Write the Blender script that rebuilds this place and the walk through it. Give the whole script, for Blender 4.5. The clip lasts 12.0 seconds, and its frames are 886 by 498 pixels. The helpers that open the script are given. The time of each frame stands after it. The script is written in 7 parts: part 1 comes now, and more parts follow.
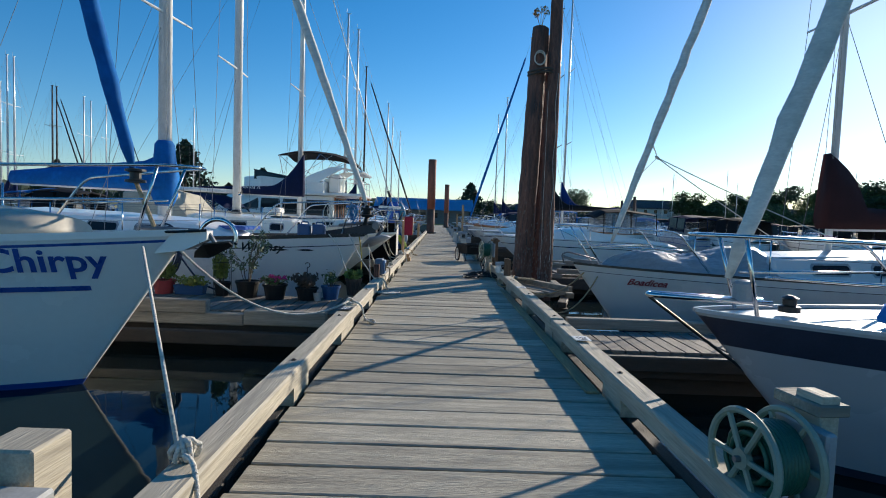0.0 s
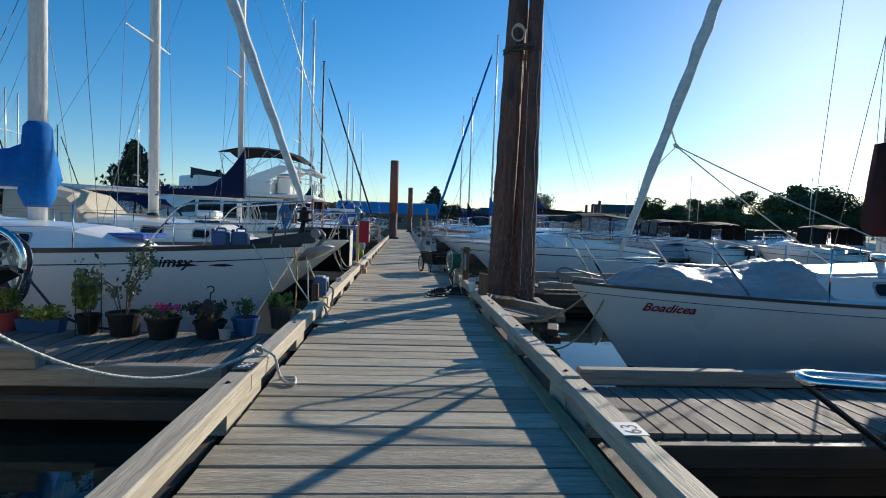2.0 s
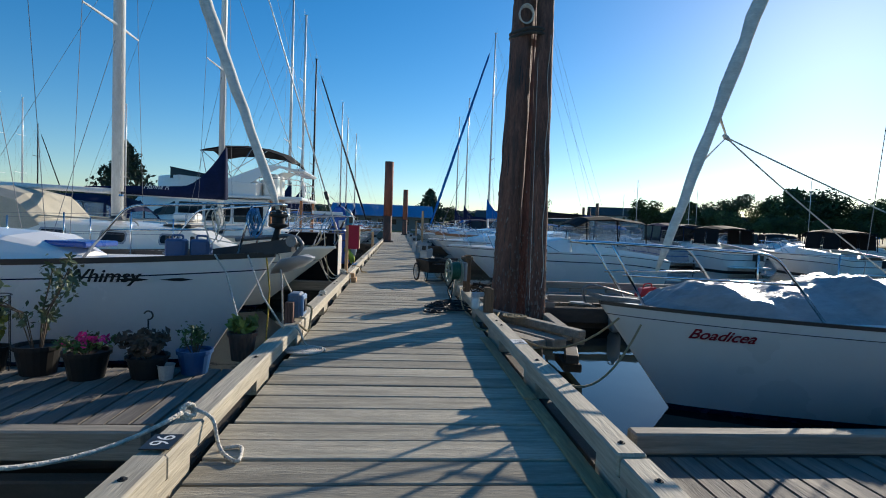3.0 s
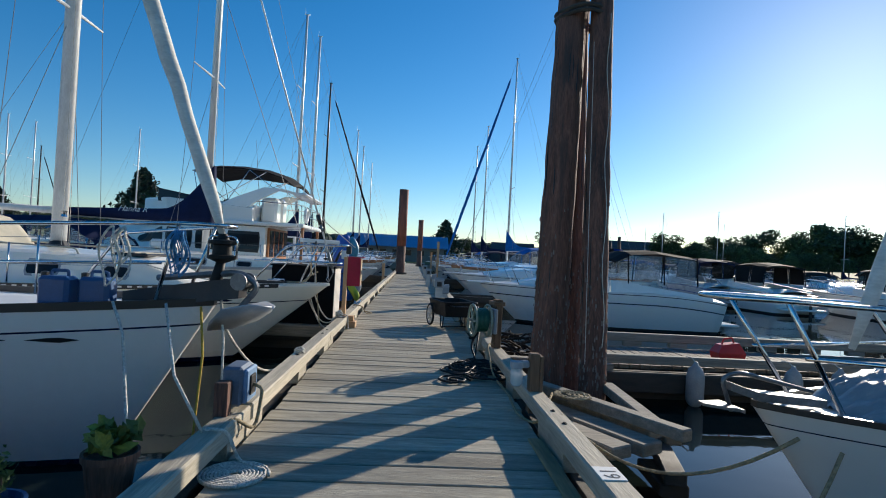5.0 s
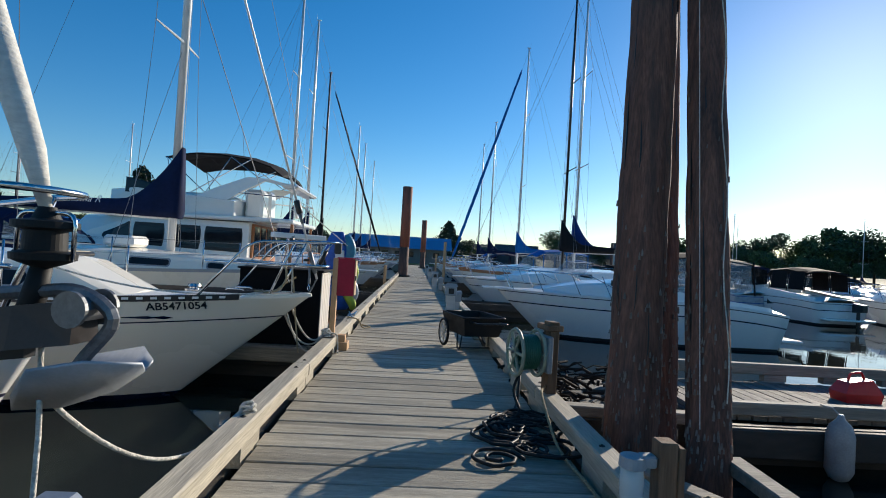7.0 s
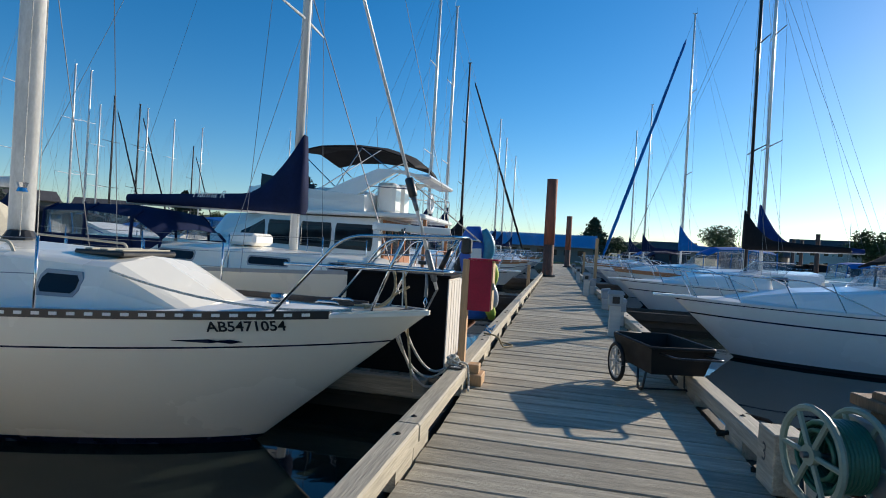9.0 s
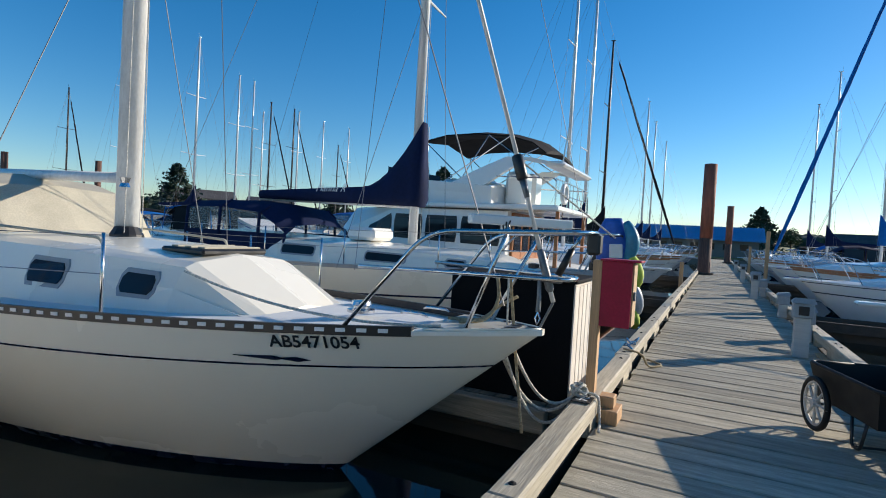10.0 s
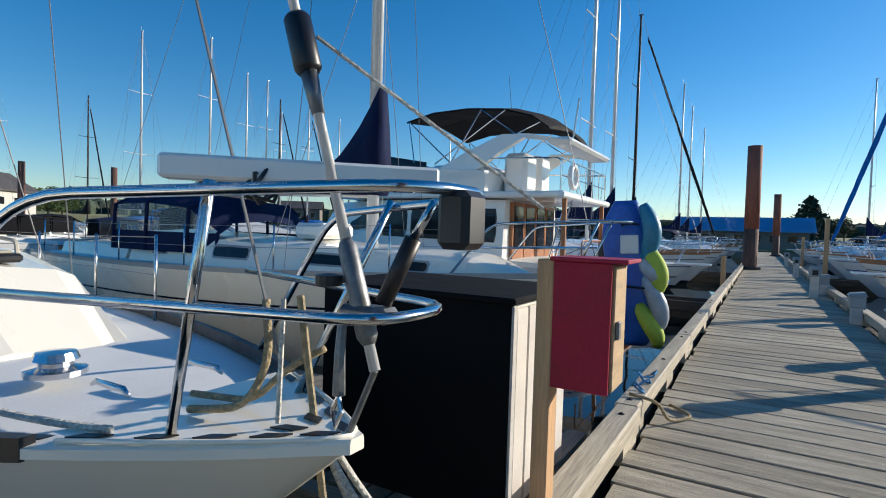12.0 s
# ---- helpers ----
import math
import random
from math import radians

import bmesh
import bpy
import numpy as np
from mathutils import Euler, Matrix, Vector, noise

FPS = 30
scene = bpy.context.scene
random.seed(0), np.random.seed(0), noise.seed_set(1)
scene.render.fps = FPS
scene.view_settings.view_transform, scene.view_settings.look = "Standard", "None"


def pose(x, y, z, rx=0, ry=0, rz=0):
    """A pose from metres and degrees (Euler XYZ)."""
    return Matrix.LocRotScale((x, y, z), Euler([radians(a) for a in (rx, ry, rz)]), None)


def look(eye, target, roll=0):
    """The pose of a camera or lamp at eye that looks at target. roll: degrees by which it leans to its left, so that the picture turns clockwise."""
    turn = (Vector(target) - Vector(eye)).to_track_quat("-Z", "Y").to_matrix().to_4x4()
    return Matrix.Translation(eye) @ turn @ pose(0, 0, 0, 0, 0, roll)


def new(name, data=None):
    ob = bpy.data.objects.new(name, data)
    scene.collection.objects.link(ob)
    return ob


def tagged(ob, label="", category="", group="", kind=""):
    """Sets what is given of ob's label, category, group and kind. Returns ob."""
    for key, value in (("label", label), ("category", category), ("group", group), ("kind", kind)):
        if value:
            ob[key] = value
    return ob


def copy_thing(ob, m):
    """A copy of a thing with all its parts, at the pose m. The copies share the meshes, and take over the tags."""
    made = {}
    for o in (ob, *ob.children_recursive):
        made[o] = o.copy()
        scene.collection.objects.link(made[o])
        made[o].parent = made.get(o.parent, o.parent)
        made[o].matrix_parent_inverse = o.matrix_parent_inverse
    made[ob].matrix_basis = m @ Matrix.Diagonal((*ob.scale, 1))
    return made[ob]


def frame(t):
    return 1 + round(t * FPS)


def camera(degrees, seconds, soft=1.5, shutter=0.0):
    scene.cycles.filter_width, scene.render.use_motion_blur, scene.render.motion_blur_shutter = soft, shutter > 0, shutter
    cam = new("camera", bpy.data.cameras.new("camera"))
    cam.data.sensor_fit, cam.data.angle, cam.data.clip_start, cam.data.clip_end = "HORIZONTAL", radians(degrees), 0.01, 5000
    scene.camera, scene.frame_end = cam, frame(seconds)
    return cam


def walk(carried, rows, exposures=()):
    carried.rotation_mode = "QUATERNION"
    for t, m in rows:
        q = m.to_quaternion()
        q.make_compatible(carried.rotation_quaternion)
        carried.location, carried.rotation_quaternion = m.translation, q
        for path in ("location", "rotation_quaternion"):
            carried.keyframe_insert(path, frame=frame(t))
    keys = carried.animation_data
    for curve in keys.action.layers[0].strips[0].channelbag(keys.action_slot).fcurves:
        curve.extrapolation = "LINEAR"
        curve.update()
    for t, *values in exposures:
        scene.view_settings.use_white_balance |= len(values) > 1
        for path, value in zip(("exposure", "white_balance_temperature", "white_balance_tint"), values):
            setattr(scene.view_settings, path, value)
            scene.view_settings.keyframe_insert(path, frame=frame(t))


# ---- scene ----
cam = camera(79.2, 12.0, soft=1.0)
PATH = [
    (0, (-0.163, 3.083, 1.261), (-0.145, 5.08, 1.145), 2.1),
    (0.5, (-0.164, 3.613, 1.234), (-0.125, 5.61, 1.131), 2.5),
    (1, (-0.111, 4.11, 1.227), (-0.02, 6.106, 1.131), 2.4),
    (1.5, (-0.103, 4.65, 1.26), (0.026, 6.644, 1.164), 2.2),
    (2, (-0.081, 5.153, 1.279), (0.07, 7.145, 1.183), 2.1),
    (2.5, (-0.028, 5.711, 1.344), (0.135, 7.702, 1.254), 1.9),
    (2.7, (-0.066, 5.954, 1.324), (0.107, 7.945, 1.23), 2.1),
    (4.3, (0.115, 7.821, 1.366), (0.236, 9.817, 1.36), 3.2),
    (4.5, (0.101, 8.001, 1.387), (0.224, 9.997, 1.384), 2.9),
    (5, (0.032, 8.585, 1.354), (0.14, 10.582, 1.382), 3.1),
    (5.5, (-0.012, 9.178, 1.348), (0.097, 11.175, 1.383), 3.5),
    (6, (-0.052, 9.718, 1.385), (0.063, 11.714, 1.427), 3.5),
    (6.5, (-0.08, 10.297, 1.366), (0.023, 12.294, 1.407), 3.5),
    (6.7, (-0.082, 10.518, 1.334), (0.02, 12.515, 1.372), 3.5),
    (8.3, (-0.196, 12.186, 1.365), (-0.29, 14.183, 1.386), 3.4),
    (8.5, (-0.257, 12.402, 1.359), (-0.431, 14.394, 1.368), 3.5),
    (9, (-0.272, 12.929, 1.351), (-0.693, 14.884, 1.346), 3.4),
    (9.5, (-0.306, 13.497, 1.369), (-1.036, 15.359, 1.329), 3.0),
    (10, (-0.36, 13.981, 1.391), (-1.265, 15.763, 1.331), 3.3),
    (10.5, (-0.353, 14.55, 1.401), (-1.343, 16.286, 1.331), 2.8),
    (11, (-0.427, 15.046, 1.406), (-1.444, 16.766, 1.321), 3.1),
    (11.5, (-0.355, 15.615, 1.4), (-1.38, 17.331, 1.328), 1.9),
    (12, (-0.431, 16.209, 1.35), (-1.45, 17.928, 1.283), 1.8),
]
walk(cam, [(t, look(eye, target, roll)) for t, eye, target, roll in PATH],
     exposures=[(0.0, 0.28), (4.5, 0.19), (7.0, 0.19), (9.0, 0.25), (10.5, 0.36), (12.0, 0.30)])

# ---- light ----
SUN_AZ, SUN_EL = radians(41.0), radians(18.0)
world = bpy.data.worlds.new("world")
scene.world = world
world.use_nodes = True
wn = world.node_tree
sky = wn.nodes.new("ShaderNodeTexSky")
sky.sky_type = "NISHITA"
sky.sun_disc = False
sky.sun_elevation, sky.sun_rotation = SUN_EL, SUN_AZ
sky.air_density, sky.dust_density, sky.ozone_density = 1.0, 0.18, 4.0
wn.nodes["Background"].inputs["Strength"].default_value = 0.12
hsv = wn.nodes.new("ShaderNodeHueSaturation")
hsv.inputs["Saturation"].default_value = 1.3
wn.links.new(sky.outputs[0], hsv.inputs["Color"])
wn.links.new(hsv.outputs[0], wn.nodes["Background"].inputs["Color"])
sun_dir = Vector((math.sin(SUN_AZ) * math.cos(SUN_EL), math.cos(SUN_AZ) * math.cos(SUN_EL), math.sin(SUN_EL)))
sun = new("sun", bpy.data.lights.new("sun", "SUN"))
sun.data.energy, sun.data.angle, sun.data.color = 5.0, radians(0.55), (1.0, 0.9, 0.76)
sun.matrix_world = look(sun_dir * 50, (0, 0, 0))


# ---- materials ----
def mat(name, color, rough=0.5, metal=0.0, var=0.12, scale=6.0, stretch=(1, 1, 1), bump=0.05, rnd=0.0, stain=None, stain_at=0.6, coat=0.0, fine=60.0, island=0.0, spec=0.5):
    m = bpy.data.materials.new(name)
    m.use_nodes = True
    nt = m.node_tree
    n, ln = nt.nodes, nt.links
    bsdf = n["Principled BSDF"]
    bsdf.inputs["Roughness"].default_value = rough
    bsdf.inputs["Metallic"].default_value = metal
    bsdf.inputs["Coat Weight"].default_value = coat
    bsdf.inputs["Specular IOR Level"].default_value = spec
    tc = n.new("ShaderNodeTexCoord")
    mp = n.new("ShaderNodeMapping")
    mp.inputs["Scale"].default_value = stretch
    ln.new(tc.outputs["Object"], mp.inputs["Vector"])
    info = n.new("ShaderNodeObjectInfo")
    mul = n.new("ShaderNodeMath")
    mul.operation = "MULTIPLY"
    mul.inputs[1].default_value = 53.0
    ln.new(info.outputs["Random"], mul.inputs[0])
    add = n.new("ShaderNodeVectorMath")
    ln.new(mp.outputs[0], add.inputs[0])
    ln.new(mul.outputs[0], add.inputs[1])
    n1 = n.new("ShaderNodeTexNoise")
    n1.inputs["Scale"].default_value, n1.inputs["Detail"].default_value = scale, 6.0
    n2 = n.new("ShaderNodeTexNoise")
    n2.inputs["Scale"].default_value, n2.inputs["Detail"].default_value = fine, 4.0
    n3 = n.new("ShaderNodeTexNoise")
    n3.inputs["Scale"].default_value, n3.inputs["Detail"].default_value = scale * 0.23, 5.0
    for q in (n1, n2, n3):
        ln.new(add.outputs[0], q.inputs["Vector"])

    def ramp(src, lo, hi, a=0.3, b=0.7):
        r = n.new("ShaderNodeMapRange")
        r.inputs[1].default_value, r.inputs[2].default_value = a, b
        r.inputs[3].default_value, r.inputs[4].default_value = lo, hi
        ln.new(src, r.inputs[0])
        return r.outputs[0]

    def times(a, b):
        x = n.new("ShaderNodeMath")
        x.operation = "MULTIPLY"
        ln.new(a, x.inputs[0])
        ln.new(b, x.inputs[1])
        return x.outputs[0]

    val = times(ramp(n1.outputs[0], 1 - var, 1 + var), ramp(n2.outputs[0], 1 - var * 0.7, 1 + var * 0.7))
    val = times(val, ramp(n3.outputs[0], 1 - var * 0.7, 1 + var * 0.7))
    if rnd:
        val = times(val, ramp(info.outputs["Random"], 1 - rnd, 1 + rnd, 0.0, 1.0))
    if island:
        geo = n.new("ShaderNodeNewGeometry")
        val = times(val, ramp(geo.outputs["Random Per Island"], 1 - island, 1 + island, 0.0, 1.0))
    vm = n.new("ShaderNodeVectorMath")
    vm.operation = "SCALE"
    vm.inputs[0].default_value = color
    ln.new(val, vm.inputs["Scale"])
    out = vm.outputs[0]
    if stain:
        mx = n.new("ShaderNodeMix")
        mx.data_type = "RGBA"
        mx.inputs[7].default_value = (*stain, 1)
        ln.new(out, mx.inputs[6])
        ln.new(ramp(n3.outputs[0], 0.0, 0.85, stain_at, stain_at + 0.12), mx.inputs[0])
        out = mx.outputs[2]
    ln.new(out, bsdf.inputs["Base Color"])
    rr = ramp(n1.outputs[0], max(0.02, rough - 0.08), min(1, rough + 0.1))
    ln.new(rr, bsdf.inputs["Roughness"])
    if bump:
        b = n.new("ShaderNodeBump")
        b.inputs["Strength"].default_value = min(1.0, bump * 3)
        b.inputs["Distance"].default_value = 0.02 * min(1, bump * 4)
        ln.new(times(n1.outputs[0], n2.outputs[0]), b.inputs["Height"])
        ln.new(b.outputs[0], bsdf.inputs["Normal"])
    return m


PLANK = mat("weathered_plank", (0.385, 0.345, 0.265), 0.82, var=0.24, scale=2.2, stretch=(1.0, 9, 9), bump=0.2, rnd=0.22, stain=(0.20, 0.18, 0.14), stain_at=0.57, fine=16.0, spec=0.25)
# Finger planks: base set darker than the walkway's to carry the shade on them.
PLANK_Y = mat("weathered_shaded_finger_plank", (0.17, 0.15, 0.125), 0.82, var=0.26, scale=1.6, stretch=(16, 1.0, 16), bump=0.22, rnd=0.22, stain=(0.2, 0.175, 0.14), stain_at=0.58, fine=7.0)
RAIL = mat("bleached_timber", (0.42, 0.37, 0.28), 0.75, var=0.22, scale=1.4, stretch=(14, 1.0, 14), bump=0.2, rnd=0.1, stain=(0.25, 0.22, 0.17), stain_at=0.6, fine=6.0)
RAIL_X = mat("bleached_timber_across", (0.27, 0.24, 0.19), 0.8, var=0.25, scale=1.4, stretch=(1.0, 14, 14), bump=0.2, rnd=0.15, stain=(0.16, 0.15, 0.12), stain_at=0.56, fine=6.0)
DARKWOOD = mat("wet_and_shaded_timber", (0.055, 0.045, 0.035), 0.7, var=0.3, scale=2, stretch=(2, 2, 8), bump=0.2)
PILE = mat("creosoted_pile_wood", (0.145, 0.068, 0.046), 0.8, var=0.45, scale=2.2, stretch=(9, 9, 0.8), bump=0.5, stain=(0.05, 0.035, 0.03), stain_at=0.55, fine=9.0)
RUST = mat("rust_brown_steel_pile", (0.27, 0.085, 0.05), 0.75, var=0.3, scale=2.5, stretch=(3, 3, 0.6), bump=0.15, stain=(0.10, 0.06, 0.04))
TIMBER = mat("new_timber", (0.50, 0.30, 0.15), 0.65, var=0.18, scale=1.5, stretch=(14, 14, 1), bump=0.1, fine=8)
REDPAINT = mat("red_paint", (0.36, 0.012, 0.04), 0.5, var=0.14, scale=4, bump=0.05, spec=0.3)
PLY = mat("plywood", (0.48, 0.33, 0.18), 0.7, var=0.15, stretch=(8, 1, 8), bump=0.05)
GEL = mat("white_gelcoat", (0.83, 0.82, 0.79), 0.22, var=0.018, scale=0.8, bump=0.0, coat=0.3, fine=14)
GELWARM = mat("cream_gelcoat", (0.86, 0.81, 0.69), 0.25, var=0.012, scale=0.7, bump=0.0, coat=0.3, fine=3)
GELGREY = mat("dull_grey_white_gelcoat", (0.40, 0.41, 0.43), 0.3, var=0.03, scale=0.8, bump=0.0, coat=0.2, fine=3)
GELDULL = mat("dull_white_gelcoat", (0.62, 0.62, 0.60), 0.3, var=0.03, scale=0.8, bump=0.0, coat=0.2, fine=3)
FADEDNAVY = mat("faded_navy_paint", (0.03, 0.036, 0.06), 0.35, var=0.1, bump=0.0)
DECKW = mat("white_deck_paint", (0.74, 0.74, 0.71), 0.55, var=0.06, scale=3, bump=0.03, fine=120)
NAVY = mat("navy_stripe_paint", (0.008, 0.012, 0.04), 0.25, var=0.1, bump=0.0, coat=0.3)
BLUEP = mat("blue_stripe_paint", (0.02, 0.08, 0.33), 0.3, var=0.08, bump=0.0)
BLACKP = mat("black_paint", (0.012, 0.012, 0.013), 0.4, var=0.1, bump=0.0)
FOUL = mat("dark_antifouling", (0.014, 0.016, 0.02), 0.7, var=0.3, bump=0.1)
CHROME = mat("polished_stainless", (0.62, 0.62, 0.63), 0.12, 1.0, var=0.04, bump=0.0)
ALU = mat("mast_aluminium", (0.78, 0.78, 0.77), 0.38, 0.35, var=0.06, stretch=(4, 4, 0.5), bump=0.01)
ALUWORN = mat("peeling_white_mast_paint", (0.74, 0.74, 0.72), 0.45, 0.1, var=0.08, scale=5, stretch=(3, 3, 1), bump=0.03, stain=(0.10, 0.10, 0.10), stain_at=0.66, fine=20)
ALUDARK = mat("dark_anodised_mast", (0.04, 0.035, 0.035), 0.4, 0.5, var=0.1, bump=0.0)
WIRE = mat("rigging_wire", (0.20, 0.20, 0.205), 0.55, 0.3, var=0.05, bump=0.0)
ROPE = mat("weathered_white_rope", (0.58, 0.55, 0.48), 0.9, var=0.2, scale=60, stretch=(1, 1, 1), bump=0.3)
TANROPE = mat("tan_rope", (0.34, 0.27, 0.16), 0.9, var=0.2, scale=60, bump=0.3)
YROPE = mat("yellow_rope", (0.55, 0.38, 0.06), 0.85, var=0.2, scale=60, bump=0.3)
BROPE = mat("blue_rope", (0.05, 0.22, 0.42), 0.85, var=0.2, scale=60, bump=0.3)
CANVAS_BLUE = mat("bright_blue_canvas", (0.008, 0.13, 0.40), 0.85, var=0.16, scale=3, bump=0.18, fine=14, spec=0.15)
CANVAS_NAVY = mat("navy_canvas", (0.010, 0.017, 0.055), 0.85, var=0.16, scale=3, bump=0.18, fine=14, spec=0.15)
CANVAS_ROYAL = mat("royal_blue_canvas", (0.010, 0.035, 0.15), 0.85, var=0.16, scale=3, bump=0.18, fine=14, spec=0.15)
CANVAS_BLACK = mat("black_canvas", (0.014, 0.014, 0.016), 0.85, var=0.16, scale=3, bump=0.12, fine=14, spec=0.15)
CANVAS_WINE = mat("dark_brown_canvas", (0.055, 0.022, 0.022), 0.85, var=0.15, scale=3, bump=0.12, spec=0.15)
CANVAS_TAN = mat("tan_canvas", (0.45, 0.41, 0.32), 0.85, var=0.12, scale=3, bump=0.12)
SAILW = mat("weathered_white_sailcloth", (0.66, 0.64, 0.58), 0.8, var=0.12, scale=3, stretch=(2, 2, 5), bump=0.22, fine=14)
TARP = mat("grey_tarpaulin", (0.27, 0.29, 0.30), 0.4, var=0.14, scale=3.5, stretch=(1, 2, 2), bump=0.33, fine=11)
RUBBER = mat("black_rubber", (0.012, 0.012, 0.012), 0.6, var=0.15, bump=0.03, spec=0.3)
PLASTIC = mat("grey_plastic", (0.30, 0.32, 0.33), 0.5, var=0.08, bump=0.02)
BLUEPL = mat("blue_plastic", (0.014, 0.075, 0.2), 0.45, var=0.1, bump=0.02)
REDPL = mat("red_plastic", (0.55, 0.02, 0.02), 0.4, var=0.1, bump=0.02)
GREENHOSE = mat("green_hose_rubber", (0.02, 0.11, 0.07), 0.45, var=0.15, bump=0.03)
GALV = mat("galvanised_steel", (0.20, 0.205, 0.21), 0.5, 0.8, var=0.2, scale=20, bump=0.08)
TEAK = mat("varnished_teak", (0.34, 0.13, 0.045), 0.4, var=0.2, stretch=(1, 8, 8), bump=0.05)
TERRA = mat("terracotta_red_pot", (0.36, 0.05, 0.05), 0.7, var=0.12, bump=0.05)
LEAF = mat("plant_leaves", (0.055, 0.10, 0.022), 0.6, var=0.3, bump=0.0, island=0.45)
GREYLEAF = mat("grey_green_leaves", (0.085, 0.11, 0.05), 0.6, var=0.3, bump=0.0, island=0.45)
LEAFY = mat("yellow_green_leaves", (0.17, 0.19, 0.03), 0.6, var=0.3, bump=0.0, island=0.4)
DRYLEAF = mat("dry_leaves", (0.36, 0.22, 0.07), 0.7, var=0.3, bump=0.0, island=0.4)
PINK = mat("magenta_petals", (0.55, 0.02, 0.20), 0.6, var=0.2, bump=0.0, island=0.4)
TREELEAF = mat("tree_foliage", (0.062, 0.095, 0.032), 0.7, var=0.3, scale=0.4, bump=0.0, island=0.5, rnd=0.25)
CONIFER = mat("conifer_foliage", (0.022, 0.042, 0.020), 0.7, var=0.3, scale=0.4, bump=0.0, island=0.5, rnd=0.2)
BARK = mat("bark", (0.09, 0.065, 0.045), 0.9, var=0.3, stretch=(5, 5, 1), bump=0.3)
GRASS = mat("dry_grass_bank", (0.24, 0.21, 0.075), 0.9, var=0.35, scale=0.12, bump=0.2, stain=(0.12, 0.14, 0.04), stain_at=0.5, fine=2.0)
RIDGE = mat("distant_forest", (0.035, 0.055, 0.035), 0.9, var=0.4, scale=0.08, bump=0.2, fine=0.6)
SIDING = mat("pale_house_siding", (0.50, 0.48, 0.44), 0.7, var=0.08, stretch=(0.3, 0.3, 6), bump=0.05)
SIDING2 = mat("grey_brown_siding", (0.19, 0.165, 0.14), 0.7, var=0.1, stretch=(0.3, 0.3, 6), bump=0.05)
ROOFG = mat("dark_shingle_roof", (0.07, 0.065, 0.065), 0.85, var=0.25, scale=3, bump=0.15)
ROOFB = mat("blue_metal_roof", (0.06, 0.28, 0.5), 0.4, var=0.12, scale=2, bump=0.03)
VINYL = mat("cream_vinyl_siding", (0.66, 0.61, 0.54), 0.5, var=0.06, bump=0.02)
FENDER = mat("scuffed_white_fender", (0.36, 0.36, 0.34), 0.5, var=0.15, bump=0.03)
WINDOW = mat("dark_tinted_glazing", (0.012, 0.014, 0.017), 0.08, var=0.05, bump=0.0, spec=0.3)
LIME = mat("lime_fabric", (0.42, 0.52, 0.06), 0.7, var=0.12, bump=0.05)
TUBEBLUE = mat("slack_blue_vinyl", (0.02, 0.10, 0.42), 0.4, var=0.15, scale=5, bump=0.1, fine=20)
TUBETEAL = mat("teal_vinyl", (0.03, 0.22, 0.34), 0.4, var=0.15, scale=5, bump=0.1, fine=20)
TUBEGREY = mat("pale_grey_vinyl", (0.38, 0.42, 0.46), 0.4, var=0.12, scale=5, bump=0.1, fine=20)
HYPALON = mat("cream_hypalon", (0.47, 0.43, 0.35), 0.6, var=0.1, scale=3, bump=0.05, fine=14)
SHEET = mat("matt_black_sheet", (0.006, 0.006, 0.007), 0.8, var=0.2, bump=0.03, spec=0.12)
OLDGALV = mat("dull_galvanised_plate", (0.40, 0.43, 0.47), 0.5, 0.3, var=0.09, scale=7, bump=0.02)
# Weathered brown, taken darker for the post faces turned away from the sun.
BROWNWOOD = mat("weathered_shaded_brown_post", (0.19, 0.115, 0.07), 0.8, var=0.25, scale=1.5, stretch=(14, 14, 1), bump=0.15, fine=8, spec=0.25)
HOSEBLUE = mat("dark_blue_hose_rubber", (0.012, 0.022, 0.05), 0.5, var=0.15, bump=0.03)
REEL = mat("pale_green_plastic", (0.22, 0.27, 0.21), 0.5, var=0.08, bump=0.02)


def clear(name, tint, alpha):
    m = bpy.data.materials.new(name)
    m.use_nodes = True
    nt = m.node_tree
    b = nt.nodes["Principled BSDF"]
    b.inputs["Base Color"].default_value = (*tint, 1)
    b.inputs["Roughness"].default_value = 0.05
    mix, tr = nt.nodes.new("ShaderNodeMixShader"), nt.nodes.new("ShaderNodeBsdfTransparent")
    mix.inputs[0].default_value = alpha
    nt.links.new(tr.outputs[0], mix.inputs[1])
    nt.links.new(b.outputs[0], mix.inputs[2])
    nt.links.new(mix.outputs[0], nt.nodes["Material Output"].inputs[0])
    return m


VINYLCLEAR = clear("clear_vinyl_window", (0.32, 0.34, 0.35), 0.3)
JAR = clear("frosted_jar_glass", (0.75, 0.78, 0.76), 0.55)


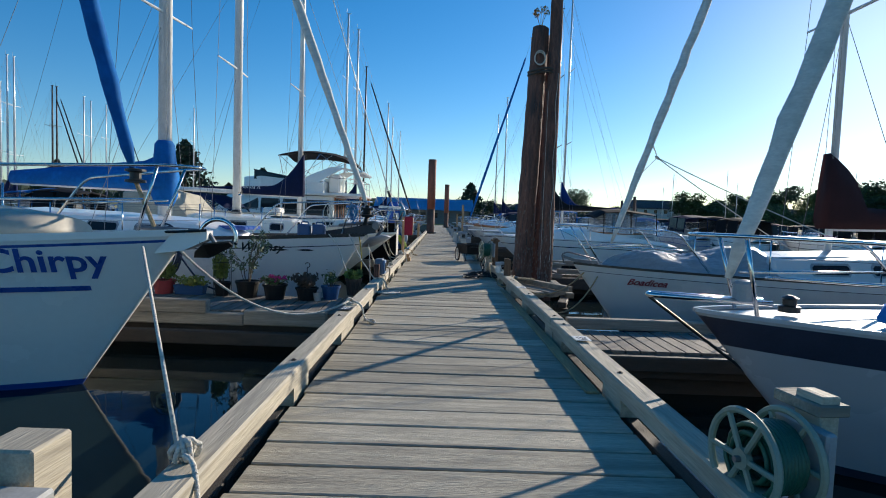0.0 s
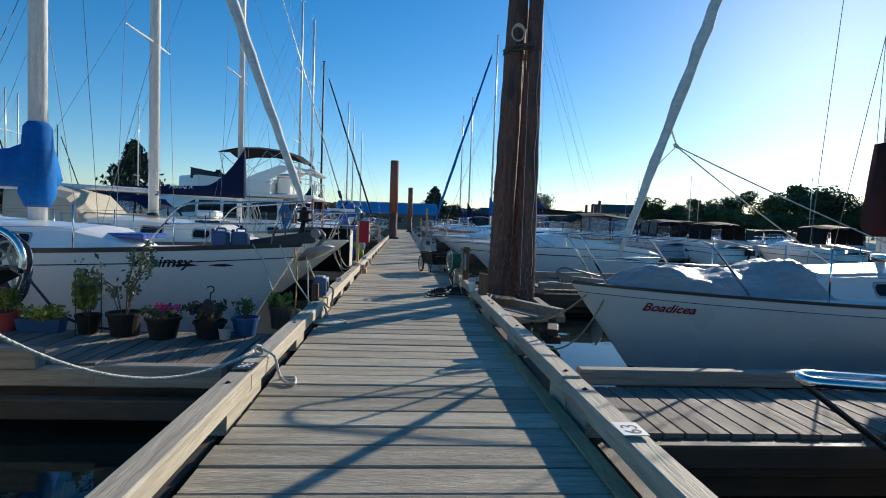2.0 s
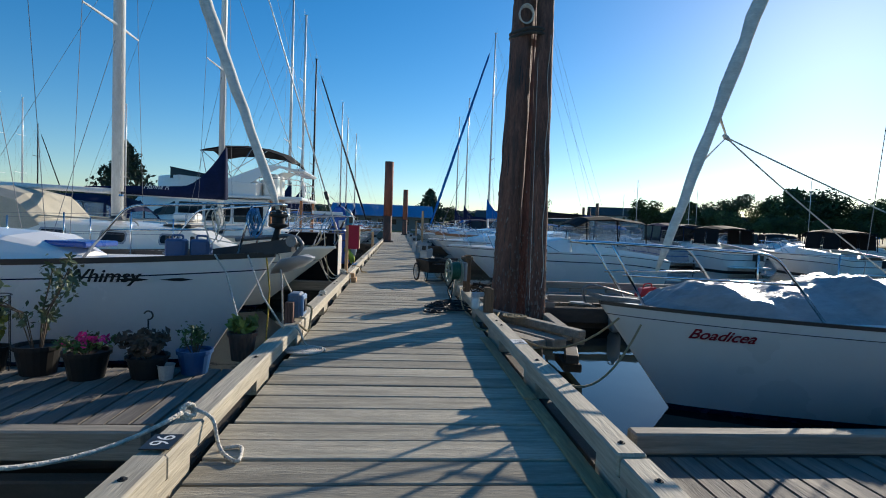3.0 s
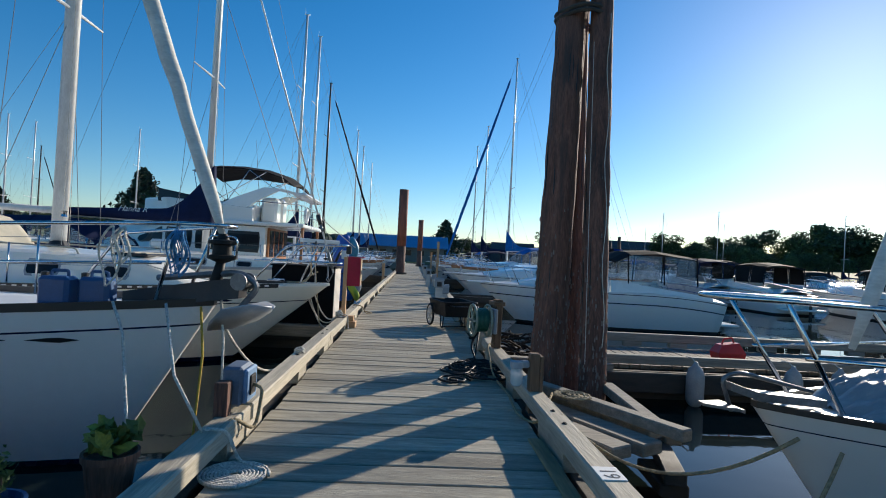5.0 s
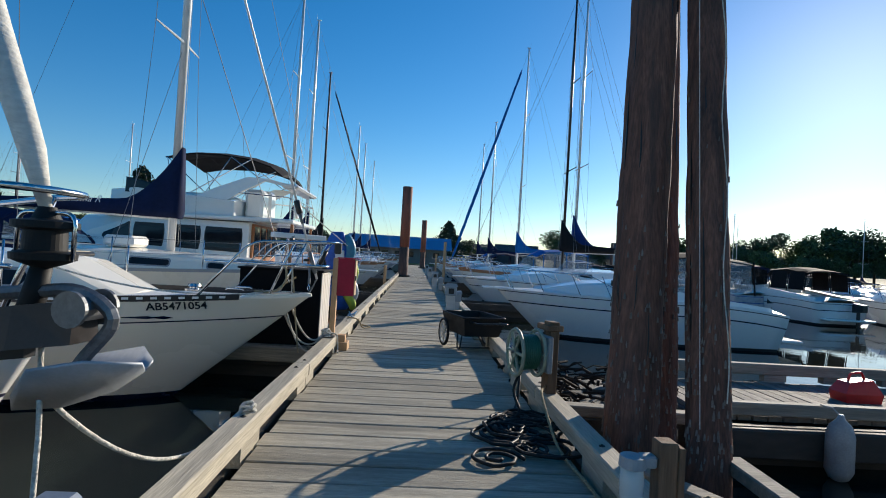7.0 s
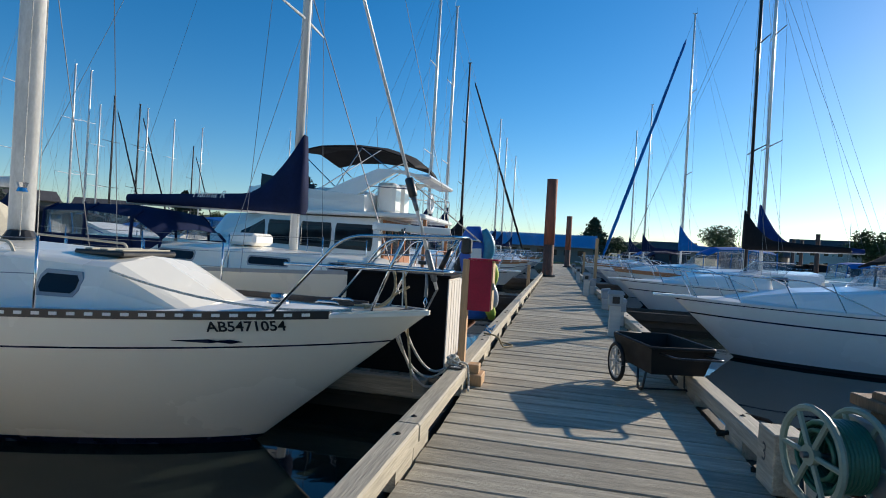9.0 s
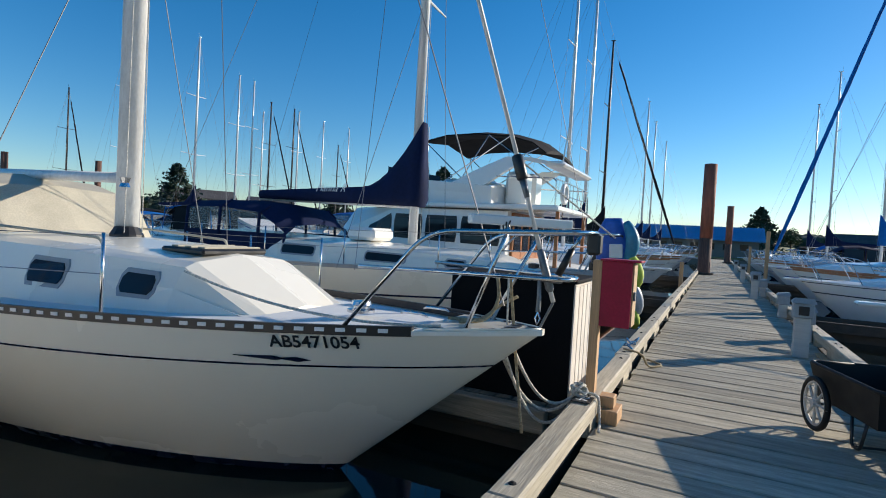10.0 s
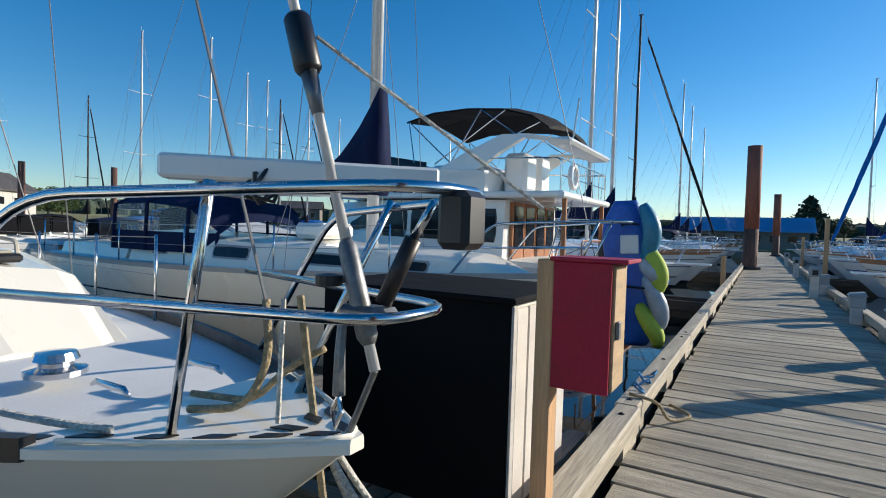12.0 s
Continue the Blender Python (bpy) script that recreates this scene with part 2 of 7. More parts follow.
def water_material():
    m = bpy.data.materials.new("dark_harbour_water")
    m.use_nodes = True
    nt = m.node_tree
    b = nt.nodes["Principled BSDF"]
    b.inputs["Base Color"].default_value = (0.008, 0.014, 0.013, 1)
    b.inputs["Roughness"].default_value = 0.03
    b.inputs["IOR"].default_value = 1.33
    tc = nt.nodes.new("ShaderNodeTexCoord")
    n1, n2 = nt.nodes.new("ShaderNodeTexNoise"), nt.nodes.new("ShaderNodeTexNoise")
    n1.inputs["Scale"].default_value, n2.inputs["Scale"].default_value = 1.3, 5.0
    n1.inputs["Detail"].default_value, n2.inputs["Detail"].default_value = 2.0, 2.0
    ad = nt.nodes.new("ShaderNodeMath")
    ad.operation = "MULTIPLY_ADD"
    ad.inputs[1].default_value = 0.25
    for q in (n1, n2):
        nt.links.new(tc.outputs["Object"], q.inputs["Vector"])
    nt.links.new(n2.outputs[0], ad.inputs[0])
    nt.links.new(n1.outputs[0], ad.inputs[2])
    bp = nt.nodes.new("ShaderNodeBump")
    bp.inputs["Strength"].default_value, bp.inputs["Distance"].default_value = 0.14, 0.02
    nt.links.new(ad.outputs[0], bp.inputs["Height"])
    nt.links.new(bp.outputs[0], b.inputs["Normal"])
    return m


WATER = water_material()


# ---- mesh tools ----
def part(name, bm, material, parent=None, label="", smooth=False, m=None):
    me = bpy.data.meshes.new(name)
    bmesh.ops.recalc_face_normals(bm, faces=bm.faces)
    for f in bm.faces:
        f.smooth = smooth
    bm.to_mesh(me)
    bm.free()
    for q in material if isinstance(material, (list, tuple)) else [material]:
        me.materials.append(q)
    ob = new(name, me)
    if parent is not None:
        ob.parent = parent
    if m is not None:
        ob.matrix_basis = m
    if label:
        ob["label"] = label
    return ob


def thing(name, m, label, category, group="", kind=""):
    ob = new(name)
    ob.matrix_basis = m
    return tagged(ob, label, category, group, kind)


def box(bm, x0, x1, y0, y1, z0, z1, bevel=0.0, mi=0, m=None):
    vs = [bm.verts.new((x, y, z)) for x in (x0, x1) for y in (y0, y1) for z in (z0, z1)]
    fs = [bm.faces.new([vs[i] for i in q]) for q in ((0, 1, 3, 2), (4, 6, 7, 5), (0, 4, 5, 1), (2, 3, 7, 6), (0, 2, 6, 4), (1, 5, 7, 3))]
    for f in fs:
        f.material_index = mi
    if m is not None:
        for v in vs:
            v.co = m @ v.co
    if bevel:
        es = list({e for f in fs for e in f.edges})
        bmesh.ops.bevel(bm, geom=es, offset=bevel, segments=1, affect="EDGES", profile=0.5)
    return bm


def boxed(x0, x1, y0, y1, z0, z1, bevel=0.0):
    return box(bmesh.new(), x0, x1, y0, y1, z0, z1, bevel)


def loft(bm, rings, closed=True, caps=True, mi=0):
    vv = [[bm.verts.new(p) for p in r] for r in rings]
    n = len(rings[0])
    closed = closed and n > 2
    for a, b in zip(vv, vv[1:]):
        for i in range(n if closed else n - 1):
            j = (i + 1) % n
            try:
                bm.faces.new((a[i], a[j], b[j], b[i])).material_index = mi
            except ValueError:
                pass
    if caps and closed:
        for r in (vv[0], vv[-1]):
            try:
                bm.faces.new(r).material_index = mi
            except ValueError:
                pass
    return bm


def tube(bm, pts, r, n=8, caps=True, mi=0, flat=1.0):
    pts = [Vector(p) for p in pts]
    rs = r if isinstance(r, (list, tuple)) else [r] * len(pts)
    rings, up = [], None
    for i, p in enumerate(pts):
        d = (pts[min(i + 1, len(pts) - 1)] - pts[max(i - 1, 0)]).normalized()
        if up is None:
            up = d.orthogonal().normalized() if abs(d.z) > 0.99 else d.cross(Vector((0, 0, 1))).normalized()
        u = (up - d * up.dot(d)).normalized()
        w = d.cross(u)
        up = u
        rings.append([p + (u * math.cos(a) + w * math.sin(a) * flat) * rs[i] for a in (2 * math.pi * k / n for k in range(n))])
    return loft(bm, rings, True, caps, mi)


def tubed(pts, r, n=8, **k):
    return tube(bmesh.new(), pts, r, n, **k)


def bend(pts, radius=0.08, seg=4):
    """A polyline with its corners rounded."""
    pts = [Vector(p) for p in pts]
    out = [pts[0]]
    for a, b, c in zip(pts, pts[1:], pts[2:]):
        u, w = (a - b), (c - b)
        r = min(radius, u.length * 0.45, w.length * 0.45)
        p, q = b + u.normalized() * r, b + w.normalized() * r
        for k in range(seg + 1):
            t = k / seg
            out.append(p * (1 - t) ** 2 + b * 2 * t * (1 - t) + q * t * t)
    out.append(pts[-1])
    return out


def sag(a, b, drop, n=12):
    a, b = Vector(a), Vector(b)
    return [a.lerp(b, k / n) - Vector((0, 0, 4 * drop * (k / n) * (1 - k / n))) for k in range(n + 1)]


def lathe(bm, prof, n=16, mi=0, at=(0, 0, 0)):
    return loft(bm, [[(at[0] + r * math.cos(2 * math.pi * k / n), at[1] + r * math.sin(2 * math.pi * k / n), at[2] + z) for k in range(n)] for r, z in prof], True, True, mi)


def text_points(body, size, shear=0.0, spacing=1.0, bold=0.0):
    cu = bpy.data.curves.new("lettering", "FONT")
    cu.body, cu.size, cu.shear, cu.space_character = body, size, shear, spacing
    cu.resolution_u = 4
    cu.offset = bold
    ob = bpy.data.objects.new("lettering", cu)
    scene.collection.objects.link(ob)
    dg = bpy.context.evaluated_depsgraph_get()
    me = bpy.data.meshes.new_from_object(ob.evaluated_get(dg))
    bpy.data.objects.remove(ob)
    return me


def lettering(body, size, where, material, parent, shear=0.0, bold=0.0, label=""):
    """Letters laid on a surface: where(u, v) gives the place of a letter point."""
    me = text_points(body, size, shear, 1.0, bold)
    for v in me.vertices:
        v.co = where(v.co.x, v.co.y)
    me.materials.clear()
    me.materials.append(material)
    ob = new("lettering", me)
    ob.parent = parent
    ob["label"] = label or "painted lettering"
    return ob


def leaves(bm, centre, radii, count, size, rng, mi=0, shell=0.55):
    """Small folded leaf blades scattered through an uneven ball."""
    for _ in range(count):
        d = Vector((rng.gauss(0, 1), rng.gauss(0, 1), rng.gauss(0, 1))).normalized()
        r = shell + (1 - shell) * rng.random()
        p = Vector(centre) + Vector((d.x * radii[0], d.y * radii[1], d.z * radii[2])) * r
        a = Vector((rng.gauss(0, 1), rng.gauss(0, 1), rng.gauss(0, 1))).normalized()
        b = a.orthogonal().normalized()
        s = size * (0.6 + 0.8 * rng.random())
        tip, base, l, q = p + a * s, p - a * s, p + b * s * 0.45 + d * s * 0.2, p - b * s * 0.45 + d * s * 0.2
        vs = [bm.verts.new(c) for c in (base, l, tip, q)]
        bm.faces.new((vs[0], vs[1], vs[2])).material_index = mi
        bm.faces.new((vs[0], vs[2], vs[3])).material_index = mi
    return bm


# ---- water, land and distance ----
WZ = -0.45


def water_sheet():
    bm = bmesh.new()
    n = 48
    rings = [[(r * math.cos(2 * math.pi * k / n), 60 + r * math.sin(2 * math.pi * k / n), WZ) for k in range(n)] for r in (0.5, 30, 120, 600, 4500)]
    loft(bm, rings, True, False)
    bm.faces.new([v for v in bm.verts][:n])
    tagged(part("water", bm, WATER), "dark calm harbour water with small ripples", "water", kind="structure")


def shore_radius(a):
    """Distance from the basin's middle (0, 60) to the bank, by compass angle from +x."""
    a = math.degrees(a) % 360
    keys = [(0, 150), (30, 118), (60, 112), (85, 106), (100, 108), (125, 112), (150, 88), (180, 78), (205, 84), (230, 150), (270, 240), (320, 260), (360, 150)]
    for (p, q), (r, s) in zip(keys, keys[1:]):
        if p <= a <= r:
            return q + (s - q) * (a - p) / (r - p)
    return 150


def land():
    bm = bmesh.new()
    n = 144
    rings = []
    for dr, z in ((0, WZ - 0.8), (1.5, WZ + 0.3), (5, 0.5), (14, 0.9), (40, 2.0), (120, 3.5), (400, 6.0), (4000, 8.0)):
        ring = []
        for k in range(n):
            a = 2 * math.pi * k / n
            r = shore_radius(a) + dr + (0.8 * noise.noise((k * 0.7, dr, 0)) if dr < 20 else 0)
            ring.append((r * math.cos(a), 60 + r * math.sin(a), z + 0.25 * noise.noise((k * 0.3, dr * 0.1, 3)) * (dr > 3)))
        rings.append(ring)
    loft(bm, rings, True, False)
    tagged(part("ground", bm, GRASS, smooth=True), "dry grassy bank around the harbour", "ground", kind="structure")


def ridge():
    """The wooded rise beyond the far shore."""
    rng = random.Random(5)
    bm = bmesh.new()
    for k in range(1900):
        a = radians(rng.uniform(20, 165))
        r = rng.uniform(330, 520)
        h = 9 + 7 * noise.noise((math.degrees(a) * 0.06, 0, 0)) + rng.uniform(-1, 1) + (r - 330) * 0.035
        c = Vector((r * math.cos(a), 60 + r * math.sin(a), 3))
        w = rng.uniform(3.5, 6.5)
        prof = [(w, 0.0), (w, h * 0.6), (w * 0.8, h * 0.82), (w * 0.45, h * 0.95), (0.1, h)]
        lathe(bm, prof, 7, at=c)
    tagged(part("backdrop", bm, RIDGE), "distant dark wooded ridge beyond the harbour", "woods", kind="structure")


water_sheet()
land()
ridge()


def tree_mesh(seed, h, w, conifer=False):
    rng = random.Random(seed)
    tr = bmesh.new()
    tube(tr, [(0, 0, -0.6), (0.05 * h * 0.1, 0, h * 0.3), (0, 0.02 * h, h * 0.62), (0, 0, h * 0.9)], [h * 0.03, h * 0.022, h * 0.013, h * 0.004], 7)
    cr = bmesh.new()
    if conifer:
        for k in range(60):
            z = h * (0.1 + 0.88 * k / 60)
            r = 1.6 * w * (1.02 - k / 60) ** 0.8 * rng.uniform(0.6, 1.25)
            a = rng.uniform(0, 6.28)
            for j in range(3):
                a += 2.1 + rng.uniform(-0.4, 0.4)
                c = (0.6 * r * math.cos(a), 0.6 * r * math.sin(a), z - 0.1 * r)
                leaves(cr, c, (r * 0.5, r * 0.5, 0.22 + r * 0.12), 14, 0.28 + 0.02 * h, rng, shell=0.1)
    else:
        for k in range(11):
            a, e = rng.uniform(0, 6.28), rng.uniform(0.0, 1.0)
            r = w * rng.uniform(0.35, 0.8) * (1 - 0.45 * e)
            c = Vector((r * math.cos(a), r * math.sin(a), h * (0.38 + 0.5 * e)))
            tube(tr, [(0, 0, h * (0.22 + 0.35 * e)), c * 0.55 + Vector((0, 0, c.z * 0.45 - h * 0.04)), c], [h * 0.011, h * 0.007, h * 0.002], 5)
            b = w * rng.uniform(0.38, 0.6)
            leaves(cr, c, (b, b, b * 0.75), 260, 0.036 * h, rng, shell=0.3)
    return tr, cr


def tree(name, seed, h, w, m, label, conifer=False):
    t = thing(name, m, label, "tree", "trees on the bank")
    tr, cr = tree_mesh(seed, h, w, conifer)
    part("trunk", tr, BARK, t)
    part("crown", cr, CONIFER if conifer else TREELEAF, t)
    return t


def polar(deg, d):
    """A place by compass bearing from the walkway's start, clockwise from ahead, and its distance."""
    return d * math.sin(radians(deg)), 9 + d * math.cos(radians(deg))


def trees():
    rng = random.Random(11)
    kinds = [tree("tree", 31 + k, h, w, pose(*polar(b, d), 1.6), "broad dark green leafy tree on the bank") for k, (h, w, b, d) in enumerate(((10, 5.5, 14.7, 165), (12, 6.5, 40, 150), (9, 5.0, 44, 150), (11, 5.0, 34, 152)))]
    spots = [(30.5, 150, 0.75), (32, 146, 0.7), (36, 150, 0.85), (37.5, 148, 0.95), (38.7, 150, 1.05), (41.5, 152, 0.9), (43, 150, 0.75), (45.5, 152, 0.85), (46.8, 150, 0.9), (48, 153, 0.8), (50, 152, 0.85), (52, 150, 0.7), (54, 155, 0.8), (28.5, 160, 0.6), (26, 165, 0.55),
             (23, 160, 0.5), (19, 165, 0.55), (9, 165, 0.5), (6, 170, 0.55), (-3, 172, 0.5), (-7, 168, 0.5), (-10, 165, 0.6), (-13, 165, 0.5), (-16, 165, 0.55), (-20, 160, 0.5), (-24, 158, 0.5),
             (-63, 122, 0.6), (-64.2, 120, 0.55), (-70.5, 118, 0.7), (-55, 150, 0.4), (-45.5, 150, 0.45), (-38, 150, 0.5), (-34, 142, 0.55), (-30, 146, 0.5), (-27, 150, 0.5)]
    spots += [(27 + 1.25 * k, 140 + 3 * math.sin(k * 2.3), 0.42 + 0.12 * math.sin(k * 1.7)) for k in range(26)]
    spots += [(24.6, 152, 0.6), (25.9, 150, 0.72), (27.2, 152, 0.68)]
    for b, d, s in spots:
        s *= 1.12 if b > 24 else 1.0
        x, y = polar(b + rng.uniform(-0.4, 0.4), d + rng.uniform(-4, 8))
        k = kinds[rng.randrange(4)]
        c = copy_thing(k, pose(x, y, 1.2, 0, 0, rng.uniform(0, 360)))
        c.scale = [s * rng.uniform(0.9, 1.15) for _ in range(2)] + [s]
    fir = tree("conifer_tree", 77, 16, 5.6, pose(-59.3, 128, 1.2), "tall dark conifer on the bank", True)
    for b, d, s in ((-19.2, 118, 0.62), (-15.8, 125, 0.5), (-22.5, 120, 0.4), (3.3, 165, 0.75), (-51.5, 105, 0.62), (-37, 120, 0.55)):
        c = copy_thing(fir, pose(*polar(b, d), 0.8, 0, 0, b * 40))
        c.scale = (s * 1.1, s * 1.1, s)


trees()


def house(m, w, d, h, roof, siding, roofing, label):
    """A gabled house: walls, roof with eaves, windows and a door."""
    t = thing("house", m, label, "house", "houses on the shore")
    part("wall", boxed(-w / 2, w / 2, -d / 2, d / 2, -1.5, h), siding, t)
    bm = bmesh.new()
    o = 0.5
    for s in (1, -1):
        rings = [[(-w / 2 - o, s * (d / 2 + o), h - 0.15), (-w / 2 - o, s * (d / 2 + o), h + 0.08), (-w / 2 - o, 0, h + roof + 0.23), (-w / 2 - o, 0, h + roof)]]
        rings.append([(-x, y, z) for x, y, z in rings[0]])
        loft(bm, rings)
    part("roof", bm, roofing, t)
    for s in (1, -1):
        gb = bmesh.new()
        x = s * (w / 2 - 0.02)
        loft(gb, [[(x, -d / 2, h), (x, d / 2, h), (x, 0, h + roof - 0.05)], [(x - s * 0.2, -d / 2, h), (x - s * 0.2, d / 2, h), (x - s * 0.2, 0, h + roof - 0.05)]])
        part("gable", gb, siding, t)
    n = max(2, int(w / 2.6))
    storeys = 2 if h > 4 else 1
    for st in range(storeys):
        for k in range(n):
            x = -w / 2 + w * (k + 0.5) / n
            z = 0.9 + 2.6 * st
            wd = part("window", boxed(x - 0.55, x + 0.55, -d / 2 - 0.04, -d / 2 + 0.02, z, z + 1.2), SIDING if siding is not SIDING else DECKW, t)
            part("pane", boxed(x - 0.47, x + 0.47, -d / 2 - 0.06, -d / 2 - 0.03, z + 0.08, z + 1.12), WINDOW, wd)
    return t


def houses():
    def facing(b, d, z=1.6, turn=0.0):
        x, y = polar(b, d)
        return pose(x, y, z, 0, 0, -b + turn)
    house(facing(-67.5, 104, 2.2, 60), 9, 8, 3.0, 2.6, SIDING, ROOFG, "pale gabled house on the grassy bank")
    house(facing(-50, 128, 2.6, 10), 13, 8, 3.0, 1.8, SIDING2, ROOFG, "low grey-brown house with a dark roof")
    house(facing(-43.5, 130, 2.4, -5), 9, 7, 2.8, 1.6, SIDING2, ROOFG, "small brown shed beside the grassy bank")
    house(facing(22.6, 158, 1.0, 5), 13, 8, 5.0, 2.2, SIDING, ROOFG, "two-storey pale house with a dark roof")
    house(facing(18.5, 168, 1.0, -8), 10, 8, 3.0, 2.0, SIDING2, ROOFG, "low house behind the far moorings")
    house(facing(10.5, 165, 1.0, 0), 12, 8, 3.2, 2.2, SIDING2, ROOFG, "brown waterfront house with a dark roof")
    house(facing(48.5, 150, 1.2, 0), 10, 8, 3.2, 2.0, SIDING, ROOFG, "grey house beside the trees")
    # the long shed with the blue roof at the head of the walkway
    t = thing("boat_shed", pose(-5, 137, 0.3), "long low shed with a bright blue metal roof", "building")
    part("wall", boxed(-10, 12, -5, 5, -0.5, 2.9), SIDING2, t)
    bm = bmesh.new()
    for s in (1, -1):
        r = [[(-11, s * 6, 2.7), (-11, s * 6, 2.85), (-11, 0, 5.6), (-11, 0, 5.45)]]
        r.append([(x + 24, y, z) for x, y, z in r[0]])
        loft(bm, r)
    part("roof", bm, ROOFB, t)
    rb = bmesh.new()
    for k in range(40):
        x = -10.8 + k * 0.6
        loft(rb, [[(x, -6.0, 2.88), (x + 0.1, -6.0, 2.88), (x + 0.1, -6.0, 2.98), (x, -6.0, 2.98)], [(x, -0.05, 5.62), (x + 0.1, -0.05, 5.62), (x + 0.1, -0.05, 5.72), (x, -0.05, 5.72)]])
    part("roof_rib", rb, ROOFB, t)
    for k in range(7):
        part("window", boxed(-8.6 + 2.9 * k, -7.2 + 2.9 * k, -5.05, -4.98, 0.9, 2.1), WINDOW, t)


houses()


# ---- boats ----
class Hull:
    """Sections from the bow (x = 0) to the stern (x = L); z is height over the walkway."""

    def __init__(self, L, B, zb, zm, zs, over, fine=0.62, tr=0.72, flare=0.42, entry=0.85):
        self.L, self.B, self.zb, self.zm, self.zs, self.fine, self.tr, self.flare, self.entry = L, B, zb, zm, zs, fine, tr, flare, entry
        self.zk = WZ - 0.3
        self.over = over * (zb - self.zk) / (zb - WZ)

    def sheer(self, s):
        return self.zb + (self.zm - self.zb) * (1 - (1 - min(1, s / 0.65)) ** 2) + (self.zs - self.zm) * max(0, (s - 0.65) / 0.35) ** 2

    def half(self, s):
        if s < self.fine:
            return self.B / 2 * max(0.0, 1 - (1 - s / self.fine) ** 2) ** self.entry + 0.02
        return self.B / 2 * (1 - (1 - self.tr) * ((s - self.fine) / (1 - self.fine)) ** 2) + 0.02

    def at(self, s, z):
        top = self.sheer(s)
        v = (top - z) / (top - self.zk)
        x = s * self.L + self.over * v * (1 - s) ** 3 + 0.35 * v * max(0, s - 0.8) * 5 * -0.5
        k = self.flare + 0.3 * (1 - s) ** 2
        return x, self.half(s) * max(0.05, 1 - k * max(0.0, v) ** 1.7), z

    def side(self, x, z):
        lo, hi = 0.0, 1.0
        for _ in range(40):
            s = (lo + hi) / 2
            if self.at(s, z)[0] < x:
                lo = s
            else:
                hi = s
        return self.at(s, z)[1]

    def shell(self, bands, stations=30):
        """bands: (height rule, material index) from the sheer down; the rule is ('d', below sheer) or ('w', above water)."""
        bm = bmesh.new()
        ss = [(k / stations) ** 1.6 for k in range(stations + 1)]
        def zof(s, rule):
            return self.sheer(s) - rule[1] if rule[0] == "d" else (WZ + rule[1] if rule[0] == "w" else self.sheer(s) + (WZ - self.sheer(s)) * rule[1])
        grid = {}
        for sd in (1, -1):
            for i, s in enumerate(ss):
                for j, (rule, mi) in enumerate(bands):
                    x, y, z = self.at(s, zof(s, rule))
                    grid[sd, i, j] = bm.verts.new((x, sd * y, z))
        for sd in (1, -1):
            for i in range(stations):
                for j in range(len(bands) - 1):
                    q = [grid[sd, i, j], grid[sd, i + 1, j], grid[sd, i + 1, j + 1], grid[sd, i, j + 1]]
                    bm.faces.new(q).material_index = bands[j][1]
        for j in range(len(bands) - 1):
            for i in (0, stations):
                bm.faces.new([grid[1, i, j], grid[1, i, j + 1], grid[-1, i, j + 1], grid[-1, i, j]]).material_index = bands[j][1]
        return bm

    def deck(self, drop=0.02, camber=0.05, stations=26):
        rings = []
        for k in range(stations + 1):
            s = (k / stations) ** 1.5
            z, b = self.sheer(s) - drop, self.half(s) - 0.008
            rings.append([(self.at(s, z)[0], b * u, z + camber * (1 - u * u) * min(1, b)) for u in (-1, -0.6, -0.2, 0.2, 0.6, 1)])
        return loft(bmesh.new(), rings, False, False)

    def toe(self, sd, h=0.05, w=0.03, s0=0.0, s1=1.0, n=26):
        rings = []
        for k in range(n + 1):
            s = s0 + (s1 - s0) * (k / n) ** 1.4
            z, b = self.sheer(s), self.half(s)
            x = self.at(s, z)[0]
            rings.append([(x, sd * (b + 0.006), z - 0.012), (x, sd * (b + 0.006), z + h), (x, sd * max(0.0, b - w), z + h), (x, sd * max(0.0, b - w), z - 0.012)])
        return loft(bmesh.new(), rings)

    def edge(self, s, inset=0.06):
        z = self.sheer(s)
        return Vector((self.at(s, z)[0], max(0.0, self.half(s) - inset), z))


BANDS = [(("d", 0), 0), (("d", 0.17), 1), (("d", 0.19), 0), (("f", 0.45), 0), (("f", 0.65), 0), (("w", 0.17), 1), (("w", 0.08), 2), (("w", -0.29), 2)]


def cabin(stations):
    """A deckhouse from (x, half width below, half width above, base, top) stations."""
    rings = []
    for x, wb, wt, z0, z1 in stations:
        rings.append([(x, -wb, z0), (x, -(wb + wt) / 2, (z0 + z1) / 2 + 0.02), (x, -wt, z1 - 0.03), (x, -wt * 0.82, z1 + 0.01), (x, 0, z1 + 0.06), (x, wt * 0.82, z1 + 0.01), (x, wt, z1 - 0.03), (x, (wb + wt) / 2, (z0 + z1) / 2 + 0.02), (x, wb, z0)])
    return loft(bmesh.new(), rings)


def cabin_wall(stations, x, f):
    for a, b in zip(stations, stations[1:]):
        if a[0] <= x <= b[0]:
            t = (x - a[0]) / (b[0] - a[0])
            _, wb, wt, z0, z1 = (p + (q - p) * t for p, q in zip(a, b))
            y = wb + ((wb + wt) / 2 - wb) * f * 2 if f < 0.5 else (wb + wt) / 2 + (wt - (wb + wt) / 2) * (f * 2 - 1)
            return y, z0 + (z1 - z0) * f
    return stations[-1][1], stations[-1][3]


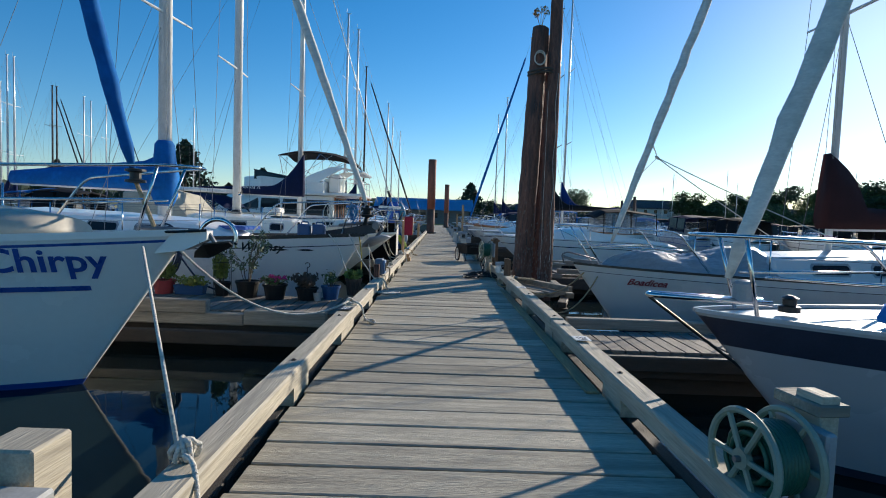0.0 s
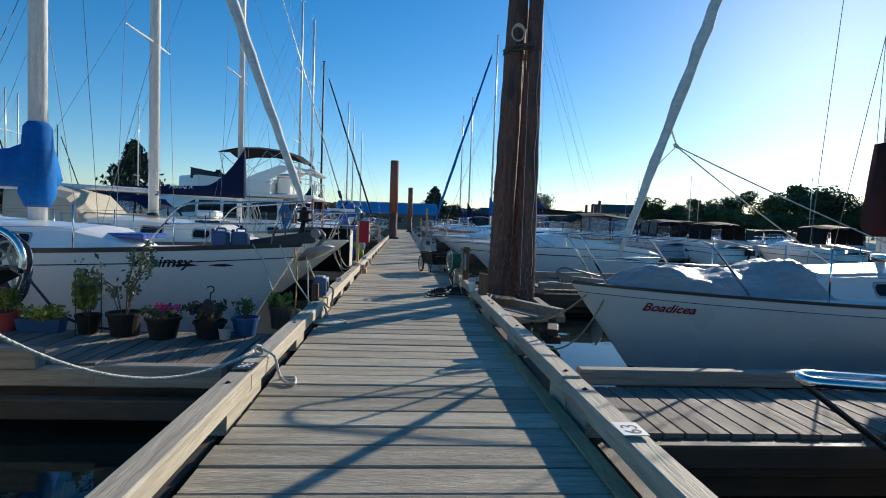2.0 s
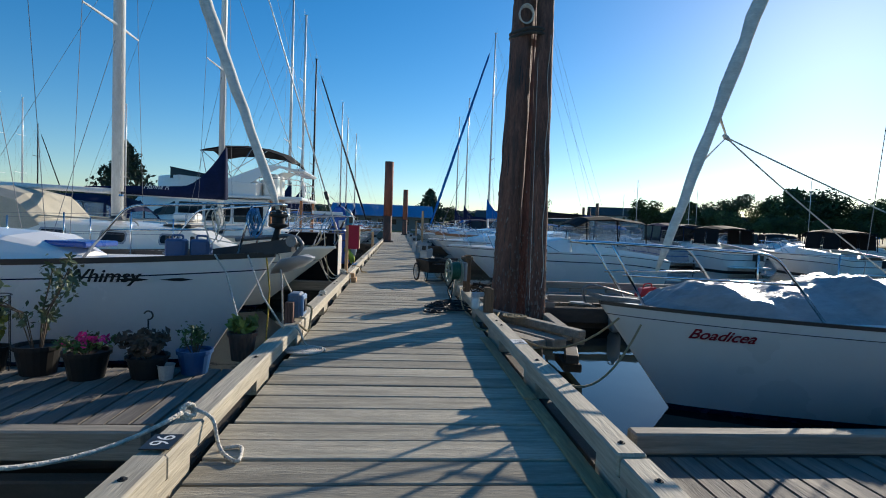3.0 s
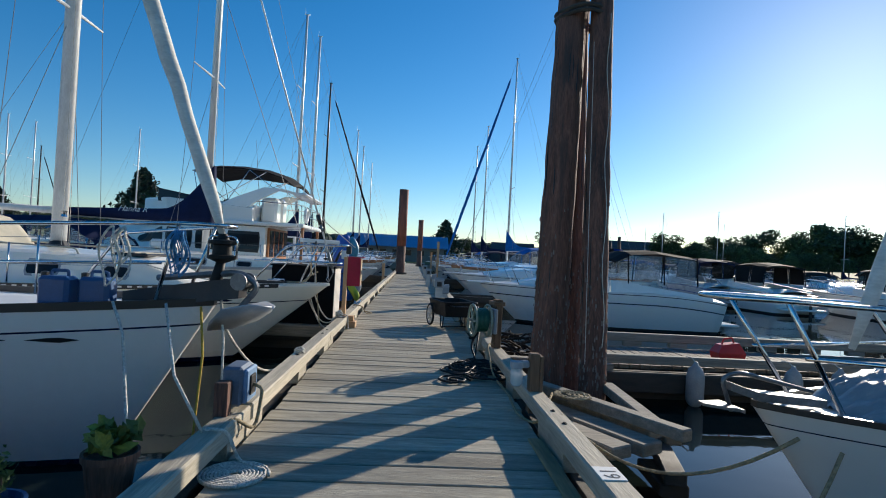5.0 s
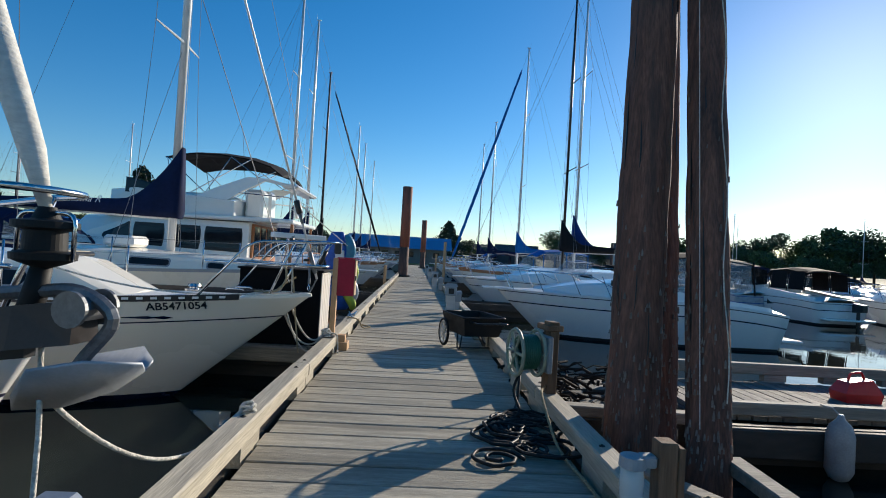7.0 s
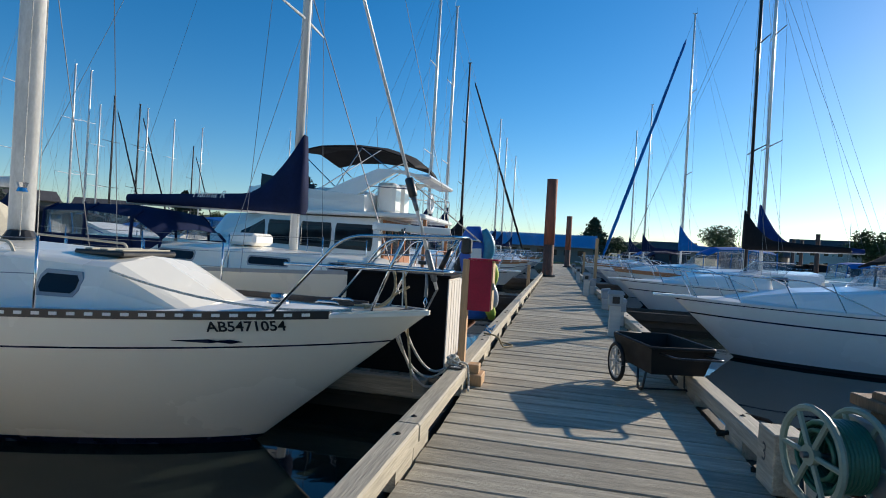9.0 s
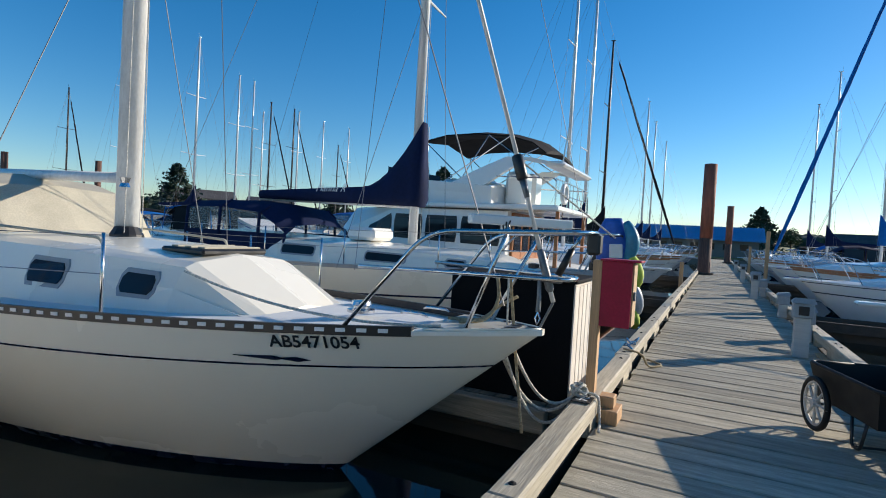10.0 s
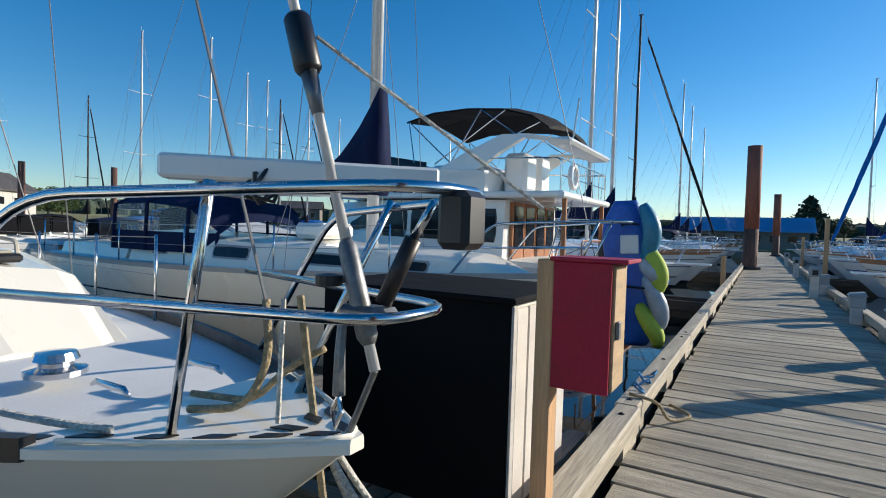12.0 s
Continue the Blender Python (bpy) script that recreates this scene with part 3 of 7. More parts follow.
def port(stations, x0, x1, f0, f1, sd, parent, framed=True, mat_=None):
    """A cabin window: a frame and a dark pane on the wall."""
    def slab(a, b, c, d, out0, out1):
        bm = bmesh.new()
        rings = []
        for o in (out0, out1):
            r = []
            for fx, ff in [(a + 0.03, c), (b - 0.03, c), (b, c + (d - c) * 0.25), (b, d - (d - c) * 0.25), (b - 0.03, d), (a + 0.03, d), (a, d - (d - c) * 0.25), (a, c + (d - c) * 0.25)]:
                y, z = cabin_wall(stations, fx, ff)
                r.append((fx, sd * (y + o), z))
            rings.append(r)
        return loft(bm, rings)
    e = 0.07
    fr = part("window", slab(x0, x1, f0, f1, -0.02, 0.012), PLASTIC if framed else BLACKP, parent)
    part("pane", slab(x0 + 0.025, x1 - 0.025, f0 + e, f1 - e, -0.01, 0.018), mat_ or WINDOW, fr)


def furled(tack, head, r0, material, parent, seed=0, n=40, start=0.0):
    """A sail rolled round its stay, with uneven folds."""
    rng = random.Random(seed)
    a, b = Vector(tack), Vector(head)
    pts, rs = [], []
    for k in range(n + 1):
        t = start + (0.93 - start) * k / n
        bulge = 0.5 + 0.8 * math.sin(min(1, (t + 0.03) * 2.6) * math.pi / 2) * (1 - 0.72 * t)
        rs.append(max(0.012, r0 * bulge * rng.uniform(0.9, 1.1)))
        p = a.lerp(b, t)
        pts.append(p + Vector((rng.uniform(-1, 1), rng.uniform(-1, 1), 0)) * 0.008)
    rs[0], rs[-1] = r0 * 0.3, 0.012
    bm = bmesh.new()
    tube(bm, pts, rs, 10)
    part("furled_sail", bm, material, parent, smooth=True)
    part("forestay", tubed([a, b], 0.006, 5), WIRE, parent)


def sail_cover(mx, z, length, material, parent, rise=1.1, fat=0.2, seed=0, run=0.30, bulk=1.0):
    rng = random.Random(seed)
    rings = []
    n = 22
    for k in range(n + 1):
        t = k / n
        x = mx - 0.13 + t * (length + 0.1)
        up = bulk * (0.10 + 0.16 * (1 - t)) + rise * max(0.0, 1 - t / run) ** (1.7 if run > 0.2 else 0.5)
        w = (fat * (1 - 0.6 * t)) * rng.uniform(0.9, 1.1)
        lo = -0.14 * (1 - 0.5 * t)
        w2 = w if up < 0.5 else w * 0.8
        rings.append([(x, -w, z), (x, -w * 0.6, z + lo), (x, w * 0.6, z + lo), (x, w, z), (x, w2 * 0.85, z + up * 0.55), (x, 0.035 + w2 * 0.25, z + up * 0.95), (x, -0.035 - w2 * 0.25, z + up * 0.95), (x, -w2 * 0.85, z + up * 0.55)])
    part("sail_cover", loft(bmesh.new(), rings), material, parent, smooth=True)


def rig(t, h, mx, mz, mh, mast=ALU, mr=0.075, boom=3.4, boom_z=1.0, cover=None, jib=None, jib_r=0.1, tack=None, spreaders=2, wires=True, seed=0, rise=1.1, wr=0.005, jib_start=0.02, back=True, head=0.97, fat=0.2, run=0.30, bulk=1.0):
    """Mast, spreaders, stays, boom and sails of one boat."""
    top = mz + mh
    tube_pts = [(mx, 0, mz - 0.05), (mx, 0, mz + mh * 0.7), (mx, 0, top)]
    part("mast", tubed(tube_pts, [mr, mr, mr * 0.75], 12, flat=0.72), mast, t, smooth=True)
    mb = bmesh.new()
    box(mb, mx - 0.12, mx + 0.12, -0.03, 0.03, top, top + 0.04)
    tube(mb, [(mx + 0.1, 0, top), (mx + 0.1, 0, top + 0.35)], 0.006, 5)
    part("masthead", mb, mast, t)
    chain = h.half(0.45) - 0.08 if h else 1.2
    cz = h.sheer(0.45) if h else mz
    prev = {1: (mx + 0.1, chain, cz), -1: (mx + 0.1, -chain, cz)}
    for k in range(spreaders):
        z = mz + mh * (0.5 if spreaders == 1 else (0.36, 0.68)[k])
        w = min(1.0, chain * 0.8) * (1 - 0.2 * k)
        for sd in (1, -1):
            tip = (mx + 0.12, sd * w, z + 0.06)
            part("spreader", tubed([(mx, 0, z), tip], [0.03, 0.016], 6), mast, t)
            if wires:
                part("shroud", tubed([prev[sd], tip], wr, 5), WIRE, t)
            prev[sd] = tip
    if wires:
        for sd in (1, -1):
            part("shroud", tubed([prev[sd], (mx, 0, top - 0.1)], wr, 5), WIRE, t)
            part("lower_shroud", tubed([(mx + 0.45, sd * chain, cz), (mx, 0, mz + mh * 0.36)], wr, 5), WIRE, t)
            part("halyard", tubed([(mx - 0.1, sd * 0.09, mz + 0.1), (mx - 0.03, sd * 0.03, top - 0.2)], wr * 0.9, 5), ROPE, t)
        if back and h:
            part("backstay", tubed([(h.L - 0.1, 0, h.sheer(1.0)), (mx, 0, top)], wr, 5), WIRE, t)
    tk = tack or (0.25, 0, (h.zb if h else mz) + 0.15)
    hd = (mx - 0.08, 0, mz + mh * head)
    if jib:
        furled(tk, hd, jib_r, jib, t, seed, start=jib_start)
    elif wires:
        part("forestay", tubed([tk, hd], wr, 5), WIRE, t)
    if boom:
        bz = mz + boom_z
        part("boom", tubed([(mx + 0.06, 0, bz - 0.12), (mx + boom, 0, bz - 0.05)], 0.055, 10), mast, t, smooth=True)
        if cover:
            sail_cover(mx, bz, boom, cover, t, rise, seed=seed, fat=fat, run=run, bulk=bulk)
        if wires:
            part("topping_lift", tubed([(mx + boom, 0, bz - 0.03), (mx, 0, top)], wr * 0.8, 4), WIRE, t)
    return top


def pulpit(t, h, s1=0.13, height=0.6, lean=0.12, r=0.0145, base_s=0.012, mid=True):
    """The bent steel rail round the bow."""
    for_z = h.sheer(0.0)
    tip = Vector((-lean, 0, for_z + height))
    e = h.edge(s1)
    w = max(0.14, h.half(0.03) * 0.9)
    top = [Vector((e.x + 0.35, e.y, e.z)), Vector((e.x - 0.15, e.y * 0.95, e.z + height)), Vector((tip.x + 0.25, w * 1.25, tip.z)), Vector((tip.x, w * 0.7, tip.z))]
    path = bend(top + [Vector((p.x, -p.y, p.z)) for p in reversed(top)], 0.14, 5)
    pb = part("pulpit", tubed(path, r, 8), CHROME, t, "polished steel bow rail", smooth=True)
    for sd in (1, -1):
        f = h.edge(0.03, 0.03)
        part("pulpit_leg", tubed([(f.x + 0.1, sd * max(0.06, f.y), f.z), (tip.x + 0.28, sd * w * 1.25, tip.z)], r, 8), CHROME, pb, smooth=True)
        if mid:
            a, b = top[1].lerp(top[0], 0.45), top[2] + Vector((0.18, -w * 0.2, -height * 0.5))
            part("pulpit_rail", tubed([(a.x, sd * a.y, a.z), (b.x, sd * b.y, b.z)], r * 0.8, 8), CHROME, pb, smooth=True)
    return top[1]


def lifelines(t, h, ss, height=0.6, r=0.011):
    """Stanchions along both edges and two wires through them."""
    for sd in (1, -1):
        last = None
        for s in ss:
            e = h.edge(s)
            p = Vector((e.x, sd * e.y, e.z))
            part("stanchion", tubed([p - Vector((0, 0, 0.02)), p + Vector((0, 0, height))], r, 7), CHROME, t, smooth=True)
            if last is not None:
                for k in (0.52, 0.97):
                    part("lifeline", tubed([last + Vector((0, 0, height * k)), p + Vector((0, 0, height * k))], 0.0035, 5), WIRE, t)
            last = p


def sailboat(m, label, L, B, zb, zm, zs, over, mats=(GEL, NAVY, FOUL), bands=BANDS, cab=None, ports=(), toe=TEAK, toe_from=0.0, toe_h=0.05, name="sailboat", group="sailboats", **rigging):
    t = thing(name, m, label, "sailboat", group)
    h = Hull(L, B, zb, zm, zs, over)
    part("hull", h.shell(bands), list(mats), t, smooth=True)
    part("deck", h.deck(), DECKW, t, smooth=True)
    for sd in (1, -1):
        part("toe_rail", h.toe(sd, toe_h, s0=toe_from), toe, t)
    z = h.sheer(0.4)
    cab = cab or [(L * 0.24, B * 0.10, B * 0.08, h.sheer(0.24) - 0.03, h.sheer(0.24) + 0.03), (L * 0.31, B * 0.25, B * 0.20, z - 0.06, z + 0.30), (L * 0.5, B * 0.33, B * 0.28, z - 0.06, z + 0.38), (L * 0.70, B * 0.34, B * 0.30, z - 0.06, z + 0.42), (L * 0.705, B * 0.34, B * 0.30, z - 0.06, z + 0.40)]
    part("coachroof", cabin(cab), mats[0], t, smooth=False)
    for p in ports or ((L * 0.36, L * 0.42), (L * 0.45, L * 0.51), (L * 0.54, L * 0.60)):
        for sd in (1, -1):
            port(cab, p[0], p[1], 0.32, 0.8, sd, t)
    if rigging:
        rig(t, h, **rigging)
    # transom and cockpit
    wz = h.sheer(0.85)
    part("cockpit_coaming", loft(bmesh.new(), [[(L * 0.72, sd * B * 0.33, wz - 0.03), (L * 0.96, sd * B * 0.27, wz - 0.03), (L * 0.96, sd * B * 0.25, wz + 0.2), (L * 0.72, sd * B * 0.30, wz + 0.22)] for sd in (1, -1)], True, True), mats[0], t)
    return t, h


def side_text(t, h, body, size, x, z, sd, material, shear=0.0, tilt=0.0, bold=False, back=0):
    """Letters on the topsides; they read from the viewer's left."""
    def where(u, v):
        xx = x - u if sd > 0 else x + u
        zz = z + v + u * tilt
        return Vector((xx, sd * (h.side(xx, zz) + 0.006), zz))
    return lettering(body, size, where, material, t, shear, 0.02 * size if bold else 0.0)


LEFT = lambda x, y, turn=0.0: pose(x, y, 0, 0, 0, 180 + turn)
RIGHT = lambda x, y, turn=0.0: pose(x, y, 0, 0, 0, turn)


# ---- boats along the walkway ----
def boat_blue_letters():
    """White sloop with big blue letters on her bow."""
    bands = [(("d", 0), 0), (("d", 0.045), 1), (("d", 0.07), 0), (("f", 0.45), 0), (("f", 0.7), 0), (("w", 0.06), 1), (("w", 0.0), 2), (("w", -0.29), 2)]
    t, h = sailboat(LEFT(-2.52, 8.15), "white sailboat with blue bow lettering and a blue furled jib", 9.4, 3.1, 1.02, 0.82, 0.8, 1.0, (GEL, BLUEP, FOUL), bands, toe=GEL,
                    mx=2.88, mz=1.2, mh=9.5, cover=CANVAS_BLUE, boom_z=0.9, jib=CANVAS_BLUE, jib_r=0.085, tack=(0.53, 0, 1.62), head=0.95, seed=3, jib_start=0.0, wires=True)
    side_text(t, h, "Chirpy", 0.285, 1.36, 0.68, 1, BLUEP, bold=True)
    bar = bmesh.new()
    loft(bar, [[(x, h.side(x, z) + 0.006, z) for z in (0.50, 0.545)] for x in [0.72 + 0.1 * k for k in range(18)]], False, False)
    part("bow_stripe", bar, BLUEP, t)
    pulpit(t, h, s1=0.17, height=0.62)
    lifelines(t, h, (0.28, 0.42, 0.56, 0.7, 0.84))
    rings = [[(x, -w, z - 0.16 * f), (x, w, z - 0.16 * f), (x, w, z + 0.03), (x, -w, z + 0.03)] for x, w, z, f in ((-0.2, 0.07, 1.03, 0.35), (0.0, 0.10, 1.0, 0.8), (0.3, 0.14, 0.99, 1.0), (0.62, 0.2, 0.98, 0.9))]
    part("bow_platform", loft(bmesh.new(), rings), GEL, t, "white moulded anchor platform")
    part("platform_edge", tubed([(-0.2, 0.075, 1.065), (0.05, 0.12, 1.045), (0.62, 0.21, 1.02)], 0.014, 6), BLACKP, t)
    # anchor on its roller, windlass, furler drum and legs
    an = bmesh.new()
    tube(an, bend([(-0.26, 0, 0.93), (-0.18, 0, 1.05), (0.5, 0, 1.07)], 0.1), 0.022, 8)
    part("anchor_shank", an, GALV, t)
    an = bmesh.new()
    for sd in (1, -1):
        loft(an, [[(-0.05, 0, 0.80), (-0.05, 0, 0.815), (-0.08, sd * 0.05, 0.86), (-0.08, sd * 0.05, 0.845)], [(-0.2, 0, 0.80), (-0.2, 0, 0.815), (-0.2, sd * 0.15, 0.95), (-0.2, sd * 0.15, 0.935)], [(-0.42, 0, 0.92), (-0.42, 0, 0.935), (-0.40, sd * 0.05, 0.97), (-0.40, sd * 0.05, 0.955)]])
    part("anchor_fluke", an, ALUDARK, t, "dark scoop anchor fluke")
    ring = bmesh.new()
    tube(ring, [(-0.30 + 0.17 * math.cos(a), 0.06, 1.0 + 0.17 * math.sin(a)) for a in (radians(10 * k) for k in range(-2, 21))], 0.02, 8)
    part("anchor_hoop", ring, CHROME, t, smooth=True)
    part("furler_drum", lathe(bmesh.new(), [(0.02, 0.0), (0.09, 0.01), (0.09, 0.03), (0.05, 0.04), (0.05, 0.1), (0.09, 0.11), (0.09, 0.13), (0.02, 0.14)], 14, at=(0.5, 0, 1.48)), BLACKP, t)
    part("furler_leg", tubed([(0.3, 0, 1.02), (0.5, 0, 1.5)], 0.02, 7), TANROPE, t)
    # covered dinghy lashed on the foredeck
    d = thing("dinghy", LEFT(-3.7, 8.25), "upturned cream inflatable dinghy on the foredeck", "dinghy")
    rings = []
    for k in range(13):
        f = k / 12
        w = 0.62 * math.sin(math.pi * (0.12 + 0.8 * f)) ** 0.6
        rings.append([(2.4 * f, -w * math.cos(a), 0.98 + 0.27 * math.sin(a) * (w / 0.62)) for a in (math.pi * j / 8 for j in range(9))])
    part("body", loft(bmesh.new(), rings), HYPALON, d, smooth=True)
    part("floor", boxed(0.3, 2.1, -0.4, 0.4, 0.9, 0.99, 0.01), PLASTIC, d)


def boat_script_letters():
    """White sloop whose bow overhangs the walkway's rail."""
    bands = [(("d", 0), 0), (("d", 0.16), 1), (("d", 0.175), 0), (("f", 0.45), 0), (("f", 0.7), 0), (("w", 0.05), 1), (("w", 0.0), 2), (("w", -0.29), 2)]
    t, h = sailboat(LEFT(-1.52, 12.95, -9), "white sailboat with a blue sail cover and white furled jib", 9.6, 3.15, 0.88, 0.68, 0.66, 0.85, (GEL, NAVY, FOUL), bands, toe=BLACKP,
                    mx=4.05, mz=1.0, mh=11.0, mr=0.12, mast=ALUWORN, cover=CANVAS_BLUE, boom_z=0.72, rise=0.12, fat=0.34, run=0.12, bulk=1.9, jib=SAILW, jib_r=0.068, tack=(-0.03, 0, 1.42), seed=8, jib_start=0.0)
    side_text(t, h, "Whimsy", 0.2, 1.96, 0.575, 1, BLACKP, shear=0.45, bold=True)
    part("mast_boot", tubed([(4.05, 0, 1.30), (4.05, 0, 1.5), (4.05, 0, 2.1), (4.05, 0, 2.48), (4.05, 0, 2.55)], [0.16, 0.24, 0.21, 0.18, 0.13], 16), CANVAS_BLUE, t, "bright blue canvas wrapped round the mast", smooth=True)
    for x in (0.95, 1.35):
        part("arrow_mark", loft(bmesh.new(), [[(x + dx, h.side(x + dx, 0.60 + dz) + 0.006, 0.60 + dz) for dz in (-0.02 * k, 0.02 * k)] for dx, k in ((-0.16, 0.05), (-0.05, 1), (0.02, 0.8), (0.14, 0.05))], False, False), BLACKP, t)
    top = pulpit(t, h, s1=0.16, height=0.62, lean=0.1)
    lifelines(t, h, (0.27, 0.4, 0.53, 0.66, 0.8))
    dr = part("furler_drum", lathe(bmesh.new(), [(0.03, -0.03), (0.06, -0.02), (0.108, 0.0), (0.11, 0.025), (0.075, 0.035), (0.072, 0.11), (0.11, 0.12), (0.11, 0.145), (0.05, 0.155), (0.03, 0.2)], 32, at=(-0.03, 0, 1.24)), RUBBER, t, smooth=False)
    part("furler_leg", tubed([(0.06, 0, 0.9), (0.0, 0, 1.1), (-0.03, 0, 1.24)], [0.05, 0.045, 0.035], 12), RUBBER, t, smooth=True)
    part("furler_cage", tubed(bend([(-0.15, 0, 1.24), (-0.15, 0, 1.42), (0.09, 0, 1.42), (0.09, 0, 1.24)], 0.05), 0.009, 7), CHROME, t, smooth=True)
    # bowsprit platform with plough anchor
    sp = bmesh.new()
    rings = [[(x, -w, z - 0.12), (x, w, z - 0.12), (x, w * 0.8, z + 0.04), (x, -w * 0.8, z + 0.04)] for x, w, z in ((-0.22, 0.07, 1.06), (0.0, 0.11, 1.03), (0.35, 0.13, 0.97), (0.75, 0.08, 0.90))]
    loft(sp, rings)
    part("anchor_platform", sp, ALUDARK, t, "dark metal anchor platform")
    for y in (-0.08, 0.08):
        part("roller_cheek", tubed([(-0.22, y - 0.008, 1.07), (-0.22, y + 0.008, 1.07)], 0.068, 16), GALV, t)
    part("bow_roller", tubed([(-0.22, -0.06, 1.07), (-0.22, 0.06, 1.07)], 0.05, 12), GALV, t)
    part("anchor_shank", tubed(bend([(0.5, 0, 1.06), (-0.2, 0, 1.14), (-0.36, 0, 1.04), (-0.22, 0, 0.88), (-0.16, 0, 0.78)], 0.1), 0.026, 8), GALV, t)
    an = bmesh.new()
    for sd in (1, -1):
        ridge_, edge_ = ((0.06, 0.66), (-0.15, 0.69), (-0.36, 0.77), (-0.47, 0.85)), ((0.03, 0.04, 0.72), (-0.13, 0.15, 0.85), (-0.35, 0.16, 0.90), (-0.48, 0.03, 0.88))
        loft(an, [[(p[0], 0, p[1]), (q[0], sd * q[1], q[2]), (q[0], sd * q[1], q[2] + 0.012), (p[0], 0, p[1] + 0.014)] for p, q in zip(ridge_, edge_)])
    part("anchor_fluke", an, OLDGALV, t, "galvanised plough anchor fluke", smooth=True)
    # the blue jugs, hung rope coils, blue line and hatch
    for x, y in ((0.80, 0.20), (1.05, 0.26)):
        j = thing("jerry_can", LEFT(-1.52 - x, 12.95 - y), "dark blue plastic jerry can on the side deck", "jerry can", "jerry cans by the bow rail")
        part("body", boxed(-0.11, 0.11, -0.08, 0.08, 0.80, 1.06, 0.025), BLUEPL, j)
        part("handle", tubed(bend([(-0.07, 0, 1.05), (-0.07, 0, 1.1), (0.05, 0, 1.1), (0.05, 0, 1.05)], 0.02), 0.012, 6), BLUEPL, j)
        part("cap", lathe(bmesh.new(), [(0.025, 1.04), (0.025, 1.085), (0.01, 1.09)], 10, at=(0.1, 0, 0)), BLACKP, j)
    rng = random.Random(4)
    def coil(name, x, y, z, rad, mat_, label, n=7):
        bm = bmesh.new()
        for k in range(n):
            r = rad * rng.uniform(0.55, 1.15)
            dx, dy = rng.uniform(-0.05, 0.05), rng.uniform(-0.04, 0.04)
            tube(bm, [(x + dx + r * 0.42 * math.cos(a + 0.3 * math.sin(2 * a)), y + dy + 0.02 * math.sin(3 * a), z - r + r * 1.15 * math.sin(a)) for a in (2 * math.pi * j / 22 for j in range(23))], 0.0055, 5)
        tagged(part(name, bm, mat_, None, m=LEFT(-1.52, 12.95, -9)), label, "rope", "rope coils on the bow rails")
    coil("rope_coil", 0.50, 0.50, 1.42, 0.17, ROPE, "coil of pale rope hung on the bow rail")
    coil("rope_coil", 0.12, 0.36, 1.42, 0.13, BROPE, "tangle of bright blue line hung on the bow rail", 12)
    part("hatch", boxed(2.2, 2.75, -0.3, 0.3, 0.90, 0.97, 0.02), BLUEP, t, "blue covered deck hatch")
    return t, h


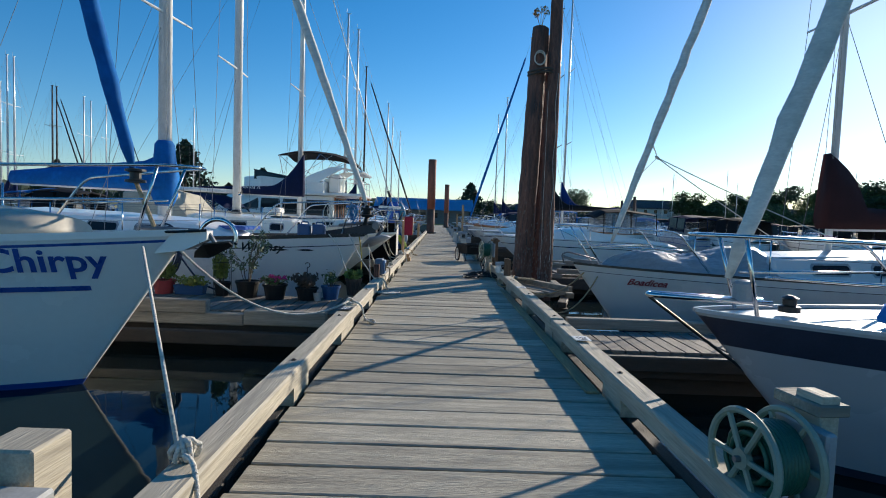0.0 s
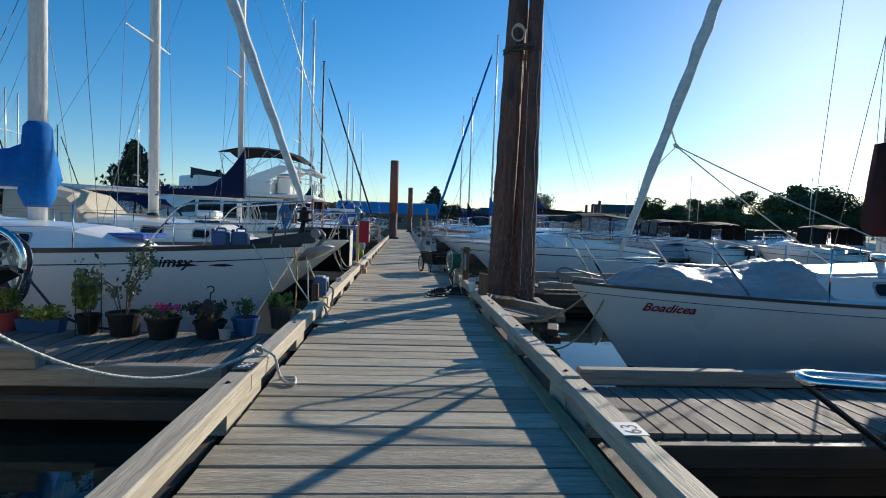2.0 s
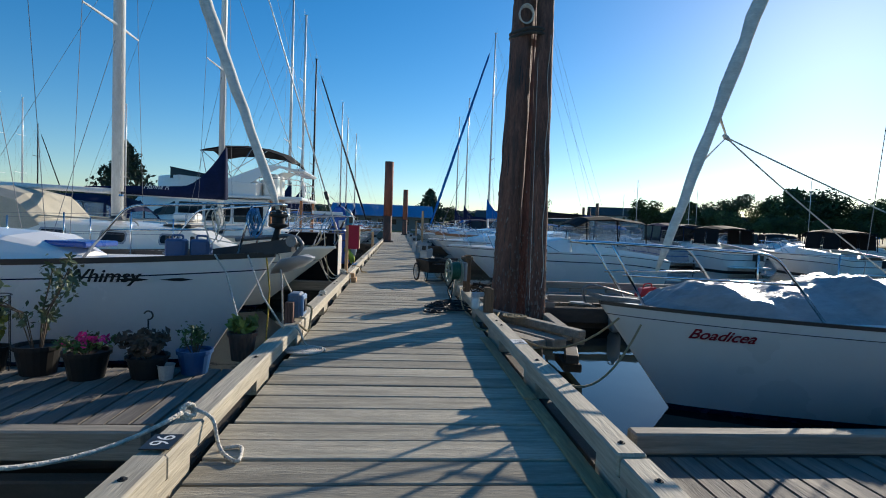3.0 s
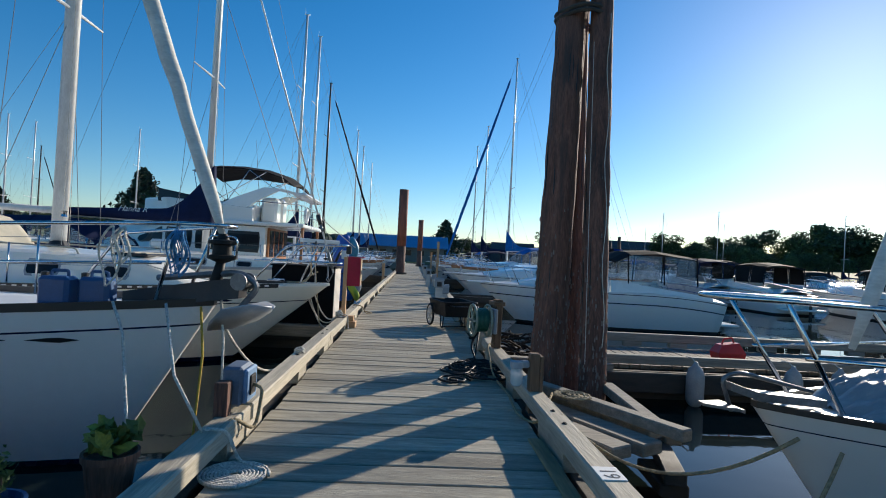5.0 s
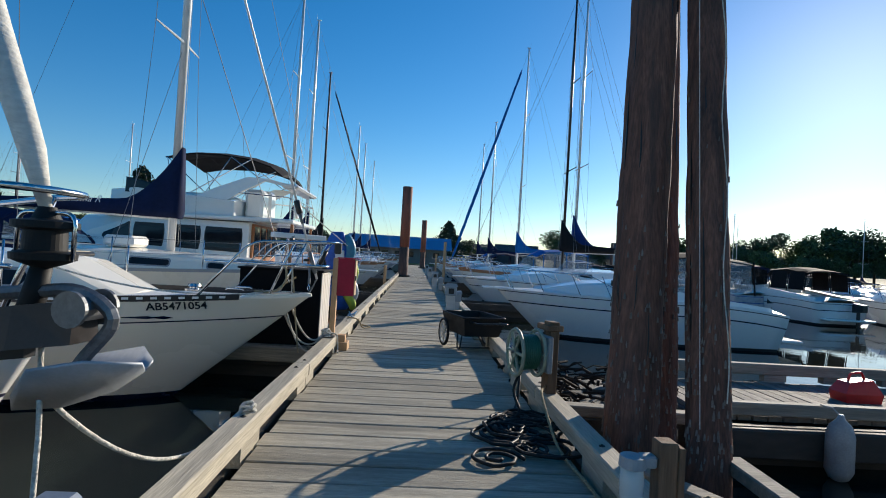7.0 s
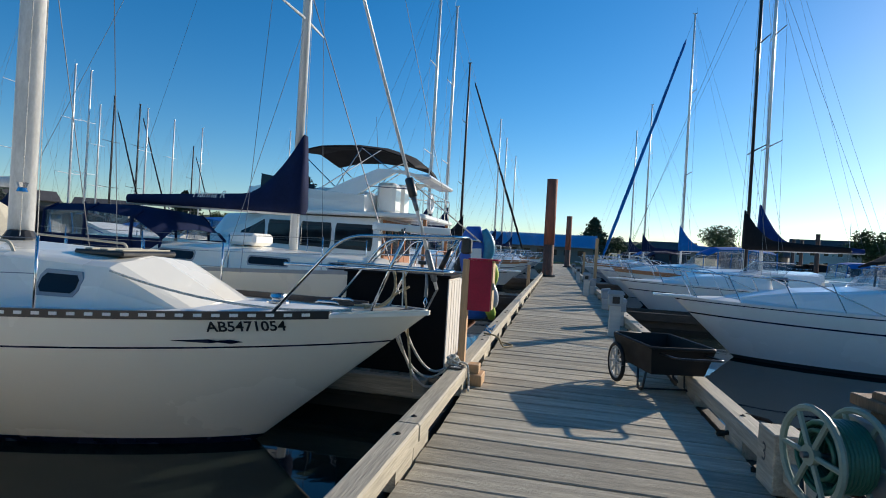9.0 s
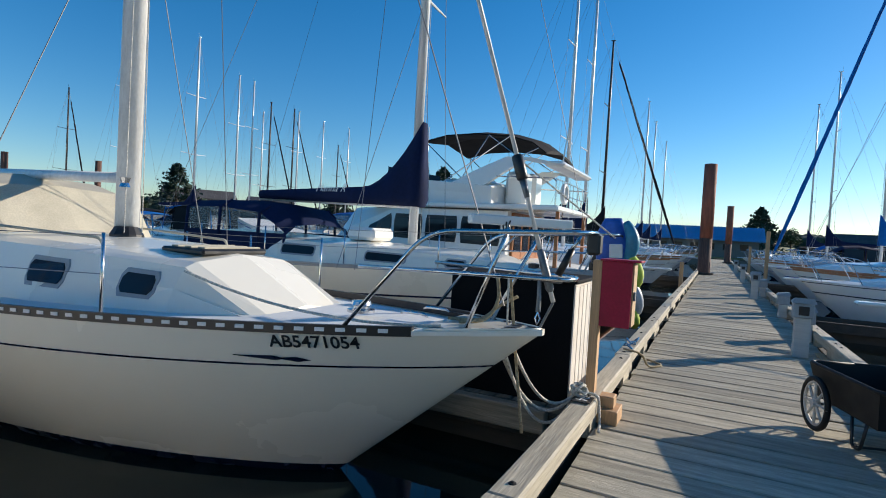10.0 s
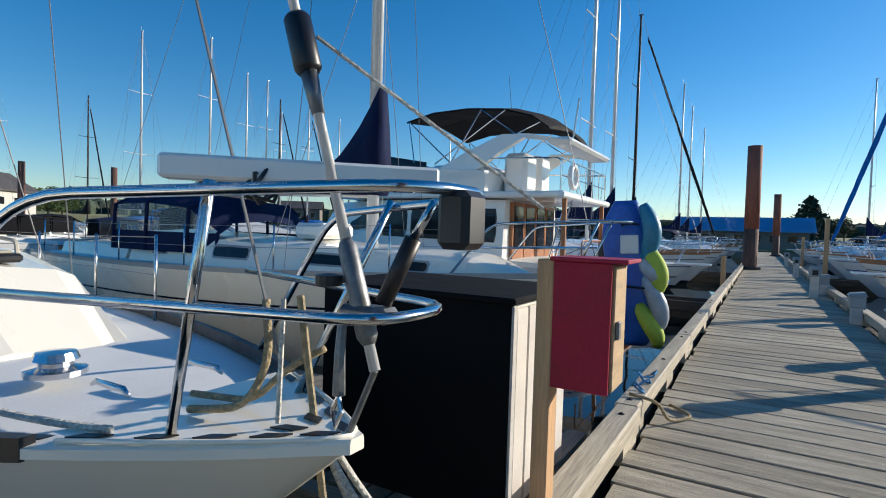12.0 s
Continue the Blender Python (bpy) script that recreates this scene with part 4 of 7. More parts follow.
def boat_registered():
    """White sloop with a black perforated toe rail and registration number."""
    bands = [(("d", 0), 0), (("d", 0.235), 1), (("d", 0.25), 0), (("f", 0.45), 0), (("f", 0.7), 0), (("w", 0.07), 1), (("w", 0.0), 2), (("w", -0.29), 2)]
    cab = [(1.9, 0.58, 0.46, 0.64, 0.70), (2.6, 0.74, 0.56, 0.64, 1.05), (3.9, 0.98, 0.82, 0.62, 1.12), (5.6, 1.08, 0.92, 0.62, 1.15), (6.3, 1.08, 0.92, 0.62, 1.15)]
    t, h = sailboat(LEFT(-1.305, 17.255), "white sailboat with registration number and black perforated toe rail", 9.0, 3.0, 0.79, 0.64, 0.64, 1.5, (GELWARM, NAVY, FOUL), bands, cab, ((2.75, 3.1), (3.62, 4.05), (4.6, 5.05)), toe=BLACKP, toe_from=0.075,
                    mx=4.2, mz=1.12, mh=10.5, mr=0.11, mast=ALUWORN, cover=None, boom_z=0.75, jib=None, seed=5, wires=True, boom=3.6)
    side_text(t, h, "AB5471054", 0.112, 1.50, 0.618, 1, BLACKP, bold=True, tilt=0.05)
    part("arrow_mark", loft(bmesh.new(), [[(x, h.side(x, 0.54 + dz) + 0.006, 0.54 + dz) for dz in (-0.018 * k, 0.018 * k)] for x, k in ((1.28, 0.05), (1.36, 1), (1.45, 0.4), (1.50, 0.9), (1.75, 0.1))], False, False), NAVY, t)
    for sd in (1, -1):
        sl = bmesh.new()
        for k in range(56):
            x = 0.8 + 0.12 * k
            s = x / h.L
            b, z = h.half(s), h.sheer(s)
            s2 = (x + 0.055) / h.L
            p, q = Vector((x, sd * (b + 0.008), z + 0.01)), Vector((x + 0.055, sd * (h.half(s2) + 0.008), h.sheer(s2) + 0.01))
            u = Vector((0, 0, 0.024))
            o = Vector((0, sd * 0.003, 0))
            loft(sl, [[p, q, q + u, p + u], [p + o, q + o, q + o + u, p + o + u]])
        part("toe_rail_slot", sl, DECKW, t, "pale slots of the perforated toe rail")["kind"] = "stuff"
    cap = bmesh.new()
    rings = []
    for k in range(9):
        q = k / 8
        x = -0.02 + 0.72 * q
        w = max(0.045 * min(1.0, (q + 0.06) * 6) ** 0.5, h.half(max(0.0, x) / h.L) + 0.004)
        z = h.sheer(max(0.0, x) / h.L)
        rings.append([(x, -w, z - 0.004), (x, -w, z + 0.022), (x, -w * 0.85, z + 0.034), (x, w * 0.85, z + 0.034), (x, w, z + 0.022), (x, w, z - 0.004)])
    loft(cap, rings)
    part("bow_cap", cap, GELWARM, t, "white moulded bow cap", smooth=False)
    for x0, x1, q in ((0.03, 0.09, 0.5), (0.13, 0.19, 0.72), (0.13, 0.20, 0.3), (0.25, 0.31, 0.8), (0.38, 0.44, 0.84), (0.53, 0.60, 0.87), (0.66, 0.95, 0.88)):
        for sd in (1, -1):
            lift = 0.036 if x1 < 0.7 else 0.03
            pts = [(x, sd * (h.half(max(0.012, x) / 9) * q - o), h.sheer(x / 9) + lift) for x, o in ((x0, 0.02), (x0 + 0.02, -0.012), (x1 + 0.02, -0.012), (x1, 0.02))]
            part("grip_pad", loft(bmesh.new(), [pts, [(x, y, z + 0.004) for x, y, z in pts]]), BLACKP, t)
    part("bow_bead", tubed([(x, -(h.half(max(0.002, x) / 9) * 0.95), h.sheer(x / 9) + 0.036) for x in (0.62, 0.4, 0.2, 0.08, 0.02)] + [(0.0, 0, h.sheer(0) + 0.036)] + [(x, h.half(max(0.002, x) / 9) * 0.95, h.sheer(x / 9) + 0.036) for x in (0.02, 0.08, 0.2, 0.4, 0.62)], 0.007, 6), GELWARM, t, smooth=True)
    for y in (-0.16, 0.16):
        part("deck_cleat", tubed([(0.72, y, 0.83), (0.75, y, 0.845), (0.9, y, 0.845), (0.93, y, 0.83)], [0.006, 0.011, 0.011, 0.006], 7), CHROME, t, smooth=True)
    # tan dodger over the companionway
    rings = [[(x, w, 1.0), (x, w * 0.95, z - 0.12), (x, w * 0.7, z), (x, 0, z + 0.04), (x, -w * 0.7, z), (x, -w * 0.95, z - 0.12), (x, -w, 1.0)] for x, w, z in ((5.0, 0.9, 1.16), (5.45, 0.98, 1.62), (6.0, 1.02, 1.74), (6.6, 1.02, 1.72))]
    part("dodger", loft(bmesh.new(), rings, False, False), CANVAS_TAN, t, "tan canvas dodger")
    # bow rail: two wide loops that overhang the tip
    r = 0.0135
    zt, zm_ = 1.44, 1.155
    for nm, z, x_tip, w0, x_aft in (("pulpit", zt, -0.30, 0.17, 0.56), ("pulpit_lower_rail", zm_, -0.20, 0.15, 1.04)):
        pts = [Vector((x_aft, 0.52, z)), Vector((x_tip, w0, z)), Vector((x_tip, -w0, z)), Vector((x_aft, -0.52, z))]
        if nm == "pulpit":
            pts[0].z -= 0.04
            pts[3].z -= 0.04
            pts = [Vector((1.08, 0.62, 0.76))] + pts + [Vector((1.08, -0.62, 0.76))]
        pb = part(nm, tubed(bend(pts, 0.16, 6), r, 10), CHROME, t, "polished steel bow rail", smooth=True)
        if nm == "pulpit":
            for sd in (1, -1):
                for a, b in (((0.42, 0.22, 0.79), (0.13, 0.325, zt)),):
                    part("pulpit_leg", tubed([(a[0], sd * a[1], a[2]), (b[0], sd * b[1], b[2])], r, 9), CHROME, pb, smooth=True)
    lifelines(t, h, (0.30, 0.44, 0.58, 0.72, 0.86), 0.58)
    pf = bmesh.new()
    box(pf, -0.36, 0.34, -0.045, 0.045, zt - 0.0, zt + 0.06, 0.008)
    part("rail_board", pf, GEL, t, "white painted board lashed on the bow rail", m=pose(0.17, 0.02, 0.02, 0, 0, 44))
    part("board_lashing", tubed([(0.20 + 0.004 * k, 0.10 + 0.045 * math.cos(k * 1.4), zt + 0.01 + 0.045 * math.sin(k * 1.4)) for k in range(14)], 0.006, 6), BLACKP, t)
    # forestay with turnbuckle guard and furling gear
    st = Vector((-0.07, 0, 1.0))
    hd = Vector((3.3, 0, 11.4))
    part("forestay", tubed([st, hd], 0.0145, 10), ALU, t, smooth=True)
    part("turnbuckle", tubed([st.lerp(hd, 0.006), st.lerp(hd, 0.008), st.lerp(hd, 0.029), st.lerp(hd, 0.031)], [0.016, 0.027, 0.025, 0.014], 16), GALV, t, smooth=True)
    part("furler_arm", tubed([(-0.09, 0.0, 1.17), (-0.16, -0.02, 1.33)], [0.022, 0.022], 12), ALUDARK, t, "dark rubber sleeve beside the stay", smooth=True)
    part("furler_arm_end", tubed([(-0.16, -0.02, 1.33), (-0.21, -0.03, 1.42)], [0.012, 0.010], 9), CHROME, t, smooth=True)
    part("tack_fitting", boxed(-0.12, 0.03, -0.035, 0.035, 1.12, 1.16, 0.012), GALV, t)
    part("tack_block", lathe(bmesh.new(), [(0.01, 0.0), (0.035, 0.005), (0.035, 0.03), (0.01, 0.035)], 12, at=(0.06, 0.03, 1.2)), BLACKP, t)
    part("snap_hook", tubed([(0.01, 0.04, zm_ - 0.22), (0.025, 0.045, zm_ - 0.26), (0.01, 0.05, zm_ - 0.30), (-0.005, 0.045, zm_ - 0.26), (0.01, 0.04, zm_ - 0.225)], 0.006, 6), CHROME, t)
    part("lanyard", tubed(bend([(0.30, 0.02, zm_ - 0.01), (0.27, 0.03, 0.98), (0.34, 0.05, 0.84), (0.52, 0.1, 0.815)], 0.08), 0.012, 7), TANROPE, t, "tan line tied down to the foredeck", smooth=True)
    part("lanyard", tubed([(0.22, 0.03, zm_), (0.2, 0.06, 0.83)], 0.007, 6), ROPE, t)
    part("lanyard", tubed([(0.24, -0.05, zm_), (0.17, -0.1, 0.5), (0.12, -0.12, 0.1)], 0.011, 6), TANROPE, t)
    part("halyard_tail", tubed([st.lerp(hd, 0.083) + Vector((-0.03, -0.03, 0)), Vector((-0.36, -0.35, 1.42))], 0.006, 6), ROPE, t)
    part("stay_link", tubed([(0.02, 0, 0.80), (-0.07, 0, 1.0)], 0.009, 7), GALV, t)
    part("stay_guard", tubed([st.lerp(hd, 0.073), st.lerp(hd, 0.074), st.lerp(hd, 0.087), st.lerp(hd, 0.088)], [0.03, 0.037, 0.037, 0.03], 18), BLACKP, t, smooth=True)
    part("stay_toggle", tubed([st.lerp(hd, 0.062), st.lerp(hd, 0.073)], [0.017, 0.024], 14), GALV, t, smooth=True)
    part("snap_shackle", tubed([(0.02, 0.02, zm_ - 0.02), (0.01, 0.04, zm_ - 0.12), (0.01, 0.04, zm_ - 0.22)], [0.012, 0.014, 0.017], 7), GALV, t)
    part("bow_light", boxed(-0.34, -0.26, -0.05, 0.05, zt - 0.13, zt + 0.0, 0.015), BLACKP, t)
    # deck hardware
    part("windlass", lathe(bmesh.new(), [(0.1, 0.0), (0.1, 0.02), (0.055, 0.03), (0.055, 0.045), (0.075, 0.055), (0.065, 0.08), (0.01, 0.085)], 16, at=(1.3, 0.1, 0.79)), CHROME, t)
    part("hatch", boxed(2.68, 3.2, -0.34, 0.34, 1.1, 1.15, 0.015), BLACKP, t, "dark smoked deck hatch")
    for k in range(3):
        part("hatch_slat", boxed(2.72 + 0.16 * k, 2.80 + 0.16 * k, -0.3, 0.3, 1.15, 1.165, 0.004), CANVAS_TAN, t)
    for sd in (1, -1):
        part("grab_rail", tubed(bend([(3.5, sd * 0.62, 1.08), (3.55, sd * 0.63, 1.19), (5.2, sd * 0.8, 1.24), (5.3, sd * 0.8, 1.16)], 0.06), 0.014, 6), CANVAS_TAN, t)
    part("mast_collar", lathe(bmesh.new(), [(0.16, 0), (0.15, 0.1), (0.11, 0.17), (0.09, 0.18)], 14, at=(4.2, 0, 1.10)), BLACKP, t)
    part("winch", lathe(bmesh.new(), [(0.05, 0.0), (0.035, 0.04), (0.05, 0.09), (0.01, 0.1)], 10, at=(4.07, 0.12, 1.65)), CHROME, t)
    part("dock_line", tubed(sag((2.55, 0.6, 1.0), (0.55, 0.3, 0.81), 0.1, 16), 0.011, 6), ROPE, t)
    return t, h


def boat_navy_cover():
    """Sloop with navy sail cover and dodger."""
    cab = [(1.0, 0.3, 0.2, 0.85, 0.92), (1.6, 0.62, 0.5, 0.84, 1.12), (4.6, 1.05, 0.92, 0.82, 1.22), (7.4, 1.15, 1.02, 0.80, 1.28), (7.45, 1.15, 1.02, 0.80, 1.28)]
    bands = [(("d", 0), 0), (("d", 0.05), 0), (("d", 0.4), 1), (("d", 0.43), 0), (("f", 0.7), 0), (("w", 0.07), 1), (("w", 0.0), 2), (("w", -0.29), 2)]
    t, h = sailboat(pose(-1.75, 22.2, -0.09, 0, 0, 180), "white sailboat with a navy sail cover and navy dodger", 10.6, 3.4, 1.0, 0.82, 0.82, 1.2, (GELWARM, NAVY, FOUL), bands, cab, ((2.05, 2.4), (3.05, 3.8), (4.75, 5.5), (6.5, 6.9)), toe=PLASTIC,
                    mx=3.4, mz=1.25, mh=12.0, mr=0.085, cover=CANVAS_NAVY, boom_z=0.8, boom=3.7, rise=1.15, fat=0.26, jib=None, seed=9)
    lifelines(t, h, (0.22, 0.36, 0.5, 0.64, 0.78, 0.92))
    pulpit(t, h)
    def arch(x, w, z, lo, hi):
        full = [(w, 1.0), (w * 0.99, 1.3), (w * 0.97, z - 0.14), (w * 0.75, z), (0, z + 0.06), (-w * 0.75, z), (-w * 0.97, z - 0.14), (-w * 0.99, 1.3), (-w, 1.0)]
        return [(x, y, q) for y, q in full[lo:hi]]
    bows = ((5.5, 0.95, 1.45), (6.0, 1.1, 1.80), (6.9, 1.2, 1.88), (7.8, 1.2, 1.85))
    part("dodger", loft(bmesh.new(), [arch(*q, 2, 7) for q in bows], False, False), CANVAS_NAVY, t, "navy canvas dodger roof", smooth=True)
    for lo, hi in ((0, 2), (7, 9)):
        part("dodger_skirt", loft(bmesh.new(), [arch(*q, lo, hi) for q in bows], False, False), CANVAS_NAVY, t)
    for p, q in zip(bows, bows[1:]):
        for lo, hi in ((1, 3), (6, 8)):
            part("dodger_window", loft(bmesh.new(), [arch(*p, lo, hi), arch(*q, lo, hi)], False, False), VINYLCLEAR, t)
    for q in bows:
        for lo, hi in ((0, 4), (5, 9)):
            part("dodger_frame", tubed(arch(q[0], q[1] + 0.01, q[2], lo, hi), 0.03, 6), CANVAS_NAVY, t)
    part("life_raft", boxed(4.0, 4.6, -0.35, 0.35, 1.27, 1.5, 0.06), GEL, t, "white moulded life raft case")
    def where(u, v):
        xx = 5.4 - u
        return Vector((xx, 0.30 - 0.3 * max(0, v - 0.05), 2.13 + v))
    lettering("Hanna R", 0.2, where, DECKW, t, 0.4)
    return t


def flybridge_cruiser():
    """White motor cruiser, stern to the walkway, under a black bimini."""
    t = thing("motor_cruiser", LEFT(-3.0, 26.9), "white flybridge motor cruiser with a black bimini top", "motor boat")
    h = Hull(11.0, 3.6, 0.75, 1.0, 1.5, 0.0, tr=0.35, flare=0.25, fine=0.35, entry=0.35)
    part("hull", h.shell([(("d", 0), 0), (("d", 0.1), 1), (("d", 0.14), 0), (("f", 0.6), 0), (("w", 0.1), 1), (("w", 0.02), 2), (("w", -0.29), 2)]), [GEL, BLUEP, FOUL], t, smooth=True)
    part("deck", h.deck(), DECKW, t)
    sal = [(1.6, 1.5, 1.42, 0.7, 2.0), (4.6, 1.5, 1.42, 0.8, 2.0), (6.2, 1.35, 0.9, 0.85, 1.95), (6.9, 1.1, 0.6, 0.9, 1.2)]
    part("saloon", cabin(sal), GEL, t)
    for x0, x1 in ((1.75, 2.75), (2.85, 3.7), (3.8, 4.6), (4.7, 5.5)):
        for sd in (1, -1):
            port(sal, x0, x1, 0.35, 0.85, sd, t, framed=False)
    # cockpit doors in varnished frames
    for y in (-0.9, -0.3, 0.3, 0.9):
        dr = part("cockpit_door", boxed(1.53, 1.6, y - 0.28, y + 0.28, 0.75, 1.95), TEAK, t, "varnished teak cockpit door frame")
        part("pane", boxed(1.515, 1.53, y - 0.22, y + 0.22, 1.05, 1.88), WINDOW, dr)
    part("flybridge_deck", boxed(0.4, 5.6, -1.65, 1.65, 2.0, 2.12, 0.03), GEL, t)
    fly = [(2.0, 1.5, 1.55, 2.1, 2.55), (4.6, 1.45, 1.5, 2.1, 2.75), (5.4, 1.2, 1.15, 2.1, 2.7), (5.5, 0.9, 0.8, 2.1, 2.2)]
    part("flybridge", cabin(fly), GEL, t)
    for sd in (1, -1):
        ar = bmesh.new()
        rings = [[(x, sd * (1.5 - k * 0.02), z), (x + w, sd * (1.5 - k * 0.02), z + 0.02), (x + w, sd * (1.36 - k * 0.02), z + 0.02), (x, sd * (1.36 - k * 0.02), z)] for k, (x, z, w) in enumerate(((2.5, 2.35, 1.0), (1.75, 2.85, 0.75), (1.15, 3.18, 0.55), (0.38, 3.02, 0.45)))]
        loft(ar, rings)
        part("radar_arch_leg", ar, GEL, t)
        part("flybridge_rail", tubed(bend([(0.5, sd * 1.55, 2.1), (0.5, sd * 1.55, 2.7), (1.9, sd * 1.5, 2.75)], 0.1), 0.016, 7), CHROME, t)
    part("radar_arch_top", boxed(0.38, 0.83, -1.42, 1.42, 2.98, 3.1, 0.05), GEL, t)
    part("flybridge_aft_rail", tubed([(0.5, -1.55, 2.7), (0.5, 1.55, 2.7)], 0.016, 7), CHROME, t)
    for x in (2.35, 3.1):
        st = part("flybridge_seat", boxed(x, x + 0.5, -0.9, 0.9, 2.1, 2.75, 0.06), GEL, t)
    rings = [[(x, -1.35, z - 0.12), (x, -0.8, z), (x, 0, z + 0.05), (x, 0.8, z), (x, 1.35, z - 0.12), (x, 1.33, z - 0.15), (x, 0, z + 0.01), (x, -1.33, z - 0.15)] for x, z in ((0.82, 3.42), (1.15, 3.66), (1.7, 3.82), (2.5, 3.9), (3.3, 3.88), (3.95, 3.74))]
    part("bimini", loft(bmesh.new(), rings), CANVAS_BLACK, t, "black canvas bimini top")
    for sd in (1, -1):
        for a, b in (((2.9, 2.6), (1.0, 3.4)), ((2.9, 2.6), (2.2, 3.74)), ((2.7, 2.6), (3.9, 3.62)), ((3.7, 2.75), (3.9, 3.62)), ((3.2, 2.7), (1.7, 3.68)), ((1.3, 3.1), (2.2, 3.72))):
            part("bimini_strut", tubed([(a[0], sd * 1.4, a[1]), (b[0], sd * 1.34, b[1])], 0.013, 6), CHROME, t)
    part("flybridge_screen", loft(bmesh.new(), [[(4.6, y, 2.74), (4.95, y, 3.0), (4.93, y, 3.01), (4.56, y, 2.75)] for y in (-1.35, 1.35)]), WINDOW, t, "dark low windscreen")
    for sd in (1, -1):
        part("screen_wing", loft(bmesh.new(), [[(x, sd * 1.42, 2.6), (x, sd * 1.40, z), (x, sd * 1.385, z), (x, sd * 1.4, 2.6)] for x, z in ((3.4, 2.75), (4.9, 3.0))]), WINDOW, t)
    part("helm_seat", boxed(1.45, 1.95, -0.6, 0.0, 2.12, 3.0, 0.08), GEL, t)
    part("helm_seat", boxed(1.45, 1.95, 0.2, 0.8, 2.12, 2.95, 0.08), GEL, t)
    part("life_ring", tubed([(0.47, 0.9 + 0.2 * math.cos(a), 2.42 + 0.2 * math.sin(a)) for a in (2 * math.pi * k / 20 for k in range(21))], 0.05, 8, caps=False), GEL, t, "white life ring on the aft rail", smooth=True)
    for y in (-1.5, -1.0, -0.5, 0.0, 0.5, 1.0, 1.5):
        part("flybridge_post", tubed([(0.5, y, 2.1), (0.5, y, 2.7)], 0.012, 6), CHROME, t)
    part("flybridge_rail_middle", tubed([(0.5, -1.55, 2.4), (0.5, 1.55, 2.4)], 0.011, 6), CHROME, t)
    for y in (-1.3, 1.3):
        part("cockpit_pillar", boxed(0.45, 0.53, y - 0.04, y + 0.04, 0.7, 2.02, 0.01), TEAK, t, "varnished pillar under the bridge deck")
    part("cockpit_rail", tubed(bend([(0.15, -1.3, 0.8), (0.15, -1.3, 1.25), (0.15, 1.3, 1.25), (0.15, 1.3, 0.8)], 0.1), 0.016, 7), TEAK, t)
    part("whip_aerial", tubed([(2.6, -1.4, 2.6), (2.9, -1.45, 5.2)], [0.012, 0.004], 5), ALUDARK, t)
    part("swim_platform", boxed(-0.5, 0.1, -1.5, 1.5, -0.2, -0.1, 0.03), TEAK, t)
    ld = bmesh.new()
    for y in (0.75, 1.1):
        tube(ld, [(0.9, y, 0.6), (0.5, y, 2.1)], 0.018, 7)
    for k in range(6):
        tube(ld, [(0.85 - 0.06 * k, 0.75, 0.8 + 0.22 * k), (0.85 - 0.06 * k, 1.1, 0.8 + 0.22 * k)], 0.014, 6)
    part("ladder", ld, CHROME, t)
    part("anchor_mast", tubed([(0.8, 0, 3.2), (0.7, 0, 4.1)], 0.02, 6), ALU, t)


def boat_navy_stripe():
    """White sloop with a broad navy stripe under the rail, bow to the walkway."""
    bands = [(("d", 0), 0), (("d", 0.035), 1), (("d", 0.24), 0), (("f", 0.55), 0), (("f", 0.75), 0), (("w", 0.07), 1), (("w", 0.0), 2), (("w", -0.29), 2)]
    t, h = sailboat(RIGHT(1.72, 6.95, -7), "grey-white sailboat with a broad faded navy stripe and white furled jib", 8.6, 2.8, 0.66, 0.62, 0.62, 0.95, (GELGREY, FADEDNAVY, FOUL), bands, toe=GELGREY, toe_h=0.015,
                    mx=3.3, mz=0.95, mh=10.0, mr=0.08, cover=CANVAS_ROYAL, boom_z=0.8, rise=0.1, fat=0.3, bulk=1.6, jib=SAILW, jib_r=0.08, tack=(0.22, 0, 0.9), seed=12, jib_start=0.0, boom=3.2)
    pulpit(t, h, s1=0.2, height=0.55, lean=0.05)
    lifelines(t, h, (0.3, 0.45, 0.6, 0.75, 0.9))
    rl = bmesh.new()
    tube(rl, bend([(0.5, 0.07, 0.74), (-0.32, 0.05, 0.76), (-0.34, -0.05, 0.76), (0.5, -0.07, 0.74)], 0.05), 0.02, 8)
    part("bow_roller", rl, CHROME, t, smooth=True)
    part("bobstay", tubed([(-0.32, 0, 0.74), (0.45, 0, 0.18)], 0.012, 7), BLACKP, t)
    part("furler_drum", lathe(bmesh.new(), [(0.02, 0), (0.075, 0.01), (0.075, 0.13), (0.06, 0.15), (0.02, 0.16)], 14, at=(0.32, -0.04, 0.74)), PLASTIC, t)
    part("windlass", lathe(bmesh.new(), [(0.07, 0), (0.07, 0.04), (0.045, 0.05), (0.045, 0.09), (0.06, 0.1), (0.02, 0.12)], 14, at=(0.65, 0, 0.68)), BLACKP, t)
    part("mast_boot", tubed([(3.3, 0, 1.35), (3.32, 0, 1.7), (3.3, 0, 2.2), (3.3, 0, 2.6)], [0.26, 0.27, 0.16, 0.10], 14), CANVAS_WINE, t, "dark brown canvas wrapped round the mast", smooth=True)
    f = thing("sail_bag", RIGHT(2.75, 6.55), "small bright blue bag lying on the foredeck", "bag")
    part("body", tubed([(0, 0, 0.70), (0.1, 0, 0.74), (0.3, 0.02, 0.75), (0.42, 0.02, 0.70)], [0.02, 0.09, 0.09, 0.02], 10), CANVAS_BLUE, f, smooth=True)
    return t


